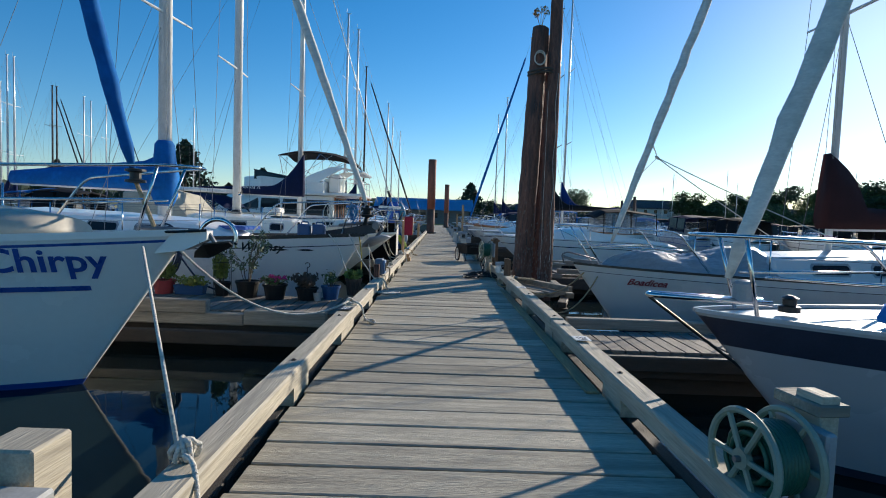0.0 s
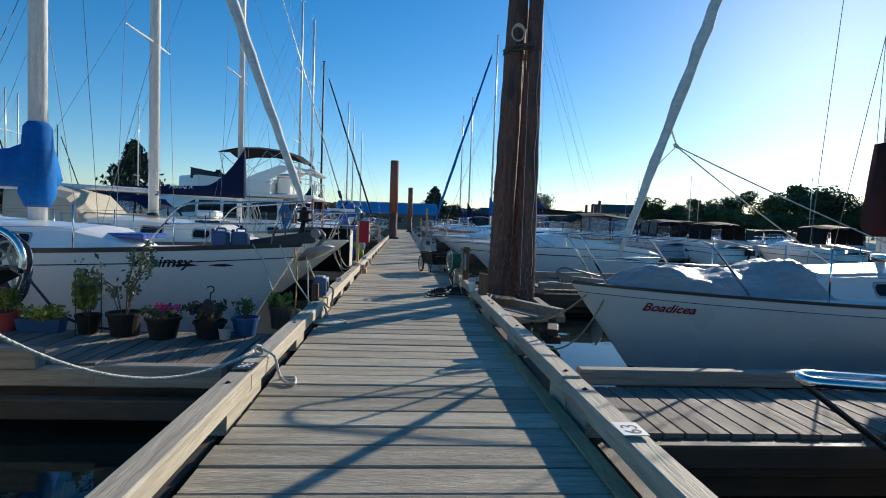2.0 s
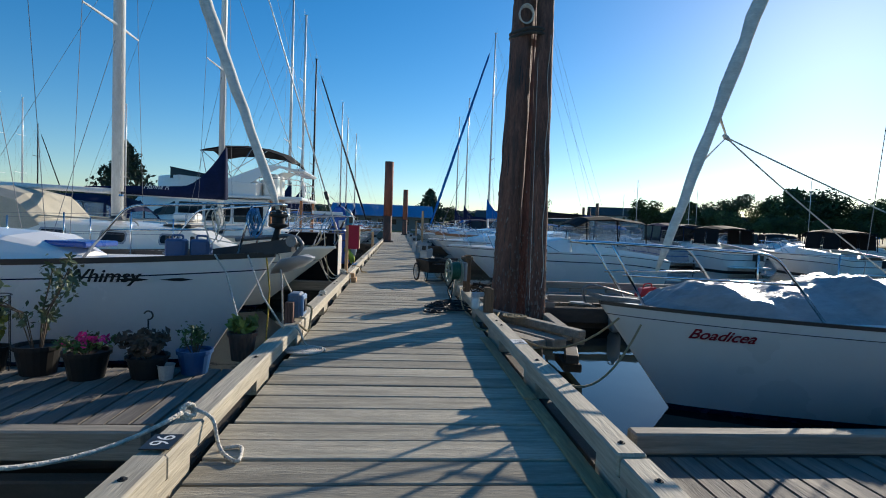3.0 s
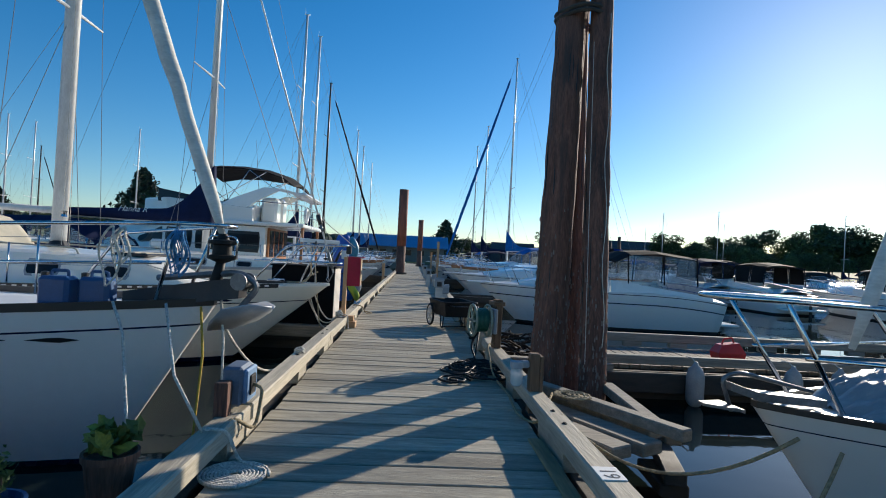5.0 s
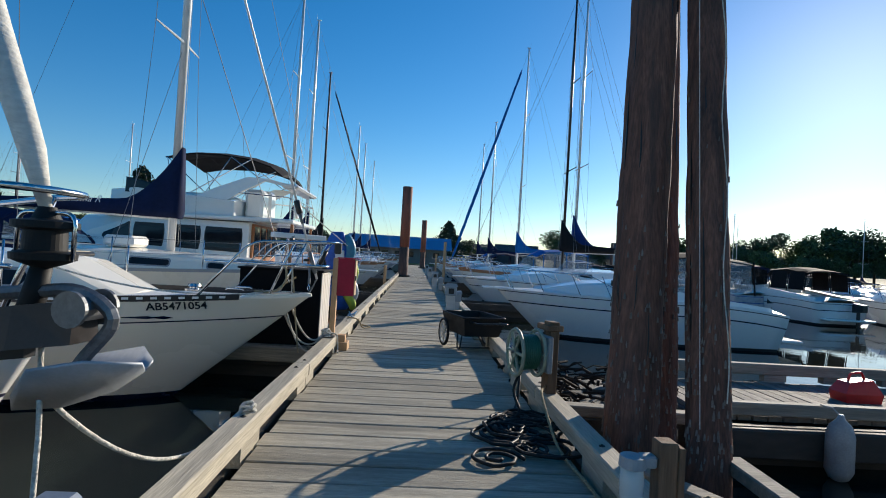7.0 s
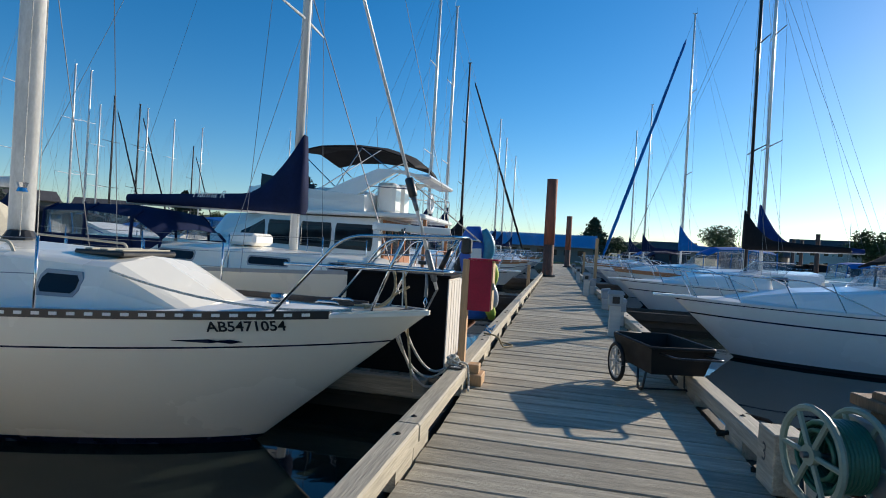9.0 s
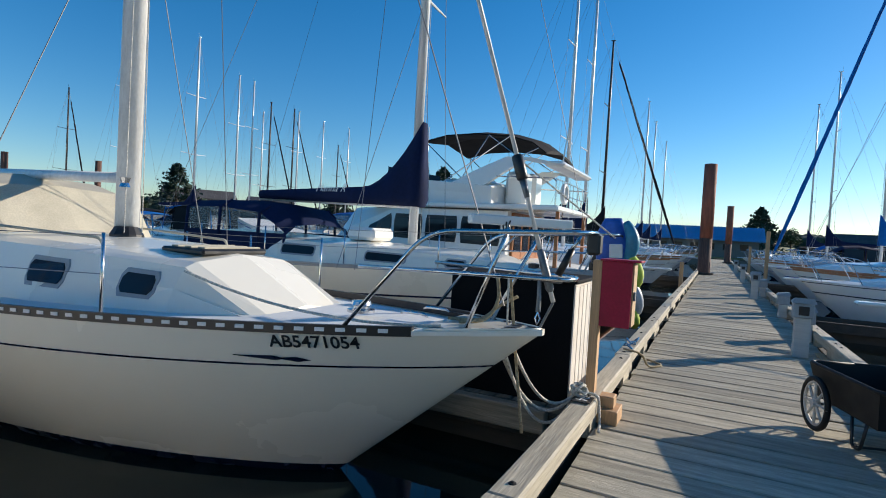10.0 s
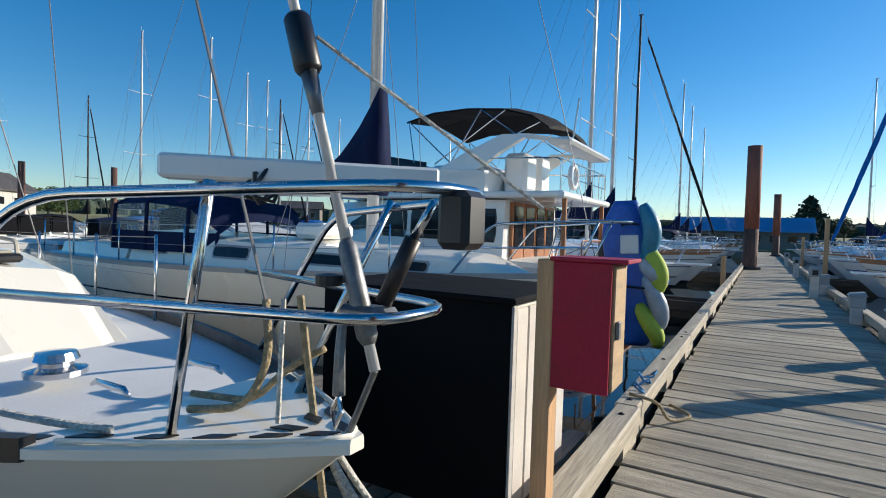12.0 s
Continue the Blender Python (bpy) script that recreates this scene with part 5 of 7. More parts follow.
def boat_tarped():
    """White sloop with red-brown script on her bow and a grey tarpaulin on deck."""
    bands = [(("d", 0), 0), (("d", 0.10), 1), (("d", 0.108), 0), (("f", 0.7), 0), (("w", 0.06), 1), (("w", 0.0), 2), (("w", -0.29), 2)]
    t, h = sailboat(RIGHT(1.98, 11.5, 2), "white sailboat with dark red script and a grey tarpaulin", 9.2, 3.0, 0.62, 0.53, 0.52, 0.8, (GELDULL, NAVY, FOUL), bands, toe=BLACKP, toe_h=0.022,
                    mx=4.12, mz=0.9, mh=10.5, cover=CANVAS_WINE, boom_z=0.55, rise=0.85, fat=0.2, run=0.18, jib=SAILW, jib_r=0.06, tack=(0.58, 0, 0.95), seed=17, jib_start=0.0)
    side_text(t, h, "Boadicea", 0.14, 0.72, 0.355, -1, mat("dark_red_lettering", (0.22, 0.008, 0.015), 0.4, bump=0), shear=0.35, bold=True)
    pulpit(t, h, s1=0.16, height=0.60, lean=0.30)
    lifelines(t, h, (0.27, 0.42, 0.57, 0.72, 0.87))
    rng = random.Random(2)
    tp = thing("tarpaulin", RIGHT(2.08, 11.5, 2), "crumpled grey tarpaulin draped over the foredeck", "tarpaulin")
    rings = []
    crest = ((0.35, 0.62), (0.6, 0.78), (0.95, 0.88), (1.6, 0.83), (2.1, 0.9), (2.5, 1.02), (2.85, 0.92), (3.25, 0.62))
    for k in range(49):
        x = 0.36 + 2.88 * k / 48
        top = next(p[1] + (q[1] - p[1]) * (x - p[0]) / (q[0] - p[0]) for p, q in zip(crest, crest[1:]) if p[0] <= x <= q[0])
        w = min(0.75, h.half((x + 0.1) / 9.2) - 0.04)
        rings.append([(x, w * u, 0.54 + (top - 0.54) * (1 - abs(u) ** 2.6) + (1 - abs(u) ** 4) * (0.06 * noise.noise((x * 2.6, u * 2.2, 1)) + 0.035 * noise.noise((x * 5 + u * 4, u * 5, 5)) - 0.05 * abs(noise.noise((x * 4.5 + u * 3, u * 2.5 - x, 15))) - 0.05 * abs(noise.noise((x * 8 - u * 5, u * 3 + x * 2, 31))) + 0.015 * noise.noise((x * 14, u * 12, 9)))) for u in [j / 16 - 1 for j in range(33)]])
    part("cloth", loft(bmesh.new(), rings, False, False), TARP, tp, smooth=True)
    cl = Vector((1.24, 0, 2.33))
    for sd in (1, -1):
        part("jib_sheet", tubed(sag(cl, (4.6, sd * 1.05, 0.75), 0.05), 0.008, 5), ROPE, t)
    part("sail_clew", loft(bmesh.new(), [[(1.12, -0.03, 2.62), (1.12, 0.03, 2.62)], [(1.25, -0.015, 2.33), (1.25, 0.015, 2.33)], [(0.98, -0.03, 2.05), (0.98, 0.03, 2.05)]], True), SAILW, t)
    part("clew_knot", tubed([cl + Vector((-0.03, 0, 0.02)), cl, cl + Vector((0.05, 0, -0.03))], [0.012, 0.028, 0.012], 8), ROPE, t)
    part("bow_roller", loft(bmesh.new(), [[(x, -w, z), (x, w, z), (x, w, z + 0.045), (x, -w, z + 0.045)] for x, w, z in ((0.4, 0.05, 0.62), (0.0, 0.05, 0.65), (-0.16, 0.04, 0.70))]), GALV, t)
    part("anchor_shank", tubed(bend([(0.35, 0, 0.70), (-0.1, 0, 0.80), (-0.2, 0, 0.76), (-0.13, 0, 0.58)], 0.08), 0.0125, 8), GALV, t, smooth=True)
    an = bmesh.new()
    loft(an, [[(-0.06, -0.02, 0.57), (-0.06, 0.02, 0.57), (-0.06, 0.02, 0.59), (-0.06, -0.02, 0.59)], [(-0.14, -0.10, 0.60), (-0.14, 0.10, 0.60), (-0.14, 0.10, 0.615), (-0.14, -0.10, 0.615)], [(-0.31, -0.03, 0.61), (-0.31, 0.03, 0.61), (-0.31, 0.03, 0.625), (-0.31, -0.03, 0.625)]])
    part("anchor_fluke", an, GALV, t, "galvanised anchor fluke")
    return t


def motorboat(m, label, L=7.5, B=2.7, zb=0.75, zs=0.55, top=CANVAS_BLACK, hull=GEL, stripe=NAVY, canopy=True, outboard=True, rail=True, curtain=None, name="motor_boat"):
    """Raked white motor boat with windscreen, canvas top and bow rail."""
    t = thing(name, m, label, "motor boat", "motor boats")
    h = Hull(L, B, zb, zb * 0.92, zs, 1.2, tr=0.92, flare=0.3, fine=0.7)
    part("hull", h.shell([(("d", 0), 0), (("d", 0.05), 1), (("d", 0.07), 0), (("d", 0.30), 1), (("d", 0.33), 0), (("f", 0.75), 0), (("w", 0.07), 2), (("w", -0.29), 2)]), [hull, stripe, FOUL], t, smooth=True)
    part("deck", h.deck(camber=0.14), DECKW, t, smooth=True)
    z = h.sheer(0.5)
    cab = [(L * 0.14, B * 0.10, B * 0.06, z + 0.0, z + 0.06), (L * 0.3, B * 0.32, B * 0.22, z - 0.05, z + 0.28), (L * 0.5, B * 0.42, B * 0.32, z - 0.05, z + 0.42), (L * 0.52, B * 0.42, B * 0.34, z - 0.05, z + 0.40)]
    part("foredeck_trunk", cabin(cab), hull, t, smooth=False)
    # windscreen
    wx0, wx1, ww = L * 0.44, L * 0.56, B * 0.42
    a, b = [], []
    for k in range(9):
        u = k / 4 - 1
        a.append((wx0 + (wx1 - wx0) * 0.8 * u * u, ww * u, z + 0.38 - 0.1 * u * u))
        b.append((wx0 + 0.5 + (wx1 - wx0) * 0.8 * u * u, ww * 0.9 * u, z + 0.85))
    part("windscreen", loft(bmesh.new(), [a, b], False, False), VINYLCLEAR, t)
    part("windscreen_frame", tubed(b, 0.018, 6), CHROME, t)
    for sd in (1, -1):
        part("side_coaming", loft(bmesh.new(), [[(L * 0.52, sd * B * 0.44, z - 0.05), (L * 0.52, sd * B * 0.42, z + 0.32), (L * 0.52, sd * B * 0.38, z + 0.32)], [(L * 0.95, sd * B * 0.43, zs - 0.05), (L * 0.95, sd * B * 0.41, zs + 0.15), (L * 0.95, sd * B * 0.37, zs + 0.15)]]), hull, t)
    if canopy:
        rings = [[(x, -B * 0.40, zz - 0.06), (x, -B * 0.25, zz + 0.03), (x, 0, zz + 0.06), (x, B * 0.25, zz + 0.03), (x, B * 0.40, zz - 0.06), (x, B * 0.385, zz - 0.09), (x, 0, zz + 0.03), (x, -B * 0.385, zz - 0.09)] for x, zz in ((L * 0.54, z + 0.9), (L * 0.6, z + 1.12), (L * 0.72, z + 1.18), (L * 0.88, z + 1.05))]
        part("canopy", loft(bmesh.new(), rings), top, t, "dark canvas canopy")
        for sd in (1, -1):
            for x0, x1 in ((0.6, 0.73), (0.75, 0.87)):
                part("side_curtain", loft(bmesh.new(), [[(L * x, sd * B * 0.43, z + 0.3), (L * x, sd * B * 0.395, z + 1.05), (L * x, sd * B * 0.385, z + 1.05), (L * x, sd * B * 0.42, z + 0.3)] for x in (x0, x1)]), curtain or VINYLCLEAR, t)
            for x in (0.59, 0.74, 0.88):
                part("canopy_pole", tubed([(L * x, sd * B * 0.43, z + 0.25), (L * x, sd * B * 0.39, z + 1.06)], 0.02, 6), top, t)
    if rail:
        for sd in (1, -1):
            pts = [Vector((-0.15, 0.05, zb + 0.52))] + [h.edge(s, 0.08) + Vector((-0.25, 0, 0.5)) for s in (0.08, 0.2, 0.34)] + [h.edge(0.46, 0.1)]
            part("bow_rail", tubed([(p.x, sd * p.y, p.z) for p in bend(pts, 0.2)], 0.013, 7), CHROME, t, smooth=True)
            for s in (0.06, 0.16, 0.28, 0.38):
                e = h.edge(s, 0.08)
                part("rail_post", tubed([(e.x, sd * e.y, e.z), (e.x - 0.24, sd * e.y, e.z + 0.49)], 0.011, 6), CHROME, t)
    part("anchor_pulpit", boxed(-0.35, 0.4, -0.13, 0.13, zb - 0.04, zb + 0.02, 0.02), hull, t)
    part("swim_platform", boxed(L - 0.05, L + 0.5, -B * 0.4, B * 0.4, WZ + 0.22, WZ + 0.3, 0.03), hull, t)
    if outboard:
        ob = bmesh.new()
        tube(ob, [(L + 0.35, 0.3, WZ - 0.2), (L + 0.35, 0.3, 0.15)], 0.06, 8)
        loft(ob, [[(L + 0.2, 0.3 + y * 0.13, 0.12 + z_) for y, z_ in ((-1, 0), (1, 0), (1, 0.28), (0.6, 0.36), (-0.6, 0.36), (-1, 0.28))], [(L + 0.62, 0.3 + y * 0.11, 0.16 + z_) for y, z_ in ((-1, 0), (1, 0), (1, 0.22), (0.6, 0.28), (-0.6, 0.28), (-1, 0.22))]])
        part("outboard", ob, BLACKP, t, "black tilted outboard motor")
    return t


boat_blue_letters()
boat_script_letters()
boat_registered()
boat_navy_cover()
flybridge_cruiser()
boat_navy_stripe()
boat_tarped()
motorboat(RIGHT(2.0, 24.4), "white motor cruiser with a dark canvas top, bow to the walkway", 6.9, 2.6, 0.68, 0.45)
motorboat(RIGHT(1.7, 31.3), "white motor cruiser with a steel bow rail", 8.0, 2.8, 0.7, 0.5, canopy=False, outboard=False)


# ---- boats further along and on the other moorings ----
def further_boats():
    rng = random.Random(21)
    base, bh = sailboat(LEFT(-1.9, 36.4), "white sailboat with bare mast further along the walkway", 9.5, 3.0, 0.85, 0.7, 0.7, 1.2, mx=4.2, mz=1.1, mh=12.3, cover=CANVAS_NAVY, jib=None, wr=0.005, seed=2)
    pulpit(base, bh)
    lifelines(base, bh, (0.3, 0.5, 0.7, 0.9))
    dark, dh = sailboat(LEFT(-1.9, 44.6), "white sailboat with a dark mast", 9.5, 3.0, 0.85, 0.7, 0.7, 1.2, mx=4.2, mz=1.1, mh=11.4, mast=ALUDARK, cover=CANVAS_BLACK, jib=CANVAS_BLACK, jib_r=0.06, wr=0.005, seed=4)
    pulpit(dark, dh)
    blue, bbh = sailboat(RIGHT(1.9, 45.4), "white sailboat with a blue sail cover and blue furled jib", 9.5, 3.0, 0.85, 0.7, 0.7, 1.2, mx=4.6, mz=1.1, mh=14.3, cover=CANVAS_BLUE, jib=CANVAS_BLUE, jib_r=0.09, wr=0.005, seed=6)
    pulpit(blue, bbh)
    navy, nh = sailboat(RIGHT(1.9, 35.2), "white sailboat with a navy sail cover", 10, 3.1, 0.9, 0.75, 0.75, 1.2, mx=5.3, mz=1.1, mh=13.2, cover=CANVAS_ROYAL, jib=None, wr=0.005, seed=7, rise=1.4, fat=0.28)
    pulpit(navy, nh)
    dark2, d2h = sailboat(RIGHT(1.9, 34.6), "white sailboat with a bare dark mast", 9.5, 3.0, 0.85, 0.7, 0.7, 1.2, mx=4.6, mz=1.1, mh=12.4, mast=ALUDARK, cover=CANVAS_BLACK, jib=None, wr=0.006, seed=14)
    for m in (LEFT(-1.7, 39.1), LEFT(-1.9, 62), LEFT(-2.1, 70), LEFT(-2, 81), RIGHT(2.0, 57), RIGHT(2.1, 66)):
        copy_thing(base, m)
    # the moorings across the water, masts by their true spacing
    spots = [(-36.1, 41.9, 1.12), (-38.7, 38.1, 1.1), (-33.5, 45, 0.93), (-31.4, 47.2, 0.86), (-29.7, 48.7, 0.75), (-42.3, 30.9, 0.8), (-28, 38.3, 0.8), (-26.4, 39.6, 0.74), (-25, 40.6, 0.66), (-22.6, 42, 0.55), (-48, 24, 0.85), (-45, 30, 1.0), (-40, 52, 0.9), (-50, 40, 0.95), (-34, 58, 0.85), (-27, 62, 0.9)]
    for x, y, s in spots:
        src = base if rng.random() < 0.7 else dark
        c = copy_thing(src, pose(x + 4.2 * s, y, WZ * (1 - s), 0, 0, 180 + rng.uniform(-4, 4)))
        c.scale = (s, s, s)
    small = motorboat(RIGHT(16, 47), "small white motor boat with a black top on the moorings", 6.5, 2.4, 0.6, 0.45, curtain=CANVAS_BLACK)
    open_ = motorboat(RIGHT(17, 51), "pale grey runabout with a navy top on the moorings", 5.8, 2.2, 0.55, 0.4, top=CANVAS_NAVY, curtain=WINDOW, hull=mat("pale_grey_gelcoat", (0.45, 0.47, 0.5), 0.3, bump=0), stripe=BLUEP)
    bluetop = motorboat(LEFT(-17, 47), "white motor boat with a blue canvas top", 7, 2.5, 0.7, 0.5, top=CANVAS_BLUE, stripe=BLUEP, outboard=False)
    for k in range(34):
        right = k % 2 == 0
        x = rng.uniform(15, 62) if right else rng.uniform(-52, -16)
        y = rng.choice([46, 50, 54, 58, 70, 74, 90, 94]) + rng.uniform(-0.8, 0.8) if right else rng.choice([24, 28, 34, 52, 56, 66, 70, 84]) + rng.uniform(-0.8, 0.8)
        src = rng.choice([small, open_, bluetop])
        s = rng.uniform(0.85, 1.2)
        c = copy_thing(src, pose(x, y, WZ * (1 - s), 0, 0, rng.choice([0, 180]) + rng.uniform(-4, 4)))
        c.scale = (s, s, s)
    for k in range(16):
        a, d = radians(26 + 1.1 * k), 34 + 7 * (k % 4) + rng.uniform(-1, 1)
        s = rng.uniform(0.9, 1.2)
        c = copy_thing(rng.choice([small, open_, bluetop, small]), pose(d * math.sin(a), 10 + d * math.cos(a), WZ * (1 - s), 0, 0, rng.choice([80, 95, 265, 275])))
        c.scale = (s, s, s)
    for k in range(14):
        a, d = radians(-76 + 2.6 * k), 27 + 5 * (k % 3) + rng.uniform(-1, 1)
        s = rng.uniform(0.8, 1.05)
        c = copy_thing(rng.choice([small, open_, bluetop]), pose(-0.4 + d * math.sin(a), 15 + d * math.cos(a), WZ * (1 - s), 0, 0, rng.choice([75, 100, 260, 280])))
        c.scale = (s, s, s)
    for m in (RIGHT(1.8, 39.5), RIGHT(1.9, 51), RIGHT(1.9, 61.5), RIGHT(1.9, 72), LEFT(-1.9, 31.6), LEFT(-1.9, 52), LEFT(-1.8, 57.5)):
        c = copy_thing(rng.choice([small, bluetop, open_]), m)
        c.scale = (1.15, 1.15, 1.15)
    for x, y, s in ((24, 64, 0.55), (31, 66, 0.6), (40, 80, 0.6), (52, 74, 0.7), (36, 96, 0.6)):
        c = copy_thing(base, pose(x, y, WZ * (1 - s), 0, 0, 3))
        c.scale = (s, s, s)


further_boats()


# ---- walkway and finger floats ----
def floats():
    """Bearers and floats that carry the decks."""
    def deck_frame(name, x0, x1, y0, y1, label):
        t = thing(name, pose(0, 0, 0), label, "dock", kind="structure")
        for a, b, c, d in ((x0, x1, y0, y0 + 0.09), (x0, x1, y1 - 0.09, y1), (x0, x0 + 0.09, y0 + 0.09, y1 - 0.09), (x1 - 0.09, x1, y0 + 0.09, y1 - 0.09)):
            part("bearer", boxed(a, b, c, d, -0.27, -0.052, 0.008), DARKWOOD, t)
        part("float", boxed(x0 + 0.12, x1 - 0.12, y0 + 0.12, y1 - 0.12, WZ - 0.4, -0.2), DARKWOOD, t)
        return t
    main = deck_frame("walkway", -1.24, 1.24, -4, 92, "grey weathered plank walkway floating on the harbour")
    l1 = deck_frame("finger_float_1", -9.5, -1.26, 9.75, 11.15, "weathered plank finger float with flower pots")
    l2 = deck_frame("finger_float_2", -9.5, -1.26, 18.3, 19.9, "weathered plank finger float beside a storage box")
    r1 = deck_frame("finger_float_3", 1.26, 9.5, 8.33, 9.45, "weathered plank finger float between two sailboats")
    r2 = deck_frame("finger_float_4", 2.75, 10.5, 15.7, 17.7, "weathered plank finger float with fenders")
    deck_frame("finger_float_5", -9.5, -1.26, 29.3, 30.3, "weathered plank finger float")
    deck_frame("finger_float_6", 1.26, 9.5, 28.0, 29.2, "weathered plank finger float")
    deck_frame("finger_float_7", -9.5, -1.26, 41.3, 42.3, "weathered plank finger float")
    deck_frame("finger_float_8", 1.26, 9.5, 41.5, 42.5, "weathered plank finger float")
    # side timbers of the floats; low ones painted near-black in place of shade
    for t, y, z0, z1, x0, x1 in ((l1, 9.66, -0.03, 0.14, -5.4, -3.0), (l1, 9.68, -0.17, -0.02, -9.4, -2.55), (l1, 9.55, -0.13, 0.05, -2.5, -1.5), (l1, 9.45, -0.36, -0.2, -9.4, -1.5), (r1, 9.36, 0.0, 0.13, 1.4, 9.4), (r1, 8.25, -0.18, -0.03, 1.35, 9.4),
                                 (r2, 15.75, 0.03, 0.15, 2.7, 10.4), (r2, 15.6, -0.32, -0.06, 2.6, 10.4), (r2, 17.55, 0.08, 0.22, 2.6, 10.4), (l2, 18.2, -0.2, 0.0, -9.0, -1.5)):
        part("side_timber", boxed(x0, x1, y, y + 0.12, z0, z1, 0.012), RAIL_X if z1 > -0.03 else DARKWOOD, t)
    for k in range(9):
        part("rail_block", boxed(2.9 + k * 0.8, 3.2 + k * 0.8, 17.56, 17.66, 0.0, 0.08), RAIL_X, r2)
    # Low landing between the rail and the float, in the darkest timber.
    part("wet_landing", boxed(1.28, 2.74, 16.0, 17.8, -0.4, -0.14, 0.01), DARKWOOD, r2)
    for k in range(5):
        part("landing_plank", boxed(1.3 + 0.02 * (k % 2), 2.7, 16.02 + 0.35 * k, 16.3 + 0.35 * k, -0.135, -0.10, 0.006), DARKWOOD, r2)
    return main, (l1, l2, r1, r2)


WALKWAY, FINGERS = floats()


def rails():
    """Bull rails along both edges, on blocks, with bolts."""
    rng = random.Random(6)
    for nm, sd in (("bull_rail_west", -1), ("bull_rail_east", 1)):
        t = thing(nm, pose(0, 0, 0), "bleached timber bull rail bolted along the walkway edge", "rail", kind="structure")
        y = -3.0
        while y < 88:
            ln = rng.choice((3.2, 3.7, 4.1))
            x0, x1 = sorted((sd * 1.25, sd * 1.09))
            o = rng.uniform(-0.012, 0.012)
            z = rng.uniform(-0.008, 0.008)
            part("timber", boxed(x0 + o, x1 + o, y, y + ln - 0.006, 0.075 + z, 0.2 + z, 0.012), RAIL, t)
            if y < 45:
                for f in (0.03, 0.5, 0.93):
                    part("block", boxed(x0 + o + 0.012, x1 + o - 0.012, y + f * ln - 0.2, y + f * ln + 0.2, -0.05, 0.078 + z), RAIL, t)
                    part("bolt", lathe(bmesh.new(), [(0.022, 0.0), (0.02, 0.005), (0.011, 0.006), (0.009, 0.012), (0.003, 0.013)], 8, at=((x0 + x1) / 2 + o, y + f * ln + 0.03, 0.199 + z)), RUBBER, t)
            y += ln


rails()


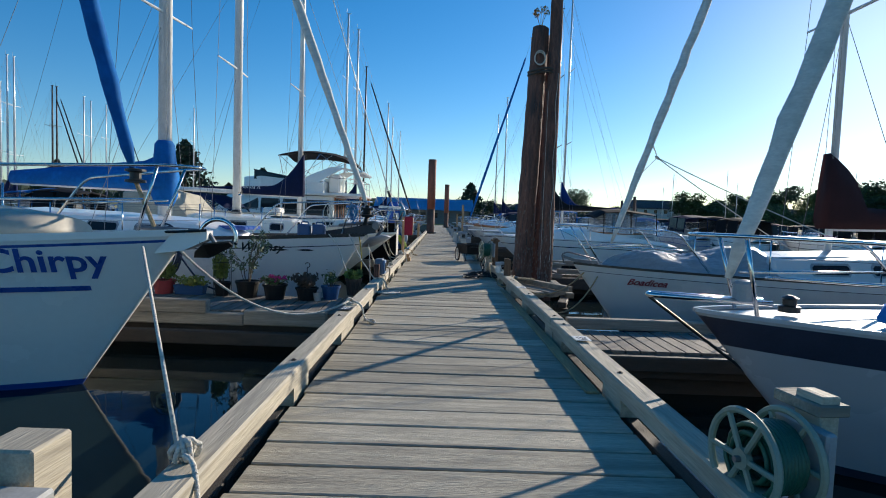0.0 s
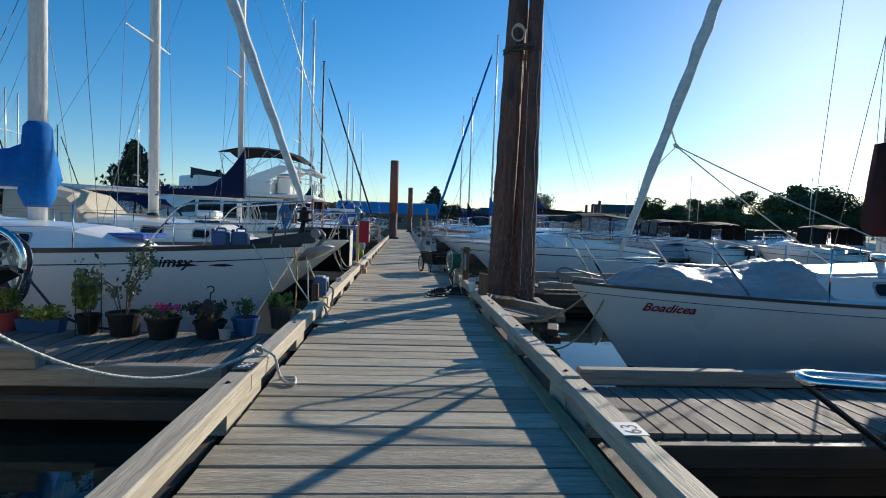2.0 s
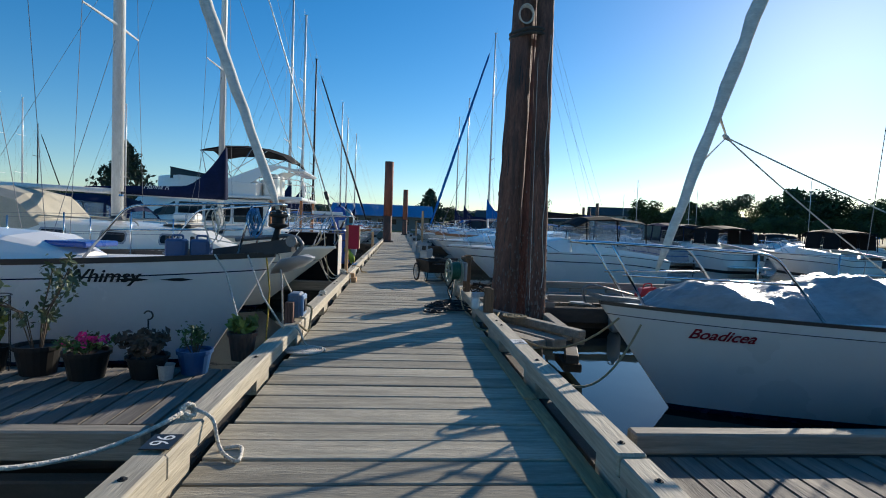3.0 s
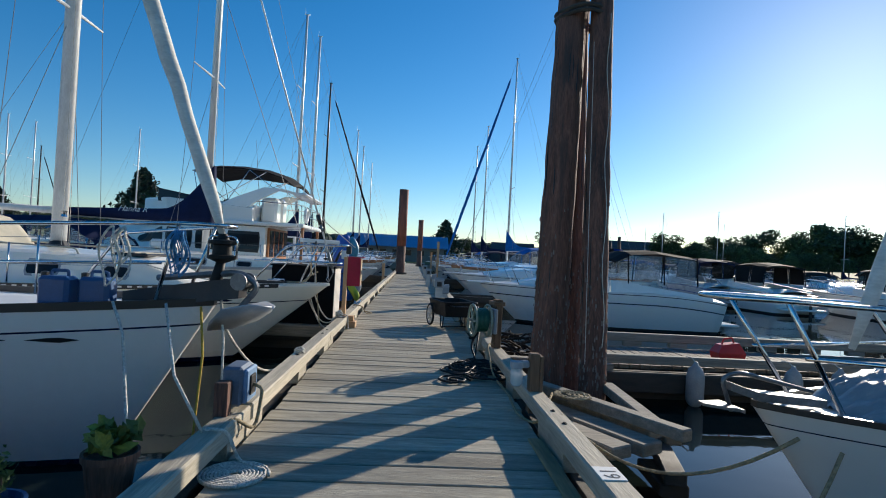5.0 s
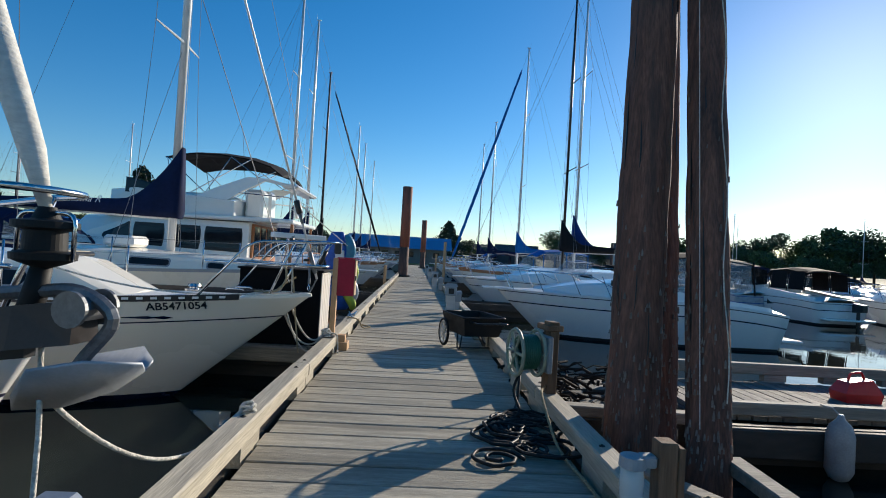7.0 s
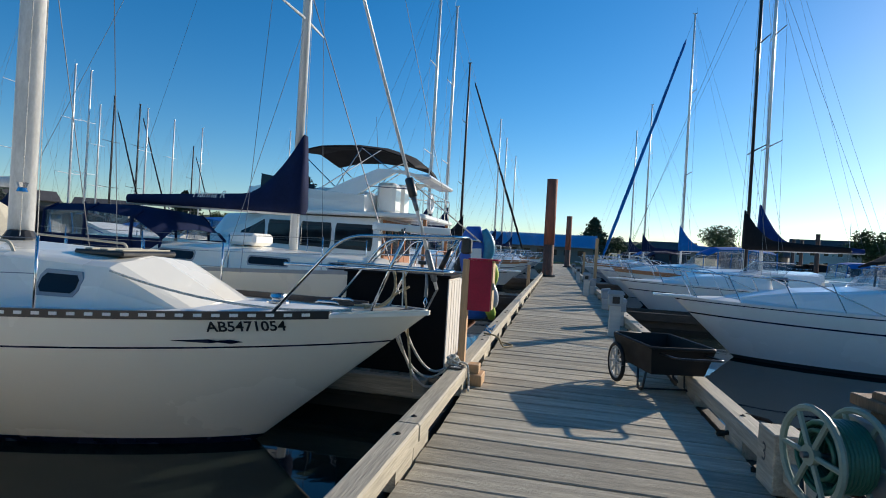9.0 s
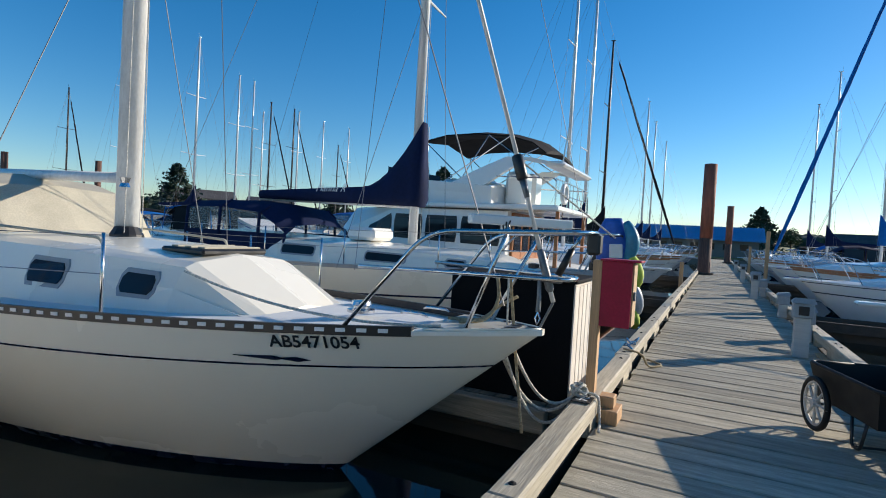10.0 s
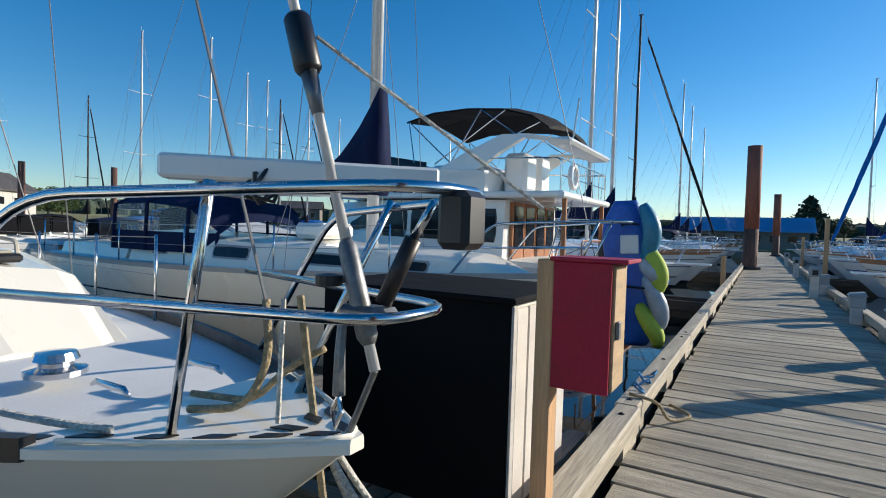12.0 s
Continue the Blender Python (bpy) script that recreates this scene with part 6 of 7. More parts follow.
def piles():
    rng = random.Random(13)
    g = thing("mooring_pile", pose(0, 0, 0), "cluster of three tall dark creosoted wooden piles", "pile")
    # foot, radius, top height and lean per metre of each log
    LOGS = ((1.75, 15.15, 0.215, 5.7, 0.047, 0.10), (2.04, 15.38, 0.195, 5.62, 0.015, 0.11), (2.19, 14.76, 0.155, 7.6, 0.030, 0.155))

    def core(log, z):
        return Vector((log[0] + log[4] * z, log[1] + log[5] * z, z))

    for log in LOGS:
        x, y, r, top, lx, ly = log
        pts, rs = [], []
        n = 44
        for k in range(n + 1):
            z = -2.2 + (top + 2.2) * k / n
            pts.append(core(log, z) + Vector((0.004 * math.sin(k * 1.3), 0.004 * math.cos(k * 1.7), 0)))
            rs.append(r * (1.04 - 0.19 * k / n) * rng.uniform(0.985, 1.015))
        bm = bmesh.new()
        tube(bm, pts, rs, 40)
        for v in bm.verts:
            c = core(log, v.co.z)
            a = math.atan2(v.co.y - c.y, v.co.x - c.x)
            d = 0.016 * noise.noise((math.cos(a) * 5 + x, math.sin(a) * 5, v.co.z * 0.22)) + 0.012 * noise.noise((math.cos(a) * 12, math.sin(a) * 12 + y, v.co.z * 0.5))
            v.co.x += d * math.cos(a)
            v.co.y += d * math.sin(a)
        part("pile_log", bm, PILE, g, smooth=True)
    for z in (4.62, 4.69):
        c = (core(LOGS[0], z) + core(LOGS[1], z) + core(LOGS[2], z)) / 3
        bd = tubed([c + Vector((0.36 * math.cos(a), 0.33 * math.sin(a), 0.02 * math.sin(3 * a))) for a in (2 * math.pi * k / 24 for k in range(25))], 0.03, 6)
        part("steel_band", bd, DARKWOOD, g)
    rp = bmesh.new()
    for k in range(6):
        c = core(LOGS[0], 4.95) + Vector((0.0, -0.21, 0))
        tube(rp, [c + Vector((0.12 * math.cos(a), -0.01 * k, 0.13 * math.sin(a) * (1 + 0.05 * k))) for a in (2 * math.pi * j / 18 for j in range(19))], 0.012, 5)
    part("rope_coil", rp, ROPE, g, "coil of pale rope hung on the pile")
    part("hanging_line", tubed([core(LOGS[2], 0.4 + 0.2 * k) + Vector((0.02 * math.sin(k) + 0.05, -0.165, 0)) for k in range(22)], 0.005, 5), ROPE, g)
    part("hanging_line", tubed([core(LOGS[2], 0.2 + 0.25 * k) + Vector((-0.13, -0.12, 0)) for k in range(17)], 0.004, 5), ROPE, g)
    # flaking growth and drying checks on the lower logs
    b = bmesh.new()
    for k in range(520):
        a, z = rng.uniform(2.6, 6.4), abs(rng.gauss(0, 0.8)) - 0.1
        log = rng.choice(LOGS)
        c = core(log, z) + Vector((math.cos(a), math.sin(a), 0)) * (log[2] * 1.0)
        s = rng.uniform(0.005, 0.013)
        lathe(b, [(s, 0), (s * 0.7, s * rng.uniform(1.5, 4.5)), (0.002, s * 4.8)], 5, at=c)
    part("flaking_growth", b, mat("pale_flaking_growth", (0.17, 0.145, 0.125), 0.9, var=0.3), g)["kind"] = "stuff"
    cr = bmesh.new()
    for k in range(40):
        log = rng.choice(LOGS)
        a, z0, ln = rng.uniform(3.2, 6.0), rng.uniform(0.3, 4.5), rng.uniform(0.3, 1.1)
        tube(cr, [core(log, z0 + ln * q / 4) + Vector((math.cos(a + 0.03 * math.sin(q)), math.sin(a + 0.03 * math.sin(q)), 0)) * (log[2] * (0.985 - 0.028 * (z0 + ln * q / 4))) for q in range(5)], [0.002, 0.008, 0.009, 0.007, 0.002], 4)
    part("drying_check", cr, BLACKP, g, "dark lengthwise cracks in the wood")["kind"] = "stuff"
    pl = thing("wild_plant", pose(2.02, 15.72, 5.66), "dry yellow weed growing from the pile top", "plant")
    bm = bmesh.new()
    for k in range(7):
        a = rng.uniform(0, 6.28)
        tube(bm, [(0, 0, 0), (0.05 * math.cos(a), 0.05 * math.sin(a), 0.2), (0.14 * math.cos(a), 0.14 * math.sin(a), 0.45)], 0.006, 4)
        leaves(bm, (0.12 * math.cos(a), 0.12 * math.sin(a), 0.42), (0.08, 0.08, 0.12), 26, 0.03, rng)
    part("foliage", bm, DRYLEAF, pl)
    for x, y, r, h in ((-0.84, 45.1, 0.31, 5.75), (0.72, 73.2, 0.3, 5.6)):
        p = thing("steel_pile", pose(x, y, 0), "tall rust-brown steel mooring pile with pale foot", "pile", "steel mooring piles")
        bm = bmesh.new()
        tube(bm, [(0, 0, -3), (0, 0, 1.9)], [r, r], 20)
        part("lower_tube", bm, PILE, p, smooth=True)
        bm = bmesh.new()
        tube(bm, [(0, 0, 1.9), (0, 0, h)], [r + 0.004, r + 0.004], 20)
        part("upper_tube", bm, RUST, p, smooth=True)
        part("collar", lathe(bmesh.new(), [(r + 0.01, 0.02), (r + 0.14, 0.02), (r + 0.14, 0.12), (r + 0.01, 0.12)], 20), DARKWOOD, p)
    for x, y in ((30, 92), (31.2, 92.5), (-44, 33), (-41, 37.5), (27, 78)):
        p = thing("wooden_pile", pose(x, y, 0), "dark wooden mooring pile standing in the water", "pile", "distant wooden piles")
        part("pile_log", tubed([(0, 0, -3), (0.03, 0, 5.2)], [0.26, 0.21], 10), PILE, p, smooth=True)
    # timber frame at the foot of the cluster
    fr = thing("pile_guide", pose(0, 0, 0), "weathered timber frame holding the piles to the walkway", "timber frame")
    for a, b, w in (((1.32, 14.28, 0.06), (2.24, 12.66, 0.06), 0.13), ((2.36, 14.75, -0.06), (2.36, 13.1, -0.12), 0.15), ((1.3, 15.75, 0.02), (2.8, 15.75, -0.02), 0.16), ((1.30, 13.75, -0.04), (1.95, 12.62, -0.04), 0.24), ((1.30, 13.25, -0.05), (1.68, 12.55, -0.05), 0.22), ((1.55, 14.2, -0.07), (2.2, 13.1, -0.07), 0.2), ((2.05, 12.45, -0.2), (2.3, 13.3, -0.2), 0.16), ((2.1, 12.55, -0.33), (2.15, 13.1, -0.33), 0.22)):
        a, b = Vector(a), Vector(b)
        d = (b - a)
        m = Matrix.Translation(a) @ d.to_track_quat("X", "Z").to_matrix().to_4x4()
        bm = bmesh.new()
        box(bm, 0, d.length, -w / 2, w / 2, -0.05, 0.05, 0.012, m=m)
        part("beam", bm, DARKWOOD if a.z < -0.1 else RAIL_X, fr)


piles()


# ---- things on the walkway ----
def storage_box():
    t = thing("storage_box", pose(-1.87, 18.8, 0), "tall storage box with black near side and cream vinyl end", "storage box")
    part("body", boxed(-0.62, 0.47, -0.34, 0.45, 0.02, 1.02, 0.008), VINYL, t)
    part("side_panel", boxed(-0.64, 0.49, -0.365, -0.342, 0.0, 1.03, 0.004), SHEET, t, "matt black side panel")
    part("lid", boxed(-0.67, 0.52, -0.40, 0.5, 1.03, 1.06, 0.008), SHEET, t, "black sheet lid")
    for k in range(5):
        y = -0.30 + 0.15 * k
        part("siding_strip", boxed(0.472, 0.492, y, y + 0.135, 0.04, 1.0, 0.006), VINYL, t)
    part("corner_post", boxed(0.472, 0.50, -0.362, -0.315, 0.0, 1.02, 0.004), SIDING, t)


def red_box():
    t = thing("extinguisher_cabinet", pose(-1.04, 18.3, 0), "dark red wooden cabinet on a timber post beside the rail", "cabinet")
    part("post", boxed(-0.17, -0.10, -0.02, 0.08, 0.10, 1.25, 0.005), TIMBER, t, "new timber post")
    part("foot", boxed(-0.17, 0.10, -0.12, 0.14, 0.0, 0.11, 0.006), TIMBER, t)
    part("foot_block", boxed(-0.14, 0.06, -0.06, 0.08, 0.11, 0.2, 0.005), TIMBER, t)
    part("body", boxed(-0.098, 0.125, 0.0, 0.2, 0.74, 1.24, 0.004), PLY, t)
    part("front_panel", boxed(-0.10, 0.128, -0.018, -0.001, 0.735, 1.245, 0.003), REDPAINT, t)
    d = part("door", boxed(0.127, 0.14, 0.005, 0.195, 0.745, 1.235, 0.003), PLY, t, "pale wooden door")
    part("latch", boxed(0.14, 0.155, 0.02, 0.06, 0.95, 1.02, 0.003), GALV, d)
    part("roof", boxed(-0.115, 0.19, -0.03, 0.22, 1.246, 1.262, 0.003), REDPAINT, t)


def dock_cart():
    t = thing("dock_cart", pose(0.82, 19.0, 0, 0, 0, -74) @ Matrix.Scale(0.9, 4), "black plastic dock cart with two spoked wheels", "cart")
    bm = bmesh.new()
    def ring(x0, x1, w, z):
        return [(x0, -w, z), (x1, -w, z), (x1, w, z), (x0, w, z)]
    loft(bm, [ring(-0.40, 0.50, 0.30, 0.26), ring(-0.46, 0.60, 0.36, 0.56), ring(-0.43, 0.57, 0.335, 0.565), ring(-0.38, 0.48, 0.28, 0.30)])
    part("tub", bm, RUBBER, t)
    part("rim", tubed(bend([(-0.46, 0, 0.565), (-0.46, -0.36, 0.565), (0.62, -0.36, 0.565), (0.62, 0.36, 0.565), (-0.46, 0.36, 0.565), (-0.46, 0.0, 0.565)], 0.08), 0.018, 8), RUBBER, t, smooth=True)
    for sd in (1, -1):
        w = new("wheel")
        w.parent = t
        w.matrix_basis = pose(-0.22, sd * 0.40, 0.24, 90, 0, 0)
        ty = bmesh.new()
        tube(ty, [(0.215 * math.cos(a), 0.215 * math.sin(a), 0) for a in (2 * math.pi * k / 32 for k in range(33))], 0.025, 8, caps=False)
        part("tyre", ty, RUBBER, w, smooth=True)
        ri = bmesh.new()
        tube(ri, [(0.185 * math.cos(a), 0.185 * math.sin(a), 0) for a in (2 * math.pi * k / 32 for k in range(33))], 0.014, 6, caps=False)
        lathe(ri, [(0.035, -0.03), (0.04, 0.0), (0.035, 0.03)], 12)
        for k in range(8):
            a = math.pi * k / 4
            tube(ri, [(0.03 * math.cos(a), 0.03 * math.sin(a), 0), (0.185 * math.cos(a), 0.185 * math.sin(a), 0)], 0.012, 6)
        part("rim", ri, SIDING, w)
        part("leg", tubed(bend([(0.12, sd * 0.28, 0.28), (0.14, sd * 0.28, 0.02), (0.26, sd * 0.28, 0.02), (0.34, sd * 0.28, 0.28)], 0.05), 0.013, 7), BLACKP, t, smooth=True)
    part("axle", tubed([(-0.22, -0.40, 0.24), (-0.22, 0.40, 0.24)], 0.012, 7), GALV, t)
    part("leg_brace", tubed([(0.2, -0.28, 0.03), (0.2, 0.28, 0.03)], 0.011, 7), BLACKP, t)
    part("handle", tubed(bend([(0.5, -0.25, 0.5), (0.95, -0.25, 0.52), (0.95, 0.25, 0.52), (0.5, 0.25, 0.5)], 0.08), 0.013, 7), BLACKP, t, smooth=True)


def pedestal(m, h=0.75):
    t = thing("power_pedestal", m, "grey power pedestal with a sloped cap on the walkway", "power pedestal", "power pedestals")
    part("post", boxed(-0.09, 0.09, -0.08, 0.08, 0.0, h - 0.22, 0.006), SIDING, t)
    part("head", boxed(-0.12, 0.12, -0.11, 0.11, h - 0.22, h - 0.02, 0.015), PLASTIC, t)
    part("cap", loft(bmesh.new(), [[(-0.14, -0.13, h - 0.02), (0.14, -0.13, h - 0.02), (0.14, 0.13, h - 0.02), (-0.14, 0.13, h - 0.02)], [(-0.11, -0.1, h + 0.05), (0.11, -0.1, h + 0.05), (0.11, 0.1, h + 0.02), (-0.11, 0.1, h + 0.02)]]), PLASTIC, t)
    part("socket_cover", boxed(-0.06, 0.06, -0.125, -0.11, h - 0.18, h - 0.06, 0.006), ALUDARK, t)
    return t


def hose_post(m, label, wood=RAIL):
    """A timber post with a pale reel wound with green hose."""
    t = thing("hose_reel", m, label, "hose reel", "hose reels")
    part("post", boxed(0.03, 0.12, -0.07, 0.07, 0.0, 0.80, 0.006), wood, t)
    part("cross_board", boxed(0.0, 0.15, -0.09, 0.16, 0.72, 0.77, 0.006), RAIL_X if wood is RAIL else wood, t)
    for x in (-0.26, -0.06):
        bm = bmesh.new()
        tube(bm, [(x, 0.20 * math.cos(a), 0.52 + 0.20 * math.sin(a)) for a in (2 * math.pi * k / 28 for k in range(29))], 0.016, 7, caps=False)
        fl = part("reel_flange", bm, REEL, t)
        for k in range(6):
            a = math.pi * k / 3
            part("spoke", tubed([(x, 0.03 * math.cos(a), 0.52 + 0.03 * math.sin(a)), (x, 0.20 * math.cos(a), 0.52 + 0.20 * math.sin(a))], 0.013, 6), REEL, fl)
        part("hub", tubed([(x - 0.015, 0, 0.52), (x + 0.015, 0, 0.52)], 0.045, 12), REEL, fl)
    rng = random.Random(3)
    hb = bmesh.new()
    pts = []
    for lay, r in enumerate((0.10, 0.145)):
        for j in range(9 * 16 + 1):
            a = 2 * math.pi * j / 16
            f = j / (9 * 16)
            rr = r + 0.006 * math.sin(j * 0.37 + lay)
            pts.append((-0.235 + 0.16 * (f if lay == 0 else 1 - f), rr * math.cos(a), 0.52 + rr * math.sin(a)))
    tube(hb, pts, 0.0115, 6)
    part("hose", hb, GREENHOSE, t, "wound green garden hose", smooth=True)
    part("axle", tubed([(-0.3, 0, 0.52), (0.1, 0, 0.52)], 0.014, 7), GALV, t)
    part("bracket", boxed(-0.02, 0.03, -0.16, 0.16, 0.36, 0.68, 0.01), PLASTIC, t)


def jar_lamp():
    t = thing("walkway_lamp", pose(1.14, 13.36, 0), "jar lamp with grey cap on a short timber post", "lamp")
    part("post", boxed(-0.02, 0.07, -0.05, 0.05, 0.0, 0.53, 0.006), BROWNWOOD, t)
    part("side_board", boxed(0.07, 0.10, -0.06, 0.07, 0.1, 0.51, 0.004), BROWNWOOD, t)
    part("bracket", boxed(-0.10, -0.02, -0.035, 0.035, 0.40, 0.46, 0.01), PLASTIC, t)
    part("cap", lathe(bmesh.new(), [(0.02, 0.455), (0.06, 0.45), (0.065, 0.40), (0.055, 0.395)], 16, at=(-0.13, 0, 0)), PLASTIC, t)
    part("jar", lathe(bmesh.new(), [(0.052, 0.395), (0.058, 0.34), (0.056, 0.26), (0.04, 0.235), (0.005, 0.23)], 16, at=(-0.13, 0, 0)), JAR, t, "frosted glass jar", smooth=True)


def power_box():
    t = thing("power_box", pose(-1.12, 12.58, 0), "weathered blue-grey power box on a short post", "power box")
    part("post", boxed(-0.14, -0.05, -0.30, -0.20, 0.0, 0.42, 0.006), PILE, t)
    part("body", boxed(-0.14, 0.0, -0.16, 0.10, 0.22, 0.50, 0.02), mat("weathered_blue_grey_plastic", (0.13, 0.17, 0.23), 0.55, var=0.15, bump=0.04), t)
    part("bracket", boxed(-0.13, -0.06, -0.21, -0.16, 0.26, 0.38, 0.004), PILE, t)
    part("frame", boxed(0.0, 0.035, -0.15, 0.09, 0.24, 0.48, 0.012), mat("faded_blue_plastic", (0.14, 0.24, 0.38), 0.5, bump=0.02), t)
    part("hatch", boxed(0.035, 0.045, -0.09, 0.03, 0.29, 0.43, 0.01), RUBBER, t)
    part("cable", tubed(bend([(0.03, -0.03, 0.36), (0.12, -0.05, 0.34), (0.10, -0.12, 0.05), (0.0, -0.35, 0.22), (-0.1, -0.5, 0.02)], 0.1), 0.013, 7), TANROPE, t, smooth=True)


def coil_flat(name, x, y, r, mat_, label, turns=8, z=0.012, rr=0.011, mess=0.0, seed=1):
    rng = random.Random(seed)
    pts = []
    for k in range(turns * 20):
        a = 2 * math.pi * k / 20
        q = r * (0.15 + 0.85 * (1 - k / (turns * 20)))
        pts.append((x + (q + mess * rng.uniform(-1, 1)) * math.cos(a) + mess * 3 * math.sin(a * 0.21), y + (q + mess * rng.uniform(-1, 1)) * 0.95 * math.sin(a), z + mess * 0.6 * rng.random()))
    return tagged(part(name, tubed(pts, rr, 6), mat_, None, smooth=True), label, "rope")


def line(name, pts, r, mat_, label, category="rope", group="mooring lines"):
    return tagged(part(name, tubed(pts, r, 7), mat_, None, smooth=True), label, category, group)


def ropes():
    def knot(x, y, z, r=0.05, seed=0):
        rng = random.Random(seed)
        bm = bmesh.new()
        for k in range(4):
            u = Vector((rng.gauss(0, 1), rng.gauss(0, 1), rng.gauss(0, 1))).normalized()
            w = u.orthogonal().normalized()
            c = u.cross(w)
            tube(bm, [Vector((x, y, z)) + (w * math.cos(a) + c * math.sin(a)) * r * rng.uniform(0.8, 1.1) for a in (2 * math.pi * j / 14 for j in range(15))], 0.012, 6)
        tagged(part("rope_knot", bm, ROPE, None, smooth=True), "knotted end of a white mooring line on the rail", "rope", "mooring knots")
    G = "white mooring line between a bow and the rail"
    line("mooring_line", [(-1.22, 5.28, 0.24), (-2.62, 7.55, 0.93)], 0.011, ROPE, G)
    line("mooring_line", bend([(-1.22, 5.28, 0.24), (-1.12, 5.2, 0.25), (-1.05, 5.1, 0.1), (-1.06, 4.9, 0.02)], 0.08), 0.011, ROPE, "loose tail of a white mooring line")
    knot(-1.2, 5.3, 0.24, 0.055, 1)
    line("mooring_line", sag((-2.6, 8.05, 0.92), (-1.2, 9.35, 0.24), 0.36, 18), 0.012, ROPE, G)
    knot(-1.19, 9.4, 0.23, 0.04, 2)
    line("mooring_line", bend([(-1.17, 9.42, 0.24), (-1.05, 9.4, 0.2), (-1.0, 9.35, 0.02), (-0.85, 9.2, 0.015), (-0.9, 9.45, 0.015), (-1.02, 9.4, 0.015)], 0.1, 5), 0.011, ROPE, "loop of white line lying on the walkway")
    # lines of the sloop with the script name
    line("mooring_line", [(-2.1, 12.55, 0.90), (-1.9, 12.32, 0.72), (-1.62, 11.9, 0.2), (-1.5, 11.7, 0.02)], 0.010, ROPE, G)
    line("mooring_line", [(-1.75, 12.6, 0.9), (-1.45, 12.1, 0.5), (-1.2, 11.95, 0.2)], 0.010, ROPE, G)
    line("mooring_line", sag((-1.45, 12.95, 0.72), (-1.2, 14.55, 0.22), 0.28, 16), 0.011, ROPE, G)
    line("mooring_line", [(-1.48, 12.95, 0.93), (-1.42, 12.88, 0.6), (-1.38, 12.8, 0.0), (-1.4, 12.7, -0.42)], 0.010, ROPE, G)
    line("mooring_line", [(-1.62, 12.9, 0.92), (-1.55, 12.82, 0.5), (-1.56, 12.75, -0.1), (-1.6, 12.6, -0.4)], 0.010, YROPE, "yellow line hanging from a bow into the water")
    knot(-1.17, 14.6, 0.22, 0.05, 3)
    coil_flat("rope_coil", -0.95, 11.8, 0.20, ROPE, "neat flat coil of white rope on the walkway", 8)
    line("mooring_line", bend([(-1.18, 11.95, 0.22), (-1.05, 11.95, 0.22), (-0.98, 11.98, 0.02), (-0.78, 11.85, 0.02)], 0.06), 0.011, ROPE, "white line leading from the rail to its coil")
    # lines at the registered sloop and the storage box
    knot(-1.22, 18.1, 0.25, 0.06, 4)
    for k, (a, d) in enumerate((((-1.75, 17.52, 0.8), 0.35), ((-1.68, 17.48, 0.8), 0.45), ((-1.6, 17.42, 0.8), 0.28))):
        line("mooring_line", sag(a, (-1.24, 18.1 + 0.03 * k, 0.23), d, 16), 0.012, ROPE, G)
    line("mooring_line", bend([(-1.2, 18.12, 0.24), (-1.07, 18.1, 0.24), (-1.05, 18.1, 0.02), (-1.03, 17.95, 0.015)], 0.05), 0.011, ROPE, "loose tail of a white mooring line")
    line("mooring_line", bend([(-1.50, 17.36, 1.0), (-1.62, 17.33, 0.93), (-1.72, 17.3, 0.82), (-1.95, 17.25, 0.815)], 0.08), 0.011, TANROPE, "tan line looped over the bow rail")
    line("mooring_line", [(-1.18 + 0.06 * math.sin(k * 1.2), 20.3 + 0.05 * k, 0.22 + 0.03 * math.cos(k * 2.1)) for k in range(14)], 0.009, BROPE, "bundle of blue line on the rail")
    line("mooring_line", bend([(-1.2, 20.2, 0.22), (-1.0, 20.2, 0.2), (-0.95, 20.35, 0.02), (-0.8, 20.6, 0.02), (-1.0, 20.8, 0.02)], 0.1), 0.012, TANROPE, "loose tan line on the walkway")
    # hoses by the reel
    coil_flat("hose_coil", 0.66, 14.9, 0.28, RUBBER, "tangled black hose lying on the walkway", 5, 0.02, 0.013, 0.02, 5)
    coil_flat("hose_coil", 0.52, 14.42, 0.2, RUBBER, "loop of black hose lying on the walkway", 2, 0.02, 0.013, 0.01, 6)
    coil_flat("hose_coil", 0.86, 15.3, 0.24, RUBBER, "heap of black hose below the reel", 6, 0.03, 0.013, 0.03, 7)
    coil_flat("hose_coil", 0.78, 15.02, 0.34, RUBBER, "wide loops of black hose lying on the walkway", 4, 0.035, 0.013, 0.035, 8)
    coil_flat("hose_coil", 0.88, 14.62, 0.27, RUBBER, "wide loops of black hose lying on the walkway", 4, 0.03, 0.013, 0.03, 9)
    line("hose", bend([(0.95, 15.62, 0.42), (0.82, 15.5, 0.22), (0.9, 15.35, 0.06), (0.7, 15.2, 0.03), (0.85, 14.95, 0.03)], 0.12), 0.013, RUBBER, "black hose drooping from the reel", "hose", "hoses")
    line("hose", bend([(1.0, 16.0, 0.4), (0.92, 15.7, 0.02), (0.8, 15.4, 0.03), (0.6, 15.1, 0.03)], 0.15), 0.013, RUBBER, "black hose from the reel to its heap", "hose", "hoses")
    line("hose", bend([(1.15, 15.6, 0.25), (1.0, 15.2, 0.3), (1.0, 14.6, 0.03), (1.05, 13.9, 0.02), (1.0, 13.2, 0.02), (1.12, 12.9, 0.02), (1.3, 13.2, 0.22)], 0.2), 0.011, TANROPE, "tan hose laid along the rail", "hose", "hoses")
    coil_flat("rope_coil", 1.55, 13.5, 0.17, TANROPE, "loose coil of grey rope on the pile frame", 7, 0.13, 0.009, 0.014, 4)
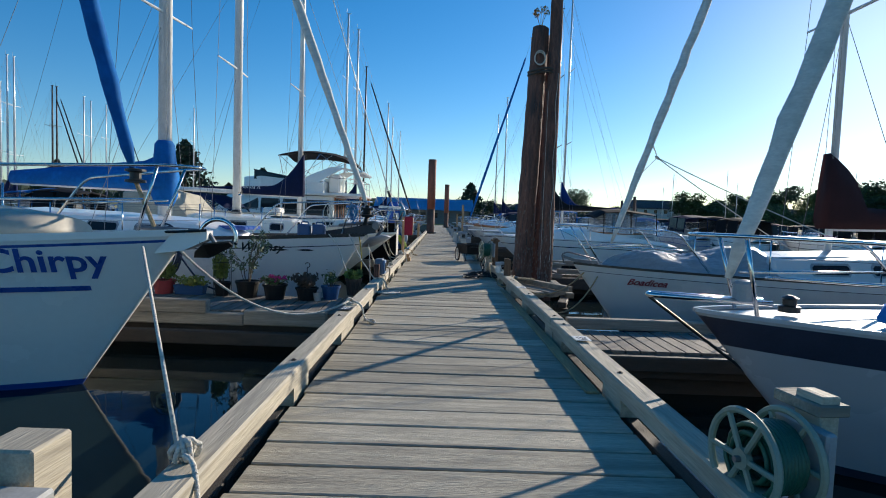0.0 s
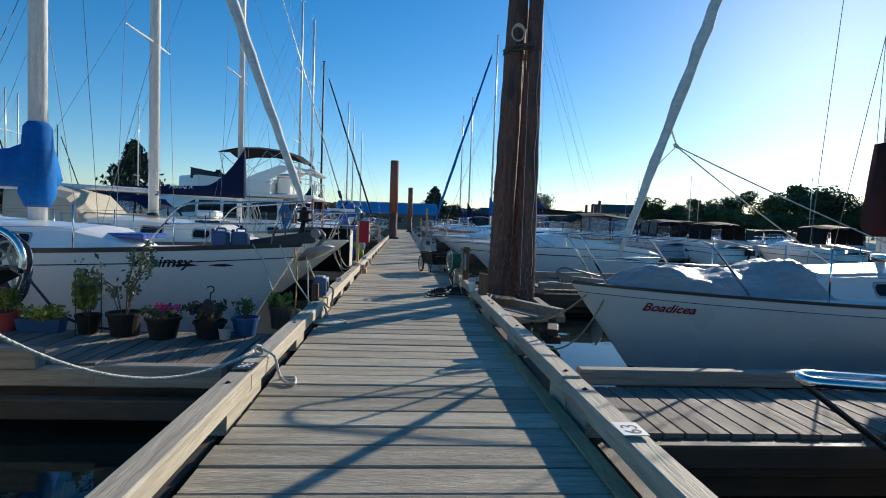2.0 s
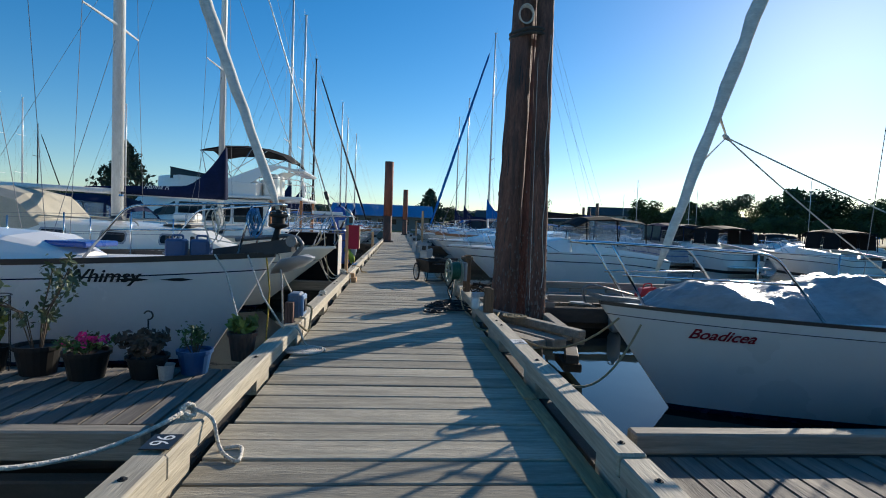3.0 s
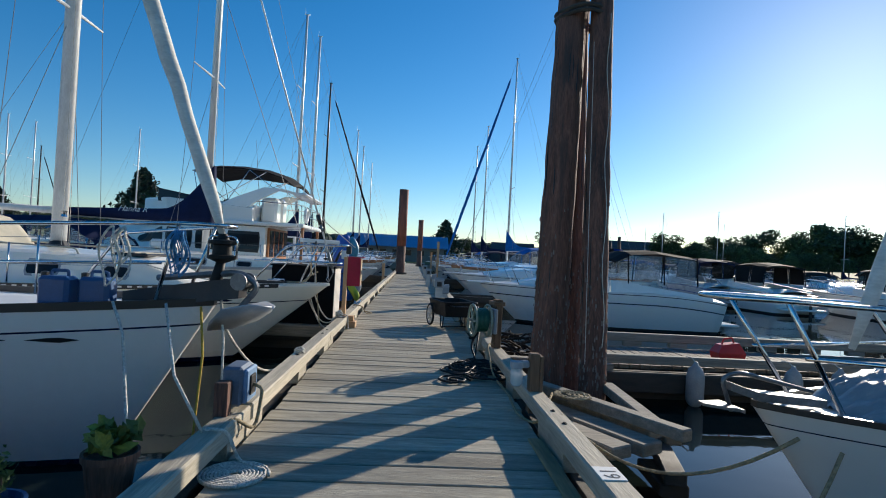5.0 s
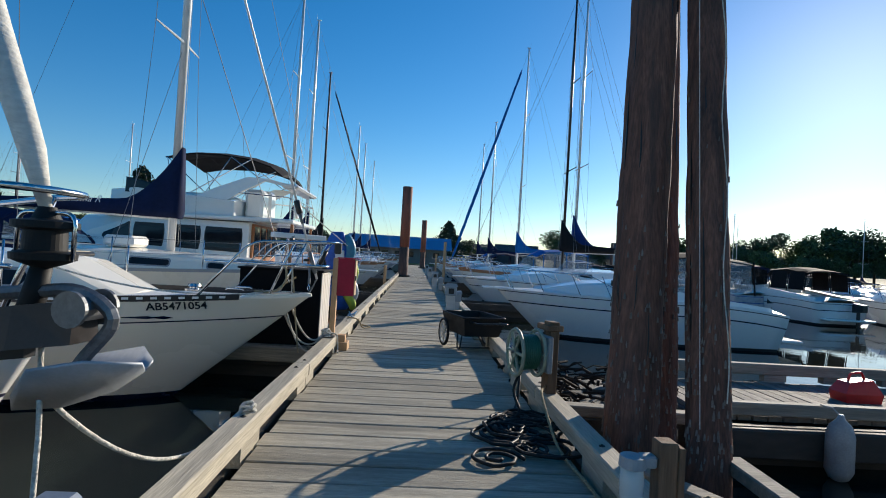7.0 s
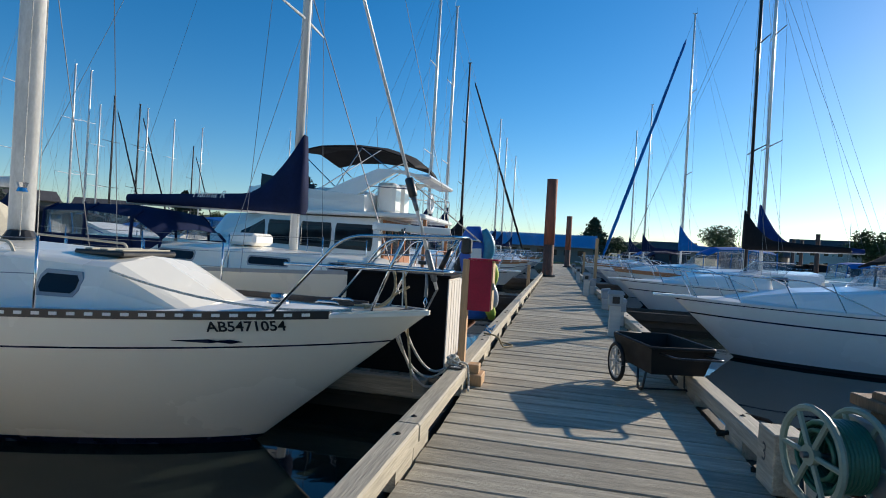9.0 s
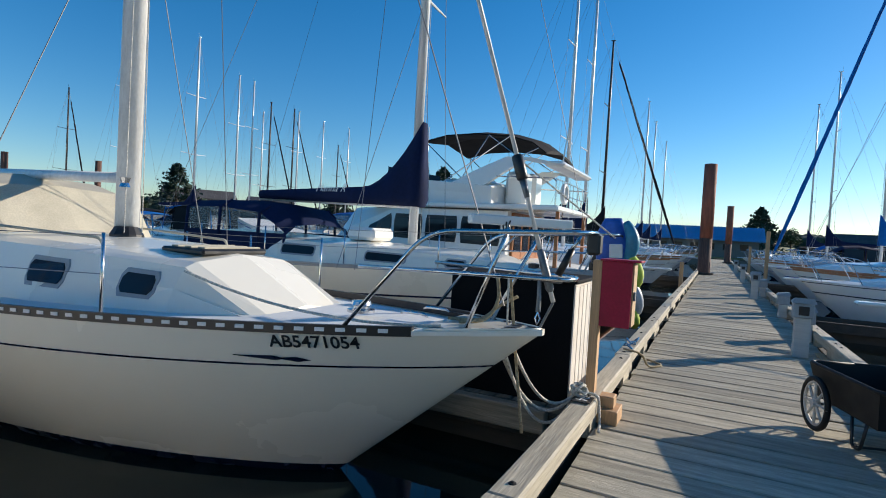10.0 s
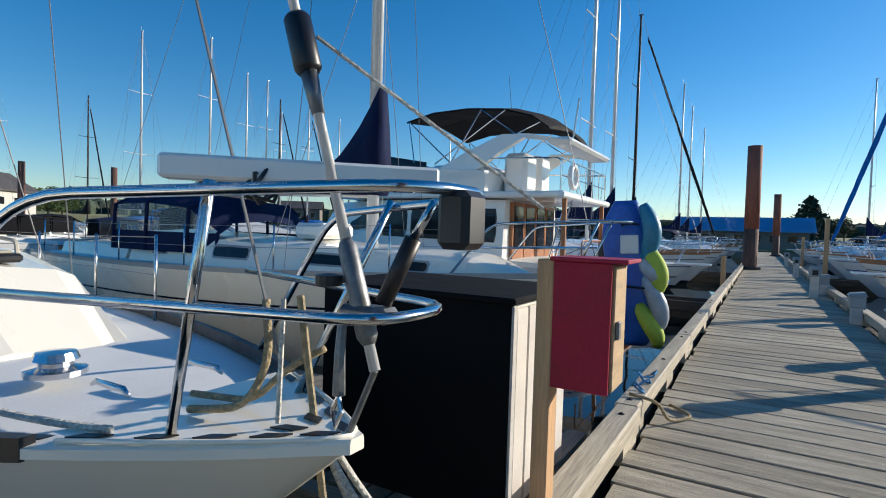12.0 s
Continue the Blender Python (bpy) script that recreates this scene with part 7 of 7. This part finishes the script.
    line("mooring_line", sag((2.3, 11.25, 0.45), (1.25, 10.9, 0.18), 0.4, 14), 0.011, TANROPE, "slack tan line from a bow to the rail")
    line("mooring_line", sag((2.1, 11.3, 0.5), (1.22, 12.6, 0.2), 0.3, 14), 0.011, TANROPE, "slack tan line from a bow to the rail")


def pot(x, y, h, r, mat_, label, plants, seed, square=False):
    rng = random.Random(seed)
    t = thing("flower_pot", pose(x, y, 0.0), label, "flower pot", "flower pots on the float")
    if square:
        part("pot", loft(bmesh.new(), [[(-r * 0.9, -r * 0.3, 0), (r * 0.9, -r * 0.3, 0), (r * 0.9, r * 0.3, 0), (-r * 0.9, r * 0.3, 0)], [(-r, -r * 0.38, h), (r, -r * 0.38, h), (r, r * 0.38, h), (-r, r * 0.38, h)], [(-r * 0.93, -r * 0.33, h), (r * 0.93, -r * 0.33, h), (r * 0.93, r * 0.33, h), (-r * 0.93, r * 0.33, h)], [(-r * 0.9, -r * 0.3, h - 0.03), (r * 0.9, -r * 0.3, h - 0.03), (r * 0.9, r * 0.3, h - 0.03), (-r * 0.9, r * 0.3, h - 0.03)]]), mat_, t)
    else:
        part("pot", lathe(bmesh.new(), [(r * 0.74, 0), (r * 0.95, h * 0.85), (r * 1.04, h * 0.86), (r * 1.05, h), (r * 0.94, h), (r * 0.9, h - 0.03), (0.01, h - 0.03)], 20), mat_, t)
    st, lf = bmesh.new(), bmesh.new()
    for k in range(9):
        a = rng.uniform(0, 6.28)
        d = Vector((math.cos(a), math.sin(a), 0)) * r * rng.uniform(0.2, 1.0)
        top = d * plants[3] + Vector((0, 0, h + plants[0] * rng.uniform(0.5, 1.0)))
        tube(st, [d * 0.3 + Vector((0, 0, h - 0.03)), d * 0.8 + Vector((0, 0, h + plants[0] * 0.4)), top], 0.005, 4)
        leaves(lf, top, (r * 0.5, r * 0.5, plants[0] * 0.28 + 0.02), plants[1] * 2, plants[2] * 1.25, rng, shell=0.1)
        leaves(lf, d * 0.8 + Vector((0, 0, h + plants[0] * 0.35)), (r * 0.4, r * 0.4, plants[0] * 0.2 + 0.02), plants[1], plants[2] * 1.25, rng, shell=0.1)
    part("stem", st, BARK, t)
    part("foliage", lf, plants[4], t)
    return t


def pots():
    black = RUBBER
    pot(-4.2, 11.0, 0.2, 0.16, TERRA, "terracotta red pot with yellow-green leaves", (0.2, 26, 0.022, 0.9, LEAFY), 1)
    pot(-3.8, 10.98, 0.14, 0.22, BLUEPL, "blue trough with yellow-green seedlings", (0.1, 18, 0.02, 1.0, LEAFY), 2, True)
    pot(-3.32, 10.95, 0.2, 0.12, black, "black pot with a dense yellow-green bush", (0.38, 40, 0.024, 0.9, LEAFY), 3)
    pot(-2.93, 10.9, 0.24, 0.17, black, "black pot with a tall airy grey-green shrub", (0.66, 12, 0.024, 2.4, GREYLEAF), 4)
    p = pot(-2.5, 10.8, 0.22, 0.17, black, "black pot full of magenta petunias", (0.1, 10, 0.02, 1.1, LEAF), 5)
    rng = random.Random(8)
    fl = bmesh.new()
    for k in range(26):
        a, q = rng.uniform(0, 6.28), rng.uniform(0, 0.2)
        leaves(fl, (q * math.cos(a), q * math.sin(a), 0.28 + rng.uniform(-0.03, 0.06)), (0.03, 0.03, 0.015), 7, 0.022, rng)
    part("petals", fl, PINK, p)
    q = pot(-2.05, 10.84, 0.18, 0.16, black, "black hanging basket with brown dried plants", (0.16, 26, 0.026, 1.2, DARKLEAF), 6)
    hook = bmesh.new()
    for k in range(3):
        a = 2.1 * k
        tube(hook, [(0.15 * math.cos(a), 0.15 * math.sin(a), 0.18), (0, 0, 0.40)], 0.003, 4)
    tube(hook, [(0, 0, 0.40), (0, 0, 0.47)] + [(0.035 * math.cos(a) - 0.0, 0, 0.505 + 0.035 * math.sin(a)) for a in (radians(-90 + 25 * j) for j in range(11))], 0.007, 5)
    part("hanger", hook, BLACKP, q)
    pot(-1.73, 10.98, 0.2, 0.14, BLUEPL, "dark blue pot with a small feathery shrub", (0.2, 12, 0.014, 0.8, LEAF), 7)
    pot(-1.47, 11.45, 0.26, 0.13, PILE, "dark glazed pot with broad leaves by the rail", (0.1, 5, 0.04, 1.2, LEAFY), 9)
    t = thing("bucket", pose(-1.88, 10.78, 0), "small white plastic bucket among the pots", "bucket")
    part("body", lathe(bmesh.new(), [(0.05, 0), (0.065, 0.12), (0.072, 0.12), (0.06, 0.115), (0.048, 0.01)], 14), FENDER, t)
    tr = thing("plant_stand", pose(-3.32, 10.95, 0), "small black wire frame around a potted bush", "plant stand")
    bm = bmesh.new()
    for z in (0.5, 0.62):
        tube(bm, [(0.13 * math.cos(a), 0.13 * math.sin(a), z) for a in (2 * math.pi * k / 16 for k in range(17))], 0.004, 4)
    for k in range(6):
        a = k * 1.047
        tube(bm, [(0.13 * math.cos(a), 0.13 * math.sin(a), 0.0), (0.13 * math.cos(a), 0.13 * math.sin(a), 0.62)], 0.004, 4)
    part("frame", bm, BLACKP, tr)
    # dark hose hung on a short post at the end of the row
    hk = thing("hose_hank", pose(-4.22, 11.15, 0), "hank of dark hose hung on a short post", "hose")
    rng = random.Random(12)
    for k in range(14):
        r = rng.uniform(0.24, 0.33)
        dx, dz = rng.uniform(-0.05, 0.05), 0.62 + rng.uniform(-0.05, 0.05)
        part("loop", tubed([(dx + r * 0.62 * math.cos(a), 0.03 * math.sin(2 * a), dz + r * 1.15 * math.sin(a)) for a in (2 * math.pi * j / 24 for j in range(25))], 0.013, 6), HOSEBLUE, hk, smooth=True)
    part("tail", tubed(bend([(0.2, -0.05, 0.55), (0.5, 0.0, 0.12), (0.9, -0.05, 0.02), (1.2, -0.1, 0.02)], 0.2), 0.014, 6), HOSEBLUE, hk, smooth=True)
    part("post", tubed([(0, 0.06, 0), (0, 0.06, 1.0)], 0.03, 8), PLASTIC, hk)
    wh = part("reel_hub", tubed([(0.14 * math.cos(a), -0.05, 0.78 + 0.14 * math.sin(a)) for a in (2 * math.pi * k / 24 for k in range(25))], 0.016, 7, caps=False), REEL, hk, smooth=True)
    for k in range(5):
        a = 1.257 * k
        part("spoke", tubed([(0, -0.05, 0.78), (0.14 * math.cos(a), -0.05, 0.78 + 0.14 * math.sin(a))], 0.014, 6), REEL, wh)


def fenders():
    for x, s in ((3.85, 1.0), (5.2, 0.8), (5.86, 1.0)):
        t = thing("fender", pose(x, 15.52, 0), "scuffed grey boat fender hung from the float", "fender", "fenders on the float")
        part("body", lathe(bmesh.new(), [(0.02, 0.14), (0.035, 0.1), (0.09, 0.04), (0.115, -0.05), (0.115, -0.36 * s), (0.08, -0.43 * s), (0.03, -0.46 * s)], 16), FENDER, t, smooth=True)
        part("lanyard", tubed([(0, 0, 0.12), (0.0, 0.1, 0.17), (0, 0.25, 0.16)], 0.008, 5), ROPE, t)
    t = thing("fuel_can", pose(5.0, 16.7, 0), "red plastic fuel can standing on the float", "fuel can")
    part("body", loft(bmesh.new(), [[(-0.2, -0.12, 0), (0.2, -0.12, 0), (0.2, 0.12, 0), (-0.2, 0.12, 0)], [(-0.22, -0.13, 0.1), (0.22, -0.13, 0.1), (0.22, 0.13, 0.1), (-0.22, 0.13, 0.1)], [(-0.15, -0.09, 0.22), (0.12, -0.09, 0.26), (0.12, 0.09, 0.26), (-0.15, 0.09, 0.22)]]), REDPL, t)
    part("handle", tubed(bend([(-0.1, 0, 0.22), (-0.08, 0, 0.31), (0.06, 0, 0.33), (0.09, 0, 0.25)], 0.03), 0.014, 6), REDPL, t)


def inflatables():
    """A half-deflated blue towable tube stood on end, with lime and grey panels, beside a dark board."""
    t = thing("paddle_board", pose(-2.08, 23.25, 0.10, 6, 3, 20), "dark inflatable board standing on the float", "paddle board")
    rings = []
    for k in range(15):
        f = k / 14
        w = 0.24 * math.sin(math.pi * (0.1 + 0.84 * f)) ** 0.55
        rings.append([(w * math.cos(a), 0.075 * math.sin(a), 1.65 * f) for a in (2 * math.pi * j / 14 for j in range(14))])
    part("body", loft(bmesh.new(), rings), BLACKP, t, smooth=True)
    t = thing("towable_tube", pose(-1.72, 22.95, 0.05, 4, -3, 8), "slack blue inflatable tube with lime and grey panels stood on end", "inflatable")
    bm = bmesh.new()
    rings = []
    for k in range(29):
        f = k / 28
        w = 0.31 * math.sin(math.pi * (0.08 + 0.86 * f)) ** 0.5 * (1 + 0.12 * math.sin(9 * f + 1))
        d = 0.17 * math.sin(math.pi * (0.06 + 0.88 * f)) ** 0.6
        cx = 0.05 * math.sin(5 * f)
        rings.append([(cx + w * math.cos(a) * (1 + 0.10 * noise.noise((math.cos(a) * 2, math.sin(a) * 2, f * 5))), d * math.sin(a) * (1 + 0.22 * noise.noise((math.cos(a) * 3, math.sin(a) * 3, f * 7 + 4))), 1.74 * f) for a in (2 * math.pi * j / 24 for j in range(24))])
    part("body", loft(bm, rings), TUBEBLUE, t, smooth=True)
    for k, (z0, z1, mat_, out) in enumerate(((1.05, 1.68, TUBETEAL, 0.20), (0.62, 1.20, LIME, 0.27), (0.22, 0.85, TUBEGREY, 0.28), (0.02, 0.52, LIME, 0.24), (0.75, 1.05, TUBEGREY, 0.31))):
        pts = [(out - 0.05 + 0.10 * math.sin(math.pi * q / 8 + 0.4 * k), -0.11 - 0.05 * math.sin(math.pi * q / 8), z0 + (z1 - z0) * q / 8) for q in range(9)]
        part("side_panel", tubed(pts, [0.03 + 0.075 * math.sin(math.pi * (q + 0.4) / 8.8) ** 0.6 for q in range(9)], 12), mat_, t, smooth=True)
    part("emblem", boxed(-0.10, 0.10, -0.195, -0.165, 1.12, 1.34, 0.01), DECKW, t, "pale printed emblem")
    part("strap", tubed([(-0.3, -0.10, 0.72), (-0.1, -0.19, 0.74), (0.15, -0.2, 0.72), (0.3, -0.14, 0.7)], 0.014, 6), BLACKP, t)
    part("grab_handle", tubed(bend([(-0.08, -0.17, 1.45), (-0.08, -0.24, 1.47), (0.1, -0.24, 1.47), (0.1, -0.17, 1.45)], 0.04), 0.014, 6), BLACKP, t)


def small_fittings():
    # slip numbers on the rails
    for body, x, y, rz in (("96", -1.17, 9.02, 0), ("94", -1.17, 18.02, 0), ("63", 1.17, 7.9, 180), ("61", 1.17, 11.49, 180)):
        t = thing("slip_number", pose(x, y, 0.202, 0, 0, 0), "painted slip number plate on the rail", "number plate", "slip numbers")
        part("plate", boxed(-0.07, 0.07, -0.09, 0.09, 0.006, 0.012), BLACKP if x < 0 else DECKW, t)
        c, s = math.cos(radians(-90 + rz)), math.sin(radians(-90 + rz))
        lettering(body, 0.13, lambda u, v: Vector(((u - 0.075) * c - (v - 0.045) * s, (u - 0.075) * s + (v - 0.045) * c, 0.0135)), DECKW if x < 0 else BLACKP, t)
    # a loose lath along the east rail
    EDGEWOOD = mat("stained_edge_board", (0.30, 0.22, 0.11), 0.75, var=0.3, scale=1.6, stretch=(10, 1.0, 10), bump=0.2, rnd=0.15, stain=(0.12, 0.10, 0.06), stain_at=0.52, fine=8.0)
    for y0, y1 in ((6.96, 10.3), (10.34, 12.6), (19.8, 23.0)):
        tagged(part("edge_board", boxed(0.965, 1.07, y0, y1, 0.003, 0.022, 0.005), EDGEWOOD, None), "stained brown board nailed along the walkway edge", "board", "boards along the rail")
    # low posts at the walkway's start
    t = thing("mooring_post", pose(-1.72, 5.1, 0), "square weathered post beside the walkway", "post")
    part("post", boxed(-0.11, 0.11, -0.11, 0.11, -0.9, 0.36, 0.01), RAIL, t)
    t = thing("dock_locker", pose(-1.72, 4.72, 0), "white topped dock box with an orange side", "locker")
    part("body", boxed(-0.2, 0.2, -0.22, 0.22, -0.25, 0.2, 0.012), YROPE, t)
    part("lid", boxed(-0.23, 0.22, -0.25, 0.24, 0.2, 0.25, 0.012), FENDER, t)
    tagged(part("finger_stub", boxed(-3.4, -1.27, 4.2, 5.0, -0.32, -0.26, 0.01), RAIL_X, None), "low weathered float beside the walkway", "float")
    # number block by the reel
    t = thing("number_block", pose(1.13, 16.58, 0), "grey wooden block painted with a number", "block")
    part("block", boxed(-0.09, 0.11, -0.13, 0.13, 0.0, 0.36, 0.008), RAIL, t)
    lettering("3", 0.16, lambda u, v: Vector((-0.092, -(u - 0.05), 0.16 + v)), BLACKP, t)
    # debris behind the reel; its brown is deepened to include the shade there
    rng = random.Random(30)
    bm = bmesh.new()
    for k in range(90):
        a = Vector((rng.uniform(1.35, 2.6), rng.uniform(16.1, 17.7), rng.uniform(-0.1, 0.12)))
        d = Vector((rng.uniform(-0.4, 0.4), rng.uniform(-0.3, 0.3), rng.uniform(-0.03, 0.1)))
        tube(bm, [a, a + d * 0.5 + Vector((0, 0, 0.04)), a + d], rng.uniform(0.008, 0.02), 5)
    tagged(part("driftwood", bm, mat("shaded_brown_sticks", (0.03, 0.022, 0.017), 0.85, var=0.3, spec=0.15), None), "heap of broken sticks and lines on the float", "driftwood", kind="stuff")


DARKLEAF = mat("brown_dried_leaves", (0.10, 0.06, 0.04), 0.7, var=0.3, bump=0.0, island=0.4)
storage_box()
red_box()
dock_cart()
for x, y in ((0.74, 22.6), (0.72, 31.9), (0.76, 40.5), (0.78, 50.0)):
    pedestal(pose(x, y, 0))
for x, y in ((1.0, 24.2), (1.0, 27.5), (1.02, 33.2)):
    pedestal(pose(x, y, 0, 0, 0, 90), 0.5)
for x, y, h in ((1.27, 36.0, 2.1), (1.3, 47, 1.6), (-1.3, 33, 0.9)):
    t = thing("timber_post", pose(x, y, 0), "tall slim brown timber post at the rail", "post", "timber posts")
    part("post", boxed(-0.06, 0.06, -0.06, 0.06, -0.4, h, 0.008), TIMBER, t)
hose_post(pose(1.10, 15.58, 0.03, 0, 0, 10), "green garden hose on a pale reel beside the rail", BROWNWOOD)
hose_post(pose(1.40, 5.3, -0.22, 0, 0, 8), "pale garden hose reel on a timber bracket")
jar_lamp()
power_box()
ropes()
pots()
fenders()
inflatables()
small_fittings()


# ---- deck boards, one by one ----
def boards():
    rng = random.Random(99)
    meshes = []
    for k in range(6):
        bm = bmesh.new()
        e0, e1 = rng.uniform(-0.02, 0.015), rng.uniform(-0.015, 0.02)
        box(bm, -1.07 + e0, 1.07 + e1, -0.126, 0.126, -0.045, 0.0)
        es = [e for e in bm.edges if abs(e.verts[0].co.y - e.verts[1].co.y) < 0.01 and e.verts[0].co.z > -0.01 and e.verts[1].co.z > -0.01]
        bmesh.ops.bevel(bm, geom=es, offset=0.006, segments=1, affect="EDGES")
        bmesh.ops.recalc_face_normals(bm, faces=bm.faces)
        me = bpy.data.meshes.new("plank")
        bm.to_mesh(me)
        bm.free()
        me.materials.append(PLANK)
        meshes.append(me)
    far = bmesh.new()
    y, k = -3.8, 0
    while y < 92:
        w = rng.uniform(0.965, 1.035)
        if 0.5 < y < 66:
            ob = new("plank", meshes[k % 6])
            ob.parent = WALKWAY
            ob.matrix_basis = Matrix.LocRotScale((rng.uniform(-0.012, 0.012), y, rng.uniform(-0.004, 0.003)), Euler((rng.uniform(-0.006, 0.006), 0, rng.uniform(-0.002, 0.002))), (1, w, 1))
        else:
            box(far, -1.07, 1.07, y - 0.1285 * w, y + 0.1285 * w, -0.045, 0)
        y += 0.252 * w + 0.023
        k += 1
    part("far_planks", far, PLANK, WALKWAY)["kind"] = "stuff"
    for t, (x0, x1, y0, y1) in zip(FINGERS, ((-9.45, -1.3, 9.8, 11.1), (-9.45, -1.3, 18.35, 19.85), (1.3, 9.45, 8.38, 9.34), (2.8, 10.45, 15.88, 17.5))):
        bm = bmesh.new()
        box(bm, -0.066, 0.066, y0, y1, -0.05, 0.0)
        bmesh.ops.recalc_face_normals(bm, faces=bm.faces)
        me = bpy.data.meshes.new("plank")
        bm.to_mesh(me)
        bm.free()
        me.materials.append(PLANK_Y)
        x = x0 + 0.08
        while x < x1 - 0.07:
            ob = new("plank", me)
            ob.parent = t
            ob.matrix_basis = pose(x, rng.uniform(-0.01, 0.01), rng.uniform(-0.004, 0.003))
            x += 0.152


boards()
